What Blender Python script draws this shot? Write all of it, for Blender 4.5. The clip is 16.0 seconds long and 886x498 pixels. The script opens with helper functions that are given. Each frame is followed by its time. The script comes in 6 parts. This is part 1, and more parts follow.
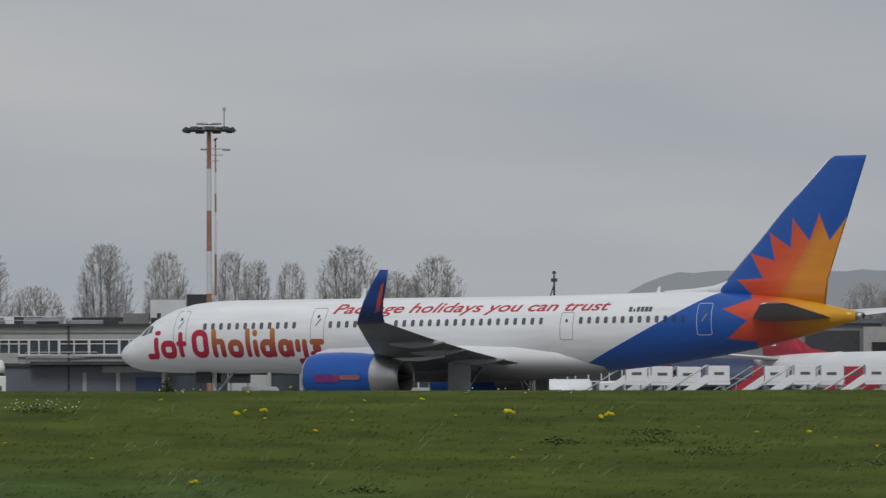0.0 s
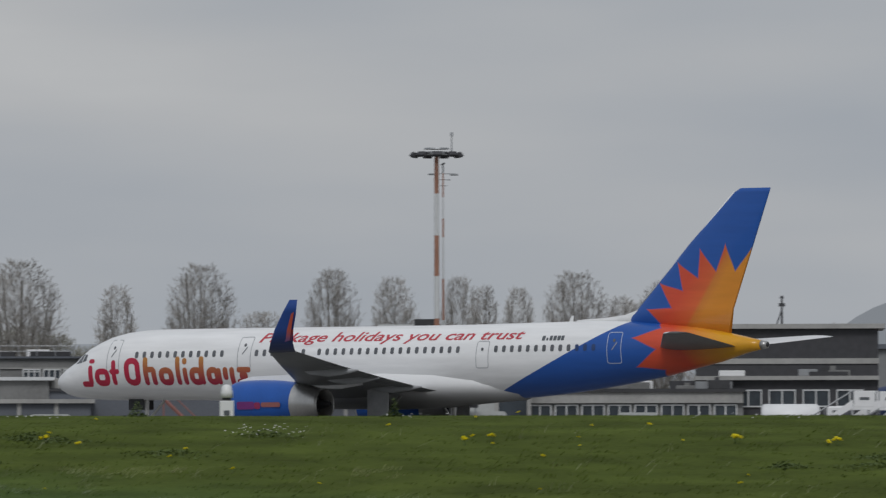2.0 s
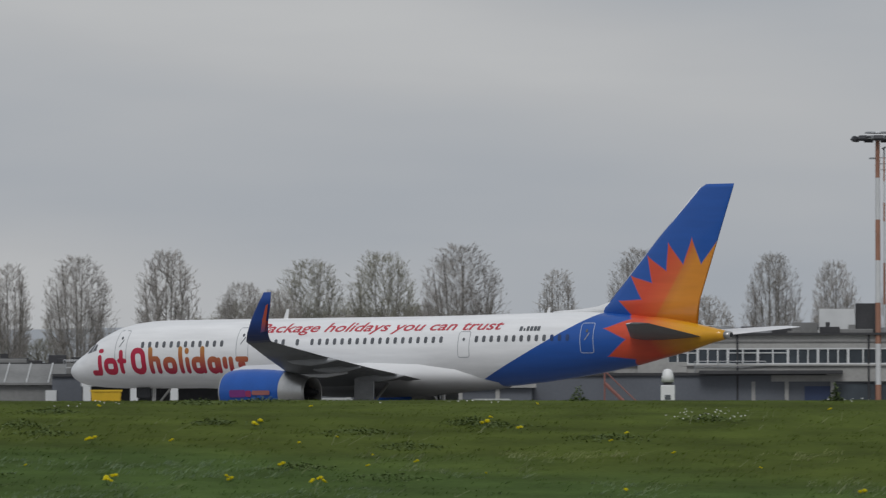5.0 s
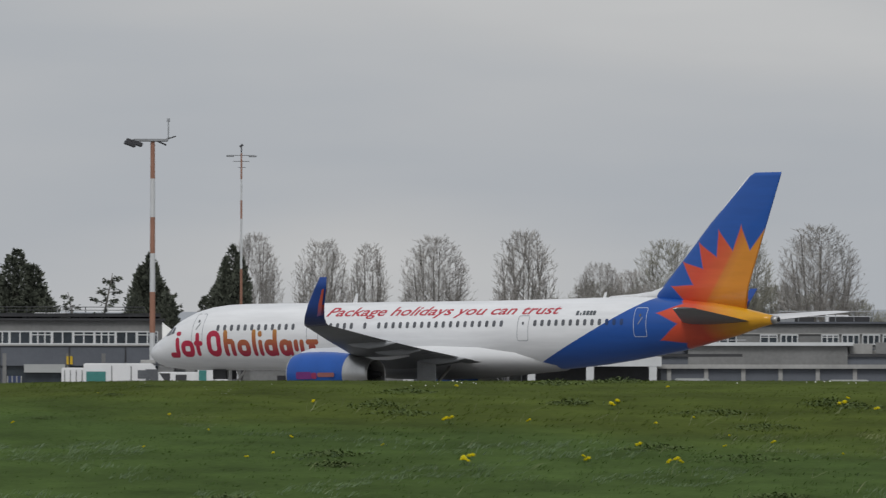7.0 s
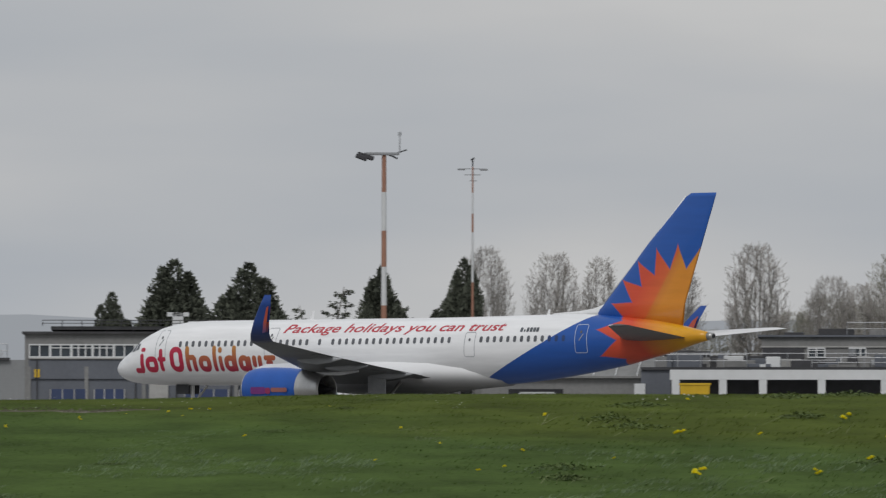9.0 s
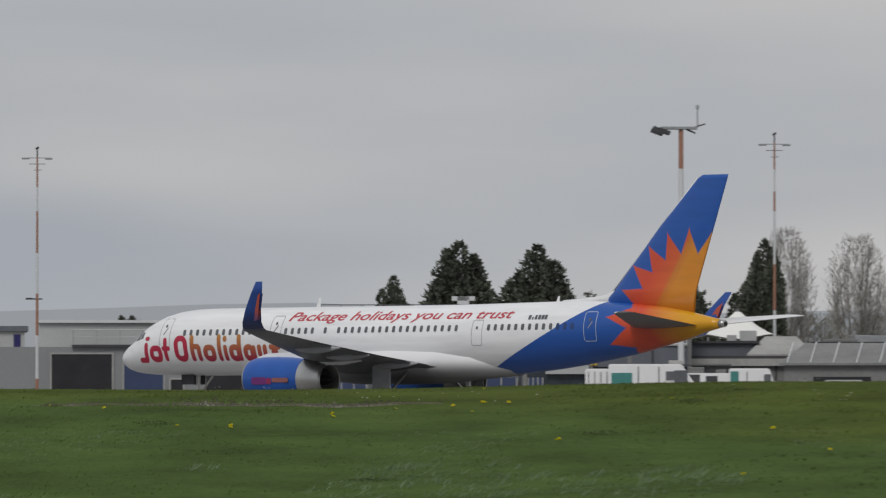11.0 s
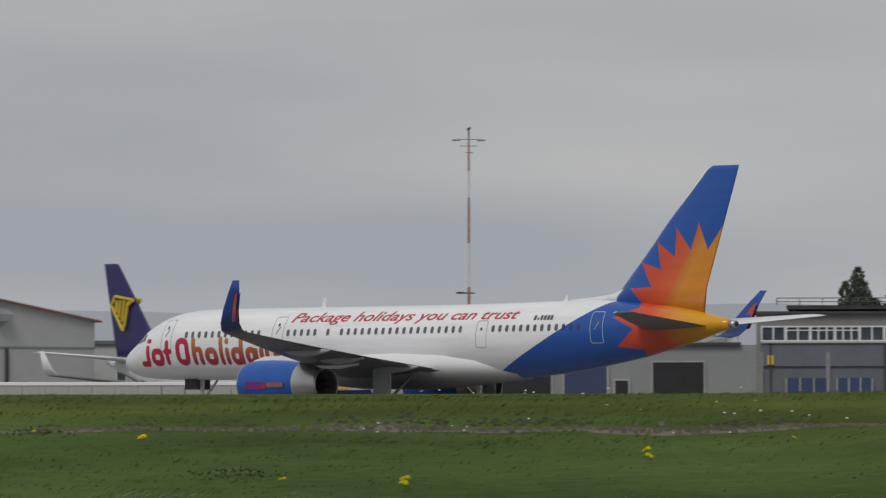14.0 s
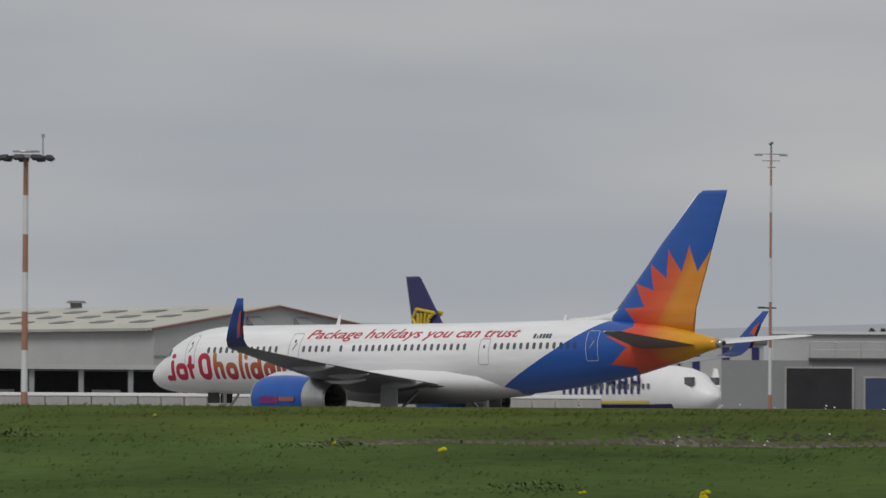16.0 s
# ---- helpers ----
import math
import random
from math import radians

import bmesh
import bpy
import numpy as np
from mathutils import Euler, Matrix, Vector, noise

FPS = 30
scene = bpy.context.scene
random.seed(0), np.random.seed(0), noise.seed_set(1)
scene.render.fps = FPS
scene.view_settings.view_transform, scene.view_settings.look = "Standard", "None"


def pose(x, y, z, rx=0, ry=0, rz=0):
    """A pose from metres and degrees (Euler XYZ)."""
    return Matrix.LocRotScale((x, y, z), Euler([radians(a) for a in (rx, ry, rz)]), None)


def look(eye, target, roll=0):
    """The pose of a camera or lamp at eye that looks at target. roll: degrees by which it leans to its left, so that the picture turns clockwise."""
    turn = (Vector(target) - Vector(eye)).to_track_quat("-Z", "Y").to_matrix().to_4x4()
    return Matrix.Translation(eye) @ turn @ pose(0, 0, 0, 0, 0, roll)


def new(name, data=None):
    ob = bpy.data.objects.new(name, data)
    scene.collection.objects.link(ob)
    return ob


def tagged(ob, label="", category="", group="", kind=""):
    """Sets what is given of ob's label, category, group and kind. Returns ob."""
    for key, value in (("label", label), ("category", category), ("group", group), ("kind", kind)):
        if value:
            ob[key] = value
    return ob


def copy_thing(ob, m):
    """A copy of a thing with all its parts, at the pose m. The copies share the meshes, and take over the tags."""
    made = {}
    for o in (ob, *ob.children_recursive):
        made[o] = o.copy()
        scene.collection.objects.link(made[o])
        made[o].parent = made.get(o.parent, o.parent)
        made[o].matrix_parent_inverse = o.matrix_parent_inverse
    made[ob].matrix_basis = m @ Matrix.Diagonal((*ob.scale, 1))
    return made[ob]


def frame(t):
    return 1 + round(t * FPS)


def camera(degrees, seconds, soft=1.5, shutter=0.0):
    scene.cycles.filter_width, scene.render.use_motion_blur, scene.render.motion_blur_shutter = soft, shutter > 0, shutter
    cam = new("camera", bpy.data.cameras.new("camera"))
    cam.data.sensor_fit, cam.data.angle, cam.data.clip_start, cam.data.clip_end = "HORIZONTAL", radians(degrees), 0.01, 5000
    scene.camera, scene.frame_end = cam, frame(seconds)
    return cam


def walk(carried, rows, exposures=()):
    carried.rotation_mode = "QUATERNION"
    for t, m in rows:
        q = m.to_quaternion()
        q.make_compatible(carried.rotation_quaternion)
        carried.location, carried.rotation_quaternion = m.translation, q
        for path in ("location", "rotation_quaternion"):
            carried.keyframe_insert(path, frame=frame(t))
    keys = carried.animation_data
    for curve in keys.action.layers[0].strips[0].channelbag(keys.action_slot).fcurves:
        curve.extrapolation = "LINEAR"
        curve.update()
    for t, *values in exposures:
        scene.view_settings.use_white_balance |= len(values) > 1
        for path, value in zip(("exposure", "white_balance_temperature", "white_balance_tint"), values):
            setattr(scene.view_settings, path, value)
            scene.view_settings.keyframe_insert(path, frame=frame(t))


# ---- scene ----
# camera: a long lens that pans with the taxiing airliner; all bearings in degrees east of the +y axis
EYE_A, EYE_B = Vector((0, 0, -2.203)), Vector((8.137, 82.985, -1.593))
CAM = [(0.0, 16.305, 1.426, -0.151), (0.5, 16.004, 1.459, -0.291), (1.0, 15.769, 1.605, -0.366), (1.5, 15.240, 1.659, 0.033), (2.0, 14.714, 1.603, -0.118), (2.5, 13.899, 1.560, -0.270), (3.0, 13.086, 1.527, -0.225), (3.2, 12.863, 1.509, -0.223), (5.3, 11.320, 1.502, -0.145), (5.5, 11.055, 1.494, -0.184), (6.0, 10.215, 1.418, -0.223), (6.5, 9.594, 1.407, -0.201), (7.0, 9.131, 1.364, 0.057), (7.5, 8.863, 1.452, 0.030), (8.0, 8.394, 1.461, -0.124), (8.5, 8.011, 1.451, 0.044), (9.0, 7.513, 1.456, 0.064), (9.5, 6.972, 1.380, 0.034), (10.0, 6.401, 1.335, 0.024), (12.5, 4.122, 1.440, -0.035), (13.0, 3.500, 1.455, -0.198), (13.5, 2.890, 1.512, -0.249), (14.0, 2.240, 1.388, -0.070), (14.5, 1.660, 1.359, 0.249), (15.0, 1.100, 1.327, 0.528), (15.5, 0.571, 1.307, 0.361), (16.0, 0.130, 1.479, 0.347)]


def aim(eye, bearing, tilt, lean):
    b, e = radians(bearing), radians(tilt)
    way = Vector((math.sin(b) * math.cos(e), math.cos(b) * math.cos(e), math.sin(e)))
    return look(eye, eye + way * 100, lean)


cam = camera(6.190, 16.0, soft=1.3, shutter=0.4)
rows = []
for t, b, e, r in CAM:
    rows.append((t, aim(EYE_A if t < 11 else EYE_B, b, e, r)))
# the closing-in between 10.1 and 12.4 s, at an even pace
for k in range(1, 24):
    t = 10.1 + k * 0.1
    q = (t - 10.08) / 2.34
    q = min(1, max(0, q))
    g = (t - 10.0) / 2.5
    g = g * g * (3 - 2 * g) * 0.3 + g * 0.7
    rows.append((round(t, 1), aim(EYE_A.lerp(EYE_B, q), 6.401 + (4.122 - 6.401) * g, 1.335 + (1.440 - 1.335) * g, 0.024 + (-0.035 - 0.024) * g)))
rows.sort(key=lambda r: r[0])
walk(cam, rows, [(0.0, -0.08, 6380, 10), (3.2, -0.16, 6360, 10), (5.3, -0.06, 6400, 10), (7.0, 0.03, 6460, 10), (10.0, 0.07, 6560, 10.5), (12.5, -0.02, 6610, 10.7), (16.0, -0.01, 6680, 10.7)])

# the airliner's way: seconds, nose on the taxiway, turn of the tail-ward axis
PLANE = [(0.0, 110.77, 442.22, 47.81), (0.5, 107.55, 445.71, 47.77), (1.0, 104.12, 449.44, 47.73), (1.5, 100.84, 452.98, 47.68), (2.0, 97.34, 456.77, 47.64), (2.5, 94.01, 460.36, 47.59), (3.0, 90.42, 464.23, 47.54), (3.2, 89.04, 465.72, 47.52), (5.3, 74.14, 481.74, 47.33), (5.5, 72.71, 483.27, 47.31), (6.0, 68.99, 487.26, 47.26), (6.5, 65.44, 491.06, 47.21), (7.0, 61.68, 495.09, 47.16), (7.5, 58.12, 498.89, 47.11), (8.0, 54.32, 502.94, 47.06), (8.5, 50.75, 506.75, 47.01), (9.0, 46.95, 510.79, 46.96), (9.5, 43.34, 514.62, 46.91), (10.0, 39.44, 518.77, 46.86), (10.2, 37.86, 520.44, 46.84), (12.3, 21.92, 537.30, 46.63), (12.5, 20.42, 538.89, 46.61), (13.0, 16.39, 543.13, 46.55), (13.5, 12.53, 547.19, 46.50), (14.0, 8.45, 551.49, 46.45), (14.5, 4.56, 555.57, 46.40), (15.0, 0.43, 559.90, 46.34), (15.5, -3.53, 564.05, 46.29), (16.0, -7.75, 568.46, 46.23)]


def polar(bearing, away, z=0.0):
    """A place by bearing (degrees) and distance from the foot of the first viewpoint."""
    b = radians(bearing)
    return Vector((math.sin(b) * away, math.cos(b) * away, z))


# world: grey overcast, with a broad weak sun
world = bpy.data.worlds.new("overcast_sky")
scene.world = world
world.use_nodes = True
nt = world.node_tree
nt.nodes.clear()
out = nt.nodes.new("ShaderNodeOutputWorld")
bgn = nt.nodes.new("ShaderNodeBackground")
sky = nt.nodes.new("ShaderNodeTexSky")
sky.sky_type = "NISHITA"
sky.sun_disc = False
sky.sun_elevation, sky.sun_rotation = radians(48), radians(200)
sky.air_density, sky.dust_density, sky.ozone_density = 1.0, 5.0, 1.0
tc = nt.nodes.new("ShaderNodeTexCoord")
mp = nt.nodes.new("ShaderNodeMapping")
mp.inputs["Scale"].default_value = (5.5, 5.5, 27.0)
no = nt.nodes.new("ShaderNodeTexNoise")
no.inputs["Scale"].default_value = 1.9
no.inputs["Detail"].default_value = 5
no.inputs["Roughness"].default_value = 0.4
ramp = nt.nodes.new("ShaderNodeValToRGB")
ramp.color_ramp.elements[0].position, ramp.color_ramp.elements[0].color = 0.28, (0.365, 0.398, 0.440, 1)
ramp.color_ramp.elements[1].position, ramp.color_ramp.elements[1].color = 0.70, (0.495, 0.503, 0.510, 1)
ramp.color_ramp.elements.new(0.95).color = (0.60, 0.60, 0.59, 1)
mix = nt.nodes.new("ShaderNodeMix")
mix.data_type = "RGBA"
mix.inputs["Factor"].default_value = 0.94
sc = nt.nodes.new("ShaderNodeVectorMath")
sc.operation = "SCALE"
sc.inputs["Scale"].default_value = 0.06
nt.links.new(tc.outputs["Generated"], mp.inputs["Vector"])
nt.links.new(mp.outputs["Vector"], no.inputs["Vector"])
# a broad paler bank of cloud, higher up
def wmath(op, a, b):
    k = nt.nodes.new("ShaderNodeMath")
    k.operation, k.use_clamp = op, False
    for i, v in enumerate((a, b)):
        if isinstance(v, (int, float)):
            k.inputs[i].default_value = v
        else:
            nt.links.new(v, k.inputs[i])
    return k.outputs[0]


sp = nt.nodes.new("ShaderNodeSeparateXYZ")
nt.links.new(tc.outputs["Generated"], sp.inputs[0])
across = wmath("MAXIMUM", wmath("SUBTRACT", 1.0, wmath("DIVIDE", wmath("ABSOLUTE", wmath("SUBTRACT", sp.outputs["X"], 0.135), 0), 0.14)), 0.0)
upward = wmath("MINIMUM", wmath("MAXIMUM", wmath("DIVIDE", wmath("SUBTRACT", sp.outputs["Z"], 0.028), 0.016), 0.0), 1.0)
cloud = wmath("ADD", wmath("MULTIPLY", wmath("MULTIPLY", across, upward), 0.15), no.outputs["Fac"])
duller = wmath("MINIMUM", wmath("MAXIMUM", wmath("DIVIDE", wmath("SUBTRACT", 0.10, sp.outputs["X"]), 0.10), 0.0), 1.0)
cloud = wmath("ADD", wmath("MULTIPLY", duller, -0.11), cloud)
nt.links.new(cloud, ramp.inputs["Fac"])
nt.links.new(sky.outputs["Color"], sc.inputs[0])
nt.links.new(sc.outputs["Vector"], mix.inputs["A"])
nt.links.new(ramp.outputs["Color"], mix.inputs["B"])
nt.links.new(mix.outputs["Result"], bgn.inputs["Color"])
bgn.inputs["Strength"].default_value = 1.0
nt.links.new(bgn.outputs["Background"], out.inputs["Surface"])
sun = new("sun", bpy.data.lights.new("sun", "SUN"))
sun.data.energy, sun.data.angle, sun.data.color = 1.3, radians(25), (1.0, 0.99, 0.98)
sun.matrix_world = look((0, 0, 300), (math.sin(radians(20)) * 200, math.cos(radians(20)) * 200, 80))


# ---- materials ----
def mat(name, colour, rough=0.6, metal=0.0, vary=0.15, scale=3.0, bump=0.0, fine=40.0):
    """A surface with a coarse and a fine variation of its base colour, and relief."""
    m = bpy.data.materials.new(name)
    m.use_nodes = True
    n, l = m.node_tree.nodes, m.node_tree.links
    b = n["Principled BSDF"]
    b.inputs["Roughness"].default_value, b.inputs["Metallic"].default_value = rough, metal
    tcn = n.new("ShaderNodeTexCoord")
    n1, n2 = n.new("ShaderNodeTexNoise"), n.new("ShaderNodeTexNoise")
    n1.inputs["Scale"].default_value, n2.inputs["Scale"].default_value = scale, fine
    n1.inputs["Detail"].default_value, n2.inputs["Detail"].default_value = 4, 3
    l.new(tcn.outputs["Object"], n1.inputs["Vector"]), l.new(tcn.outputs["Object"], n2.inputs["Vector"])
    add = n.new("ShaderNodeMath")
    add.operation = "MULTIPLY_ADD"
    l.new(n2.outputs["Fac"], add.inputs[0])
    add.inputs[1].default_value = 0.5
    l.new(n1.outputs["Fac"], add.inputs[2])
    mr = n.new("ShaderNodeMapRange")
    mr.inputs["From Min"].default_value, mr.inputs["From Max"].default_value = 0.45, 1.05
    mr.inputs["To Min"].default_value, mr.inputs["To Max"].default_value = 1 - vary, 1 + vary
    l.new(add.outputs[0], mr.inputs["Value"])
    mul = n.new("ShaderNodeVectorMath")
    mul.operation = "SCALE"
    mul.inputs[0].default_value = colour[:3]
    l.new(mr.outputs["Result"], mul.inputs["Scale"])
    l.new(mul.outputs["Vector"], b.inputs["Base Color"])
    if bump:
        bu = n.new("ShaderNodeBump")
        bu.inputs["Strength"].default_value, bu.inputs["Distance"].default_value = bump, 0.05
        l.new(add.outputs[0], bu.inputs["Height"])
        l.new(bu.outputs["Normal"], b.inputs["Normal"])
    return m


def glow(name, colour, strength):
    m = bpy.data.materials.new(name)
    m.use_nodes = True
    b = m.node_tree.nodes["Principled BSDF"]
    b.inputs["Base Color"].default_value = (*colour, 1)
    b.inputs["Emission Color"].default_value, b.inputs["Emission Strength"].default_value = (*colour, 1), strength
    return m


# ---- mesh helpers ----
def part(name, bm, material, parent=None, label="", smooth=False):
    me = bpy.data.meshes.new(name)
    bm.to_mesh(me)
    bm.free()
    if material:
        me.materials.append(material)
    if smooth:
        me.polygons.foreach_set("use_smooth", [True] * len(me.polygons))
    ob = new(name, me)
    ob.parent = parent
    if label:
        tagged(ob, label)
    return ob


def box(bm, x0, y0, z0, x1, y1, z1):
    v = [bm.verts.new((x, y, z)) for z in (z0, z1) for x, y in ((x0, y0), (x1, y0), (x1, y1), (x0, y1))]
    for f in ((3, 2, 1, 0), (4, 5, 6, 7), (0, 1, 5, 4), (1, 2, 6, 5), (2, 3, 7, 6), (3, 0, 4, 7)):
        bm.faces.new([v[i] for i in f])


def boxed(*boxes, bevel=0.0):
    bm = bmesh.new()
    for b in boxes:
        box(bm, *b)
    if bevel:
        bmesh.ops.bevel(bm, geom=list(bm.edges), offset=bevel, segments=1, affect="EDGES")
    return bm


def tube(bm, a, b, r0, r1, n=8, caps=True):
    a, b = Vector(a), Vector(b)
    d = (b - a).normalized()
    u = d.orthogonal().normalized()
    w = d.cross(u)
    rings = []
    for c, r in ((a, r0), (b, r1)):
        rings.append([bm.verts.new(c + (u * math.cos(k * math.tau / n) + w * math.sin(k * math.tau / n)) * r) for k in range(n)])
    for k in range(n):
        bm.faces.new((rings[0][k], rings[0][(k + 1) % n], rings[1][(k + 1) % n], rings[1][k]))
    if caps:
        bm.faces.new(rings[0][::-1]), bm.faces.new(rings[1])


def tubes(*segs, n=8):
    bm = bmesh.new()
    for a, b, r0, r1 in segs:
        tube(bm, a, b, r0, r1, n)
    return bm


def loft(bm, rings, close=True):
    """Skin between rings of equal count."""
    vs = [[bm.verts.new(p) for p in ring] for ring in rings]
    n = len(vs[0])
    for a, b in zip(vs, vs[1:]):
        for k in range(n):
            bm.faces.new((a[k], a[(k + 1) % n], b[(k + 1) % n], b[k]))
    if close:
        bm.faces.new(vs[0][::-1]), bm.faces.new(vs[-1])
    return vs


def thing(name, label, category, at=None, turn=0.0, group="", kind=""):
    e = new(name)
    e.empty_display_size = 0.3
    if at is not None:
        e.matrix_world = pose(at[0], at[1], at[2], 0, 0, turn)
    return tagged(e, label, category, group, kind)


# ---- ground: one sheet from the viewpoint over a grass bank to the apron and the horizon ----
BANK = radians(8.0)
AHEAD, ASIDE = Vector((math.sin(BANK), math.cos(BANK), 0)), Vector((math.cos(BANK), -math.sin(BANK), 0))
PROFILE = [(-4000, -3.85), (0, -3.85), (80, -3.85), (98, -3.5), (106, -2.9), (112, -2.45), (118, -1.98), (124, -1.5), (128, -1.27), (130, -1.205), (133, -1.195), (140, -1.25),
           (180, -0.95), (260, -0.45), (330, -0.1), (360, 0.0), (700, 0.0), (1400, -2), (4900, -12)]


def bank_height(a, u):
    """Height of the ground at a metres ahead and u metres aside of the viewpoint."""
    for (a0, z0), (a1, z1) in zip(PROFILE, PROFILE[1:]):
        if a <= a1:
            q = (a - a0) / (a1 - a0)
            z = z0 + (z1 - z0) * q
            break
    q = min(1, max(0, (u + 6.5) / 4.5))
    z -= 0.09 * (1 - q * q * (3 - 2 * q)) * math.exp(-((a - 128) / 30) ** 2)
    if 95 < a < 150:
        z += 0.02 * noise.noise((a * 0.4, u * 0.3, 0)) + 0.02 * noise.noise((a * 0.1, u * 0.08, 5))
    return z


def on_bank(a, u, dz=0.0):
    p = AHEAD * a + ASIDE * u
    p.z = bank_height(a, u) + dz
    return p


def mathnode(n, l, op, a, b=None, c=None):
    k = n.new("ShaderNodeMath")
    k.operation = op
    for i, v in enumerate((a, b, c)):
        if v is None:
            continue
        if isinstance(v, (int, float)):
            k.inputs[i].default_value = v
        else:
            l.new(v, k.inputs[i])
    return k.outputs[0]


def mixcol(n, l, fac, a, b):
    k = n.new("ShaderNodeMix")
    k.data_type = "RGBA"
    l.new(fac, k.inputs["Factor"])
    for v, i in ((a, "A"), (b, "B")):
        if isinstance(v, tuple):
            k.inputs[i].default_value = (*v, 1)
        else:
            l.new(v, k.inputs[i])
    return k.outputs["Result"]


def lush_tint(n, l, place, colour):
    """Lusher, bluer grass low on the bank, drier and yellower turf along its crest, with a wandering border."""
    sep, n2 = n.new("ShaderNodeSeparateXYZ"), n.new("ShaderNodeTexNoise")
    l.new(place, sep.inputs[0]), l.new(place, n2.inputs["Vector"])
    n2.inputs["Scale"].default_value, n2.inputs["Detail"].default_value = 0.22, 4
    ahead = mathnode(n, l, "MULTIPLY_ADD", sep.outputs["Y"], math.cos(BANK), mathnode(n, l, "MULTIPLY", sep.outputs["X"], math.sin(BANK)))
    lush = n.new("ShaderNodeMapRange")
    aside = mathnode(n, l, "MULTIPLY_ADD", sep.outputs["X"], math.cos(BANK), mathnode(n, l, "MULTIPLY", sep.outputs["Y"], -math.sin(BANK)))
    lush.inputs["From Min"].default_value, lush.inputs["From Max"].default_value = 122.5, 117.5
    edge = mathnode(n, l, "MULTIPLY_ADD", aside, 0.75, mathnode(n, l, "SUBTRACT", ahead, 4.5))
    l.new(mathnode(n, l, "MULTIPLY_ADD", n2.outputs["Fac"], 9.0, edge), lush.inputs["Value"])
    tint = mixcol(n, l, lush.outputs["Result"], (1.05, 0.98, 0.95), (0.90, 1.01, 1.28))
    tinted = n.new("ShaderNodeVectorMath")
    tinted.operation = "MULTIPLY"
    l.new(colour, tinted.inputs[0]), l.new(tint, tinted.inputs[1])
    return tinted.outputs["Vector"]


def grass_material():
    m = mat("grass_turf", (0.070, 0.099, 0.0198), 1.0, 0, 0.42, 0.6, 0.4, 9.0)
    n, l = m.node_tree.nodes, m.node_tree.links
    b = n["Principled BSDF"]
    b.inputs["Specular IOR Level"].default_value = 0.05
    paint = b.inputs["Base Color"].links[0].from_socket
    place = [k for k in n if k.bl_idname == "ShaderNodeTexCoord"][0].outputs["Object"]
    l.new(lush_tint(n, l, place, paint), b.inputs["Base Color"])
    return m


def ground_sheet():
    bm = bmesh.new()
    aa = [-4000, -400, 0, 40, 80] + [86 + 1.0 * k for k in range(0, 60)] + [150, 170, 200, 240, 300, 345, 360]
    uu = [-4000, -900, -300, -120, -60] + [-40 + 2.0 * k for k in range(0, 51)] + [90, 150, 400, 900, 4000]
    g = [[bm.verts.new(on_bank(a, u)) for u in uu] for a in aa]
    for r0, r1 in zip(g, g[1:]):
        for k in range(len(uu) - 1):
            bm.faces.new((r0[k], r0[k + 1], r1[k + 1], r1[k]))
    far = [360, 500, 700, 1400, 4900]
    h = [g[-1]] + [[bm.verts.new(on_bank(a, u)) for u in uu] for a in far[1:]]
    for r0, r1 in zip(h, h[1:]):
        for k in range(len(uu) - 1):
            bm.faces.new((r0[k], r0[k + 1], r1[k + 1], r1[k])).material_index = 1
    ob = part("ground", bm, grass_material(), None, smooth=True)
    ob.data.materials.append(mat("apron_concrete", (0.21, 0.205, 0.195), 0.85, 0, 0.2, 0.08, 0.2, 3.0))
    tagged(ob, "rough green grass bank rising to a grey concrete apron", "ground", kind="structure")


ground_sheet()


# ---- the airliner: x runs aft from the nose, y to its right, z up from the taxiway ----
STATIONS = [  # x, half width, bottom, top, height of the widest line
    (0.00, 0.04, 3.23, 3.31, 3.27), (0.12, 0.30, 3.00, 3.57, 3.27), (0.35, 0.52, 2.81, 3.79, 3.29), (0.80, 0.83, 2.59, 4.09, 3.35), (1.30, 1.08, 2.46, 4.35, 3.43), (1.70, 1.22, 2.40, 4.59, 3.51),
    (2.10, 1.36, 2.36, 4.93, 3.62), (2.60, 1.50, 2.32, 5.27, 3.75), (3.20, 1.62, 2.29, 5.54, 3.89), (4.00, 1.73, 2.26, 5.84, 4.05), (5.00, 1.82, 2.25, 6.06, 4.19),
    (6.20, 1.87, 2.24, 6.19, 4.29), (7.50, 1.88, 2.23, 6.23, 4.32), (10.00, 1.88, 2.23, 6.24, 4.32), (14.00, 1.88, 2.06, 6.24, 4.32), (18.00, 1.88, 2.06, 6.24, 4.32), (22.00, 1.88, 2.06, 6.24, 4.32),
    (26.00, 1.88, 2.06, 6.24, 4.32), (28.50, 1.88, 2.07, 6.26, 4.32), (30.50, 1.87, 2.12, 6.29, 4.34), (32.50, 1.84, 2.24, 6.32, 4.41), (34.50, 1.76, 2.42, 6.35, 4.53), (36.50, 1.64, 2.66, 6.37, 4.67),
    (38.50, 1.47, 2.95, 6.31, 4.79), (40.50, 1.25, 3.28, 6.17, 4.89), (42.50, 0.98, 3.73, 5.97, 4.97), (44.00, 0.74, 4.05, 5.72, 4.99), (45.50, 0.48, 4.49, 5.41, 4.99), (46.50, 0.28, 4.71, 5.19, 4.97), (46.86, 0.22, 4.77, 5.14, 4.96)]


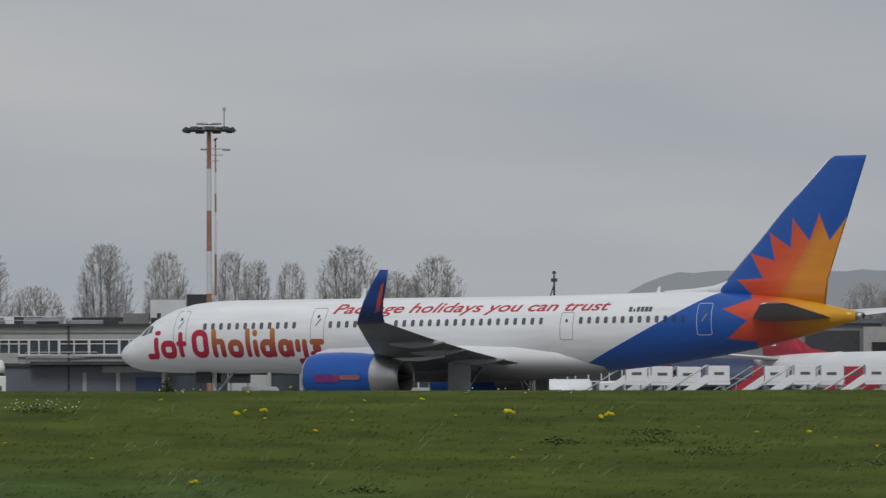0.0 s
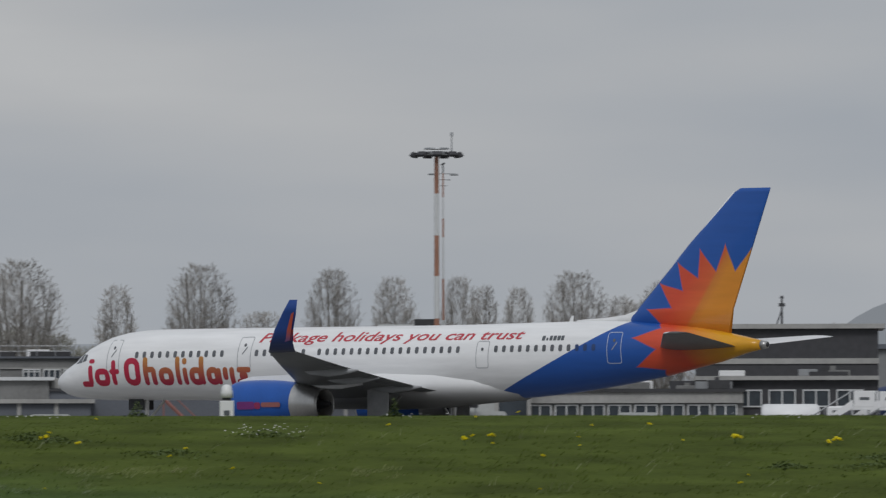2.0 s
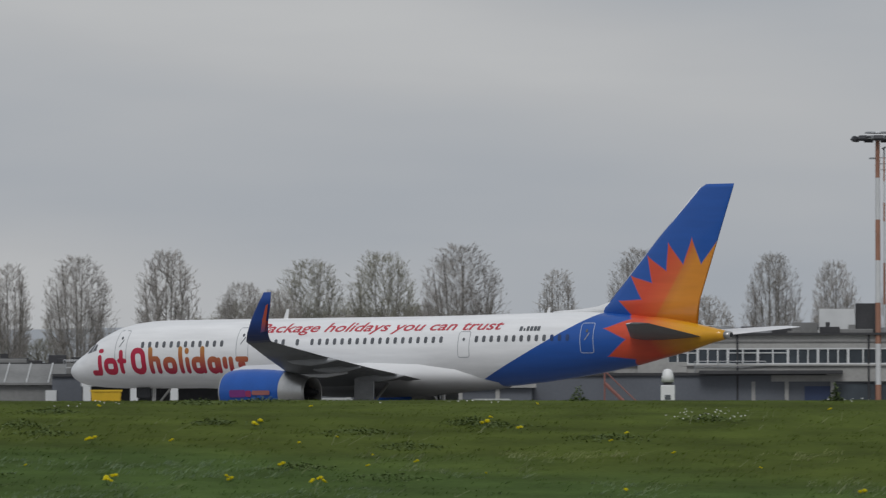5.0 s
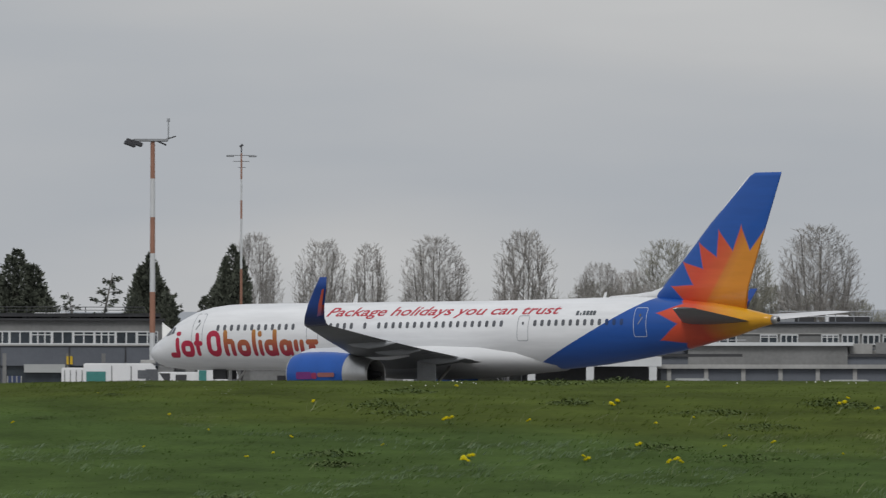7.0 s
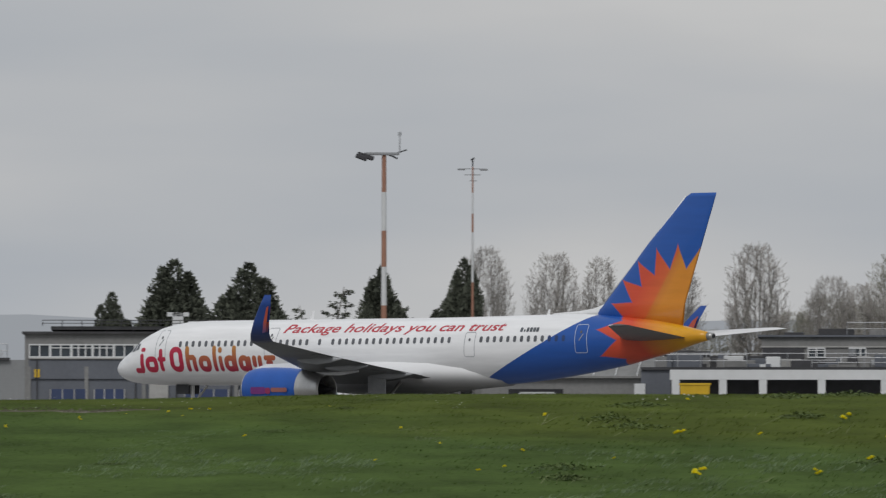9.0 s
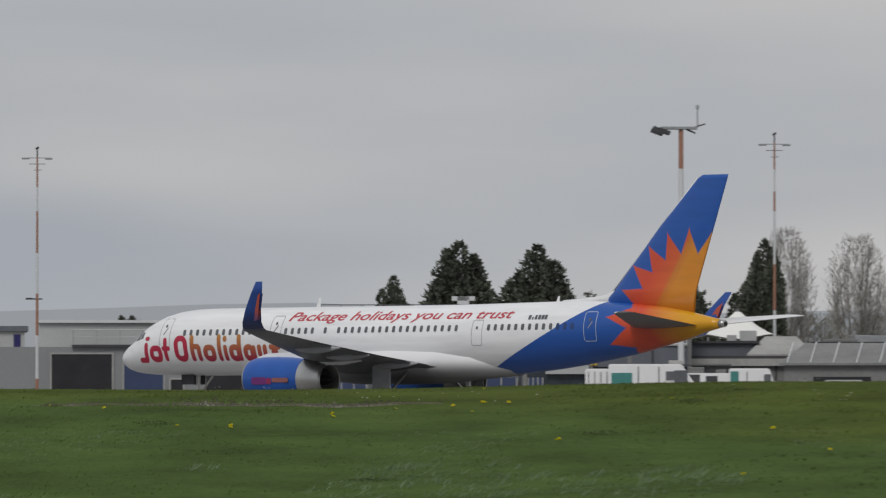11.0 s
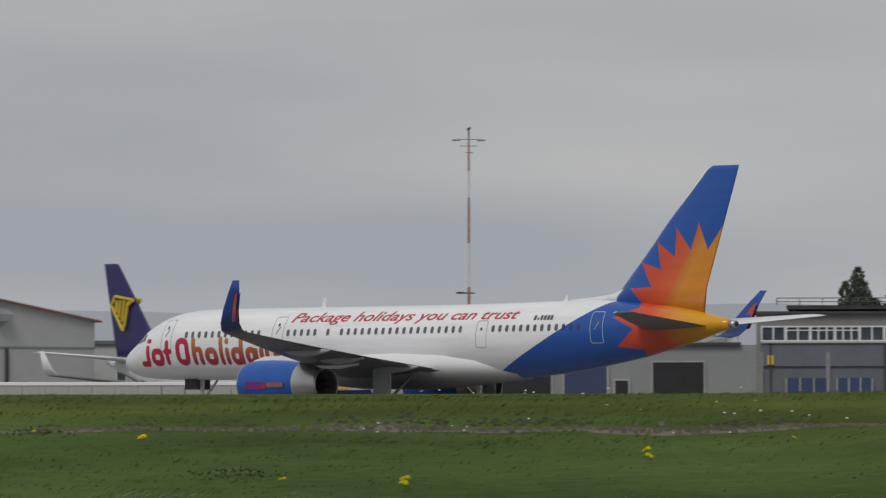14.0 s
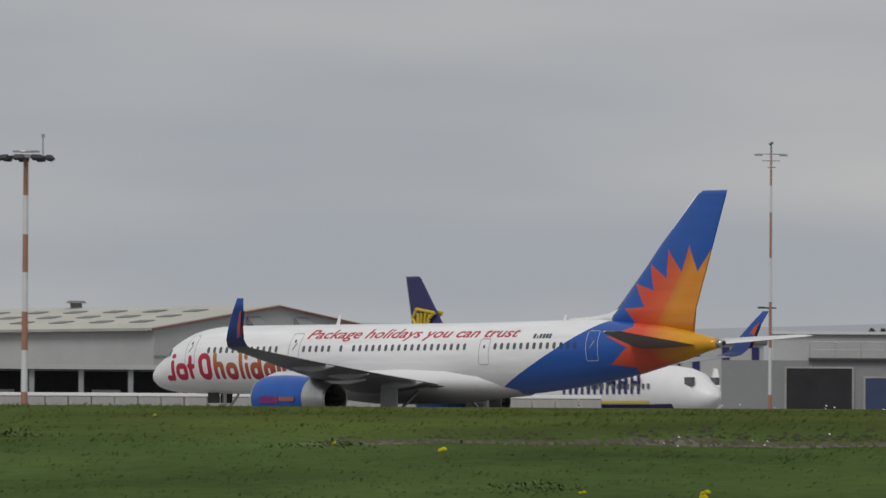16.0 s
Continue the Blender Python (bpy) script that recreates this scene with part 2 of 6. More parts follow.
def section(x, n=48):
    for s0, s1 in zip(STATIONS, STATIONS[1:]):
        if x <= s1[0]:
            q = (x - s0[0]) / (s1[0] - s0[0])
            break
    hw, lo, hi, mid = (s0[k] + (s1[k] - s0[k]) * q for k in range(1, 5))
    ring = []
    for k in range(n):
        a = math.tau * k / n
        c, s = math.cos(a), math.sin(a)
        ring.append((x, c * hw, mid + s * ((hi - mid) if s > 0 else (mid - lo))))
    return ring


def skin_y(x, z):
    """Half width of the fuselage at x and height z."""
    for s0, s1 in zip(STATIONS, STATIONS[1:]):
        if x <= s1[0]:
            q = (x - s0[0]) / (s1[0] - s0[0])
            break
    hw, lo, hi, mid = (s0[k] + (s1[k] - s0[k]) * q for k in range(1, 5))
    h = (hi - mid) if z > mid else (mid - lo)
    return hw * math.sqrt(max(0.0, 1 - ((z - mid) / h) ** 2))


WHITE, BLUE, ORANGE, AMBER, YELLOW = (0.87, 0.87, 0.87), (0.016, 0.094, 0.39), (0.64, 0.075, 0.03), (0.66, 0.25, 0.028), (0.68, 0.33, 0.012)


def livery(name, fuselage):
    """Painted aircraft skin: white, a slanting blue rear, and a sun with pointed rays round the tail."""
    m = bpy.data.materials.new(name)
    m.use_nodes = True
    n, l = m.node_tree.nodes, m.node_tree.links
    b = n["Principled BSDF"]
    b.inputs["Roughness"].default_value = 0.32
    b.inputs["Coat Weight"].default_value = 0.25
    tcn, sep = n.new("ShaderNodeTexCoord"), n.new("ShaderNodeSeparateXYZ")
    l.new(tcn.outputs["Object"], sep.inputs[0])
    x, z = sep.outputs["X"], sep.outputs["Z"]
    dx, dz = mathnode(n, l, "SUBTRACT", x, 44.3), mathnode(n, l, "SUBTRACT", z, 5.2)
    r = mathnode(n, l, "SQRT", mathnode(n, l, "ADD", mathnode(n, l, "MULTIPLY", dx, dx), mathnode(n, l, "MULTIPLY", dz, dz)))
    ang = mathnode(n, l, "ARCTAN2", dx, dz)
    saw = mathnode(n, l, "PINGPONG", mathnode(n, l, "DIVIDE", ang, radians(17.6)), 0.5)
    edge = mathnode(n, l, "MULTIPLY_ADD", mathnode(n, l, "POWER", mathnode(n, l, "MULTIPLY", saw, 2.0), 0.72), -1.5, 5.28)
    soft_edge = n.new("ShaderNodeMapRange")
    soft_edge.inputs["From Min"].default_value, soft_edge.inputs["From Max"].default_value = -0.07, 0.09
    l.new(mathnode(n, l, "SUBTRACT", edge, r), soft_edge.inputs["Value"])
    sun_in = soft_edge.outputs["Result"]
    warm = n.new("ShaderNodeValToRGB")
    e = warm.color_ramp.elements
    if fuselage:
        # from orange at the rays to yellow towards the tail cone, lower down later
        e[0].position, e[0].color = 0.42, (*ORANGE, 1)
        e[1].position, e[1].color = 0.62, (*AMBER, 1)
        e.new(0.80).color = (*YELLOW, 1)
        drop = mathnode(n, l, "MULTIPLY_ADD", mathnode(n, l, "SUBTRACT", z, 5.0), 0.55, x)
        l.new(mathnode(n, l, "DIVIDE", mathnode(n, l, "SUBTRACT", drop, 38.6), 7.5), warm.inputs["Fac"])
    else:
        # orange before the slanting rudder line, amber aft of it
        e[0].position, e[0].color = 0.20, (*ORANGE, 1)
        e[1].position, e[1].color = 0.475, (0.66, 0.125, 0.032, 1)
        e.new(0.525).color = (0.60, 0.20, 0.03, 1)
        e.new(0.62).color = (*AMBER, 1)
        slant = mathnode(n, l, "MULTIPLY_ADD", mathnode(n, l, "SUBTRACT", z, 6.6), -0.62, x)
        l.new(mathnode(n, l, "MULTIPLY_ADD", mathnode(n, l, "SUBTRACT", slant, 42.3), 0.2, 0.5), warm.inputs["Fac"])
    if fuselage:
        q = mathnode(n, l, "SUBTRACT", x, 29.84)
        line = mathnode(n, l, "MULTIPLY_ADD", q, mathnode(n, l, "MULTIPLY_ADD", q, 0.0085, 0.40), 2.23)
        col = mixcol(n, l, mathnode(n, l, "LESS_THAN", z, line), WHITE, BLUE)
    else:
        col = mixcol(n, l, mathnode(n, l, "LESS_THAN", z, 50.0), WHITE, BLUE)
    col = mixcol(n, l, sun_in, col, warm.outputs["Color"])
    # grime: streaks drawn out along the airflow and a faint overall mottle
    mp_, n1 = n.new("ShaderNodeMapping"), n.new("ShaderNodeTexNoise")
    mp_.inputs["Scale"].default_value = (0.25, 2.0, 2.2)
    l.new(tcn.outputs["Object"], mp_.inputs["Vector"]), l.new(mp_.outputs["Vector"], n1.inputs["Vector"])
    n1.inputs["Scale"].default_value, n1.inputs["Detail"].default_value = 1.3, 6
    mr = n.new("ShaderNodeMapRange")
    mr.inputs["From Min"].default_value, mr.inputs["From Max"].default_value = 0.3, 0.7
    mr.inputs["To Min"].default_value, mr.inputs["To Max"].default_value = 0.90, 1.03
    l.new(n1.outputs["Fac"], mr.inputs["Value"])
    sc_ = n.new("ShaderNodeVectorMath")
    sc_.operation = "SCALE"
    l.new(col, sc_.inputs[0]), l.new(mr.outputs["Result"], sc_.inputs["Scale"])
    l.new(sc_.outputs["Vector"], b.inputs["Base Color"])
    return m


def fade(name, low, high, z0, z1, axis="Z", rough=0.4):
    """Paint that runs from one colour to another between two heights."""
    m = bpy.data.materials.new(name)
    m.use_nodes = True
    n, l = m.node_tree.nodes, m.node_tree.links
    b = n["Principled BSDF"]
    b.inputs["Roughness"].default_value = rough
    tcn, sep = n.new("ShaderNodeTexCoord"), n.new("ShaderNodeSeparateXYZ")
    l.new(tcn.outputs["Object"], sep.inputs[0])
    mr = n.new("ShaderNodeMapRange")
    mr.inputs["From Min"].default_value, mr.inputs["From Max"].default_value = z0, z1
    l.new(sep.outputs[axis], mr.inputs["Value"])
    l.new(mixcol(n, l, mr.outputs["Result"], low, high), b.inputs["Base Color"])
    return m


M_FUS, M_FIN = livery("airliner_body_paint", True), livery("airliner_fin_paint", False)
# wing grey darkened by the underside's shade; the top keeps a paler grey
M_WING = mat("wing_shaded_grey", (0.155, 0.16, 0.162), 0.45, 0, 0.15, 0.6, 0, 6)
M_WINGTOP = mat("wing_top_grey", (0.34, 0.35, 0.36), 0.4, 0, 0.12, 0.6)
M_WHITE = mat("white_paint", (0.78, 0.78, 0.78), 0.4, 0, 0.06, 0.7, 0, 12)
M_ALU = mat("bare_aluminium", (0.55, 0.54, 0.52), 0.35, 0.9, 0.15, 1.0, 0, 12)
M_BLUE = mat("blue_gloss_paint", BLUE, 0.3, 0, 0.12, 0.8, 0, 10)
M_DARK = mat("dark_metal", (0.03, 0.03, 0.032), 0.5, 0.3, 0.3, 2, 0, 20)
M_RUBBER = mat("tyre_rubber", (0.02, 0.02, 0.021), 0.85, 0, 0.3, 4, 0, 30)
M_TINT = mat("blue_film_glass", (0.028, 0.06, 0.17), 0.3, 0, 0.2, 1)
# belly darkens downward: the shade under the wing painted in, along with grime
M_BELLY = fade("grimy_shaded_belly_paint", (0.22, 0.22, 0.215), (0.80, 0.80, 0.80), 2.0, 3.0)
M_GREYDOOR = mat("grey_gear_door_paint", (0.38, 0.385, 0.39), 0.5, 0, 0.2, 1.5, 0, 12)
M_GLASS = mat("dark_cabin_glass", (0.12, 0.125, 0.135), 0.25, 0, 0.25, 0.9, 0, 6)
M_LINE = mat("grey_seam_line", (0.33, 0.34, 0.36), 0.6, 0, 0.1, 2)
M_PALE = mat("pale_seam_line", (0.5, 0.55, 0.66), 0.5, 0, 0.1, 2)
M_REDTEXT = mat("red_lettering", (0.50, 0.055, 0.075), 0.45, 0, 0.1, 3)
M_GREYTEXT = mat("dark_grey_lettering", (0.10, 0.11, 0.12), 0.5, 0, 0.1, 3)
M_NAME_RED = mat("crimson_lettering", (0.47, 0.022, 0.06), 0.4, 0, 0.12, 2)
M_NAME_GOLD = fade("gold_to_red_lettering", (0.38, 0.025, 0.06), (0.50, 0.24, 0.05), 3.2, 4.75)


def on_skin(bm, lift=0.012, side=-1, step=0.16):
    """Wrap a flat drawing in x and z onto the fuselage side."""
    zs = [v.co.z for v in bm.verts]
    xs = [v.co.x for v in bm.verts]
    for k in range(1, int((max(zs) - min(zs)) / step) + 1):
        bmesh.ops.bisect_plane(bm, geom=bm.verts[:] + bm.edges[:] + bm.faces[:], plane_co=(0, 0, min(zs) + k * step), plane_no=(0, 0, 1))
    for k in range(1, int((max(xs) - min(xs)) / 0.7) + 1):
        bmesh.ops.bisect_plane(bm, geom=bm.verts[:] + bm.edges[:] + bm.faces[:], plane_co=(min(xs) + k * 0.7, 0, 0), plane_no=(1, 0, 0))
    for v in bm.verts:
        v.co.y = side * (skin_y(v.co.x, v.co.z) + lift)
    return bm


def rounded(bm, x0, z0, x1, z1, r, n=4):
    pts = []
    for cx, cz, a0 in ((x1 - r, z1 - r, 0), (x0 + r, z1 - r, 90), (x0 + r, z0 + r, 180), (x1 - r, z0 + r, 270)):
        for k in range(n + 1):
            a = radians(a0 + 90 * k / n)
            pts.append((cx + r * math.cos(a), cz + r * math.sin(a)))
    bm.faces.new([bm.verts.new((x, 0, z)) for x, z in pts])
    return bm


def ring_shape(bm, x0, z0, x1, z1, r, w, n=4):
    """An outline of a rounded rectangle, w wide."""
    loops = []
    for d in (0, w):
        rr = max(0.01, r - d)
        pts = []
        for cx, cz, a0 in ((x1 - d - rr, z1 - d - rr, 0), (x0 + d + rr, z1 - d - rr, 90), (x0 + d + rr, z0 + d + rr, 180), (x1 - d - rr, z0 + d + rr, 270)):
            for k in range(n + 1):
                a = radians(a0 + 90 * k / n)
                pts.append(bm.verts.new((cx + rr * math.cos(a), 0, cz + rr * math.sin(a))))
        loops.append(pts)
    o, i = loops
    for k in range(len(o)):
        j = (k + 1) % len(o)
        bm.faces.new((o[k], o[j], i[j], i[k]))
    return bm


def lettering(words, x0, x1, z0, height, shear=0.0, plain=False):
    """Words as a flat mesh in x and z, between x0 and x1."""
    cu = bpy.data.curves.new("words", "FONT")
    cu.body, cu.size, cu.shear, cu.resolution_u = words, 1.0, shear, 3
    cu.offset = 0.014
    ob = bpy.data.objects.new("words", cu)
    me = bpy.data.meshes.new_from_object(ob)
    bm = bmesh.new()
    bm.from_mesh(me)
    bpy.data.objects.remove(ob), bpy.data.meshes.remove(me), bpy.data.curves.remove(cu)
    if plain:
        return bm
    lo, hi = min(v.co.x for v in bm.verts), max(v.co.x for v in bm.verts)
    for v in bm.verts:
        v.co = Vector((x0 + (v.co.x - lo) / (hi - lo) * (x1 - x0), 0, z0 + v.co.y * height))
    return bm


def text_width(words):
    bm = lettering(words, 0, 1, 0, 1, 0.32, True)
    w = max(v.co.x for v in bm.verts) - min(v.co.x for v in bm.verts)
    bm.free()
    return w


def foil(x0, chord, y, z, thick, n=10):
    """A wing section: rings of points from the trailing edge over the top and back."""
    top, low = [], []
    for k in range(n + 1):
        q = 0.5 - 0.5 * math.cos(math.pi * k / n)
        t = thick * 5 * (0.2969 * math.sqrt(q) - 0.126 * q - 0.3516 * q * q + 0.2843 * q ** 3 - 0.1015 * q ** 4)
        top.append((x0 + q * chord, y, z + t * chord * 1.1))
        low.append((x0 + q * chord, y, z - t * chord * 0.9))
    return top[::-1] + low[1:-1]


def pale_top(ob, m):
    """Upward faces get m; the darker rest has the underside's shade put into its colour."""
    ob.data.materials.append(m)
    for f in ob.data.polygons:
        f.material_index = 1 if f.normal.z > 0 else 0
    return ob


def airliner():
    p = thing("airliner", "white, blue and orange twin-engine airliner taxiing, winglets and sunburst tail", "airliner")
    bm = bmesh.new()
    xs = [0, 0.05, 0.12, 0.22, 0.35, 0.55, 0.8, 1.05, 1.3, 1.5, 1.7, 1.9, 2.1, 2.35, 2.6, 2.9, 3.2, 3.6, 4, 4.5, 5, 5.6, 6.2, 6.8, 7.5, 10, 14, 18, 22, 26, 28.5, 29.5, 30.5, 31.5, 32.5, 33.5, 34.5, 35.5, 36.5, 37.5, 38.5, 39.5, 40.5, 41.5, 42.5, 43.25, 44, 44.75, 45.5, 46, 46.5]
    loft(bm, [section(x) for x in xs])
    part("fuselage", bm, M_FUS, p, "white fuselage with a slanting blue rear and orange sun rays", True)
    bm = bmesh.new()
    loft(bm, [section(46.5), section(46.84)])
    part("exhaust_cone", bm, M_ALU, p, "bare metal exhaust tip", True)
    bm = tubes(((46.83, 0, 4.955), (46.9, 0, 4.955), 0.13, 0.12), n=16)
    part("exhaust_opening", bm, M_DARK, p)
    # belly fairing; its lower half is painted dark with shade and grime
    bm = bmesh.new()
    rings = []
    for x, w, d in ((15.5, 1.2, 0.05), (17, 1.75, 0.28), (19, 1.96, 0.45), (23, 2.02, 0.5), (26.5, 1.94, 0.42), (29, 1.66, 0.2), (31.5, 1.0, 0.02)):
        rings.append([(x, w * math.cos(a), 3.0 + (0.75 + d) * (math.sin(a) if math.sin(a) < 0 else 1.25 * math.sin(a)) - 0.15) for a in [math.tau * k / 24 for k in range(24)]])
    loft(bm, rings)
    part("belly_fairing", bm, M_BELLY, p, "dirty pale grey belly fairing with shade painted in below", True)
    # cabin windows
    runs = [6.67 + 0.529 * k for k in range(12)] + [14.83 + 0.529 * k for k in range(5)] + [17.97] + [19.03 + 0.5385 * k for k in range(18)] + [30.66 + 0.513 * k for k in range(13)]
    for k, x in enumerate(runs):
        z = 4.77 + 0.004 * (x - 6)
        part("cabin_window", on_skin(rounded(bmesh.new(), x - 0.115, z - 0.185, x + 0.115, z + 0.185, 0.09, 3), step=0.2), M_TINT if x > 35.4 else M_GLASS, p)
    # doors
    for x0, x1, z0, z1, line in ((4.55, 5.45, 3.85, 5.65, M_LINE), (13.55, 14.45, 3.9, 5.72, M_LINE), (29.38, 30.2, 3.82, 5.32, M_LINE), (37.62, 38.5, 4.0, 5.72, M_PALE)):
        d = part("cabin_door", on_skin(ring_shape(bmesh.new(), x0, z0, x1, z1, 0.14, 0.035), 0.01), line, p, "closed cabin door with a thin outline")
        part("door_window", on_skin(rounded(bmesh.new(), (x0 + x1) / 2 - 0.09, z1 - 0.55, (x0 + x1) / 2 + 0.07, z1 - 0.37, 0.07, 3), 0.014), M_GLASS, d)
        if x0 != 29.38:
            bm = bmesh.new()
            cx = (x0 + x1) / 2
            bm.faces.new([bm.verts.new((cx + a, 0, z1 + b)) for a, b in ((-0.16, -0.98), (-0.1, -0.98), (0.17, -0.62), (0.17, -0.52))])
            part("door_handle", on_skin(bm, 0.014), M_LINE if line is M_PALE else M_GREYTEXT, d)
    # flight deck windows: both sides
    for side in (-1, 1):
        for poly in (((1.62, 4.36), (2.02, 4.30), (2.36, 4.86), (2.10, 4.86)), ((2.07, 4.30), (2.55, 4.38), (2.62, 4.86), (2.42, 4.88)), ((2.60, 4.40), (2.92, 4.48), (2.90, 4.82), (2.67, 4.86))):
            bm = bmesh.new()
            bm.faces.new([bm.verts.new((x, 0, z)) for x, z in poly])
            part("flight_deck_window", on_skin(bm, 0.012, side), M_GLASS, p)
    # slogan, the airline's mark as plain shapes, the registration as bars
    words = "Package holidays you can trust"
    full = text_width(words)
    done = ""
    for w in words.split():
        done += w
        hi = text_width(done) / full
        lo = hi - text_width(w) / full
        part("slogan_word", on_skin(lettering(w, 14.81 + 17.49 * lo, 14.81 + 17.49 * hi, 5.40, 0.74, 0.32), 0.012, step=0.12), M_REDTEXT, p, "red slanted slogan lettering")
        done += " "
    for x, w in ((33.5, 0.2), (33.78, 0.12), (33.98, 0.18), (34.22, 0.2), (34.47, 0.2), (34.71, 0.19)):
        part("registration_bar", on_skin(rounded(bmesh.new(), x, 5.30, x + w, 5.56 if w > 0.15 else 5.45, 0.03, 2)), M_GREYTEXT, p)
    def blk(x0, z0, x1, z1, m, hole=False, r=0.2):
        bm = bmesh.new()
        z0, z1 = 4.64 - (4.68 - z0) * 1.12, 4.64 - (4.68 - z1) * 1.12
        if hole:
            ring_shape(bm, x0, z0, x1, z1, r, 0.34)
        else:
            rounded(bm, x0, z0, x1, z1, min(r, (x1 - x0) / 2.1, (z1 - z0) / 2.1))
        part("name_shape", on_skin(bm, 0.013), m, p)
    R, G = M_NAME_RED, M_NAME_GOLD
    blk(3.18, 3.32, 3.50, 4.30, R), blk(2.66, 3.22, 3.44, 3.5, R), blk(3.20, 4.40, 3.62, 4.62, R)
    blk(3.66, 3.25, 4.74, 4.14, R, True, 0.42), blk(4.9, 3.3, 5.2, 4.55, R), blk(4.76, 3.85, 5.45, 4.1, R)
    blk(5.80, 3.26, 6.90, 4.66, R, True, 0.5)
    blk(7.12, 3.28, 7.44, 4.68, G), blk(7.66, 3.28, 7.98, 4.12, G), blk(7.3, 3.92, 7.9, 4.2, G)
    blk(8.16, 3.26, 9.16, 4.16, G, True, 0.42), blk(9.34, 3.28, 9.64, 4.70, G), blk(9.82, 3.28, 10.12, 4.14, G), blk(9.82, 4.30, 10.12, 4.62, G)
    blk(10.26, 3.26, 11.2, 4.16, G, True, 0.4), blk(10.95, 3.28, 11.27, 4.70, G)
    blk(11.42, 3.26, 12.3, 4.16, G, True, 0.4), blk(12.1, 3.28, 12.42, 4.1, G)
    blk(12.55, 3.5, 12.88, 4.14, G), blk(13.0, 2.98, 13.32, 4.14, G), blk(12.6, 2.92, 13.25, 3.2, G)
    blk(13.46, 3.28, 14.28, 3.55, G), blk(13.5, 3.86, 14.44, 4.14, G), blk(13.66, 3.5, 14.2, 3.9, G)
    # fin
    bm = bmesh.new()
    fin = []
    for z, x0, x1, th in ((5.5, 36.9, 44.6, 0.10), (6.9, 38.62, 44.75, 0.10), (10.5, 42.0, 46.05, 0.085), (13.2, 44.8, 47.02, 0.08), (13.42, 45.2, 47.08, 0.05)):
        fin.append([(a, c, z) for a, _, c in foil(x0, x1 - x0, 0, 0, th)])
    loft(bm, fin)
    part("fin", bm, M_FIN, p, "blue swept fin with orange and amber sun rays", True)
    bm = bmesh.new()
    loft(bm, [[(x, y, z) for x, y, z in ((a, -w, 6.3), (a, w, 6.3), (a + 0.25, w * 0.4, h), (a + 0.25, -w * 0.4, h))] for a, w, h in ((34.6, 0.03, 6.42), (36.4, 0.10, 6.52), (37.6, 0.16, 6.66), (38.5, 0.2, 6.92), (39.0, 0.2, 7.1))])
    part("dorsal_fillet", bm, M_WHITE, p, "white dorsal fillet", True)
    # leading edge strip of the fin
    part("fin_leading_edge", tubes(((38.55, 0, 6.86), (44.82, 0, 13.24), 0.05, 0.045), n=8), M_WHITE, p, "pale bare leading edge", True)
    for s in (-1, 1):
        # wing, with drooped flaps, tip and winglet
        bm = bmesh.new()
        loft(bm, [foil(x, c, s * y, z, th) for y, x, c, z, th in ((0.5, 17.2, 8.6, 2.62, 0.13), (1.9, 18.1, 8.1, 2.72, 0.13), (6.6, 20.6, 6.15, 3.2, 0.12), (13, 24.05, 3.85, 3.86, 0.11), (19.1, 27.35, 1.75, 4.55, 0.10))])
        bmesh.ops.recalc_face_normals(bm, faces=bm.faces[:])
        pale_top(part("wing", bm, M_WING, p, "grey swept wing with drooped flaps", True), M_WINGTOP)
        bm = bmesh.new()
        loft(bm, [foil(x, c, s * y, z, 0.09) if k < 2 else [(a, s * (y + (b_ - z) * 1.0), z) for a, _, b_ in foil(x, c, 0, z, 0.09)] for k, (y, x, c, z) in enumerate(((19.1, 27.35, 1.75, 4.55), (19.55, 27.7, 1.62, 4.66), (19.95, 28.05, 1.45, 5.0), (20.2, 28.5, 1.2, 5.7), (20.55, 29.25, 0.85, 6.6), (20.8, 29.85, 0.5, 7.24)))])
        w = part("winglet", bm, fade("winglet_paint", (0.014, 0.024, 0.09), (0.018, 0.066, 0.28), 4.6, 5.8), p, "dark blue blended winglet with an orange flash", True)
        bm = bmesh.new()
        for dy, outline in ((-0.12, ((28.75, 20.1, 5.0), (29.5, 20.2, 5.1), (30.0, 20.5, 6.6), (29.55, 20.47, 6.3), (29.1, 20.27, 5.6))), (0.12, ((29.22, 20.14, 5.05), (29.52, 20.18, 5.1), (30.0, 20.5, 6.6), (29.82, 20.48, 6.5), (29.42, 20.27, 5.7)))):
            bm.faces.new([bm.verts.new((x, s * (y + dy), z)) for x, y, z in outline])
        part("winglet_flash", bm, fade("orange_flash", (0.07, 0.05, 0.16), (0.44, 0.075, 0.04), 5.0, 5.7), w, "orange flash")
        for y0, y1 in ((2.2, 6.3), (6.7, 13.6)):
            bm = bmesh.new()
            z0, z1 = 2.62 + 0.108 * (y0 - 1.9), 2.62 + 0.108 * (y1 - 1.9)
            dx = 0.0 if y0 < 6.6 else 0.9
            loft(bm, [foil(25.7, 1.35, s * y0, z0 - 0.05, 0.12) if y0 < 6 else foil(26.0, 1.2, s * y0, z0 - 0.05, 0.12), foil(25.75 + dx if y0 < 6 else 27.1, 1.25 if y0 < 6 else 0.95, s * y1, z1 - 0.04, 0.12)])
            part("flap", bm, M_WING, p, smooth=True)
        for y, x in ((4.4, 25.0), (8.6, 25.0), (12.2, 26.0)):
            bm = bmesh.new()
            z = 2.5 + 0.105 * (y - 1.9)
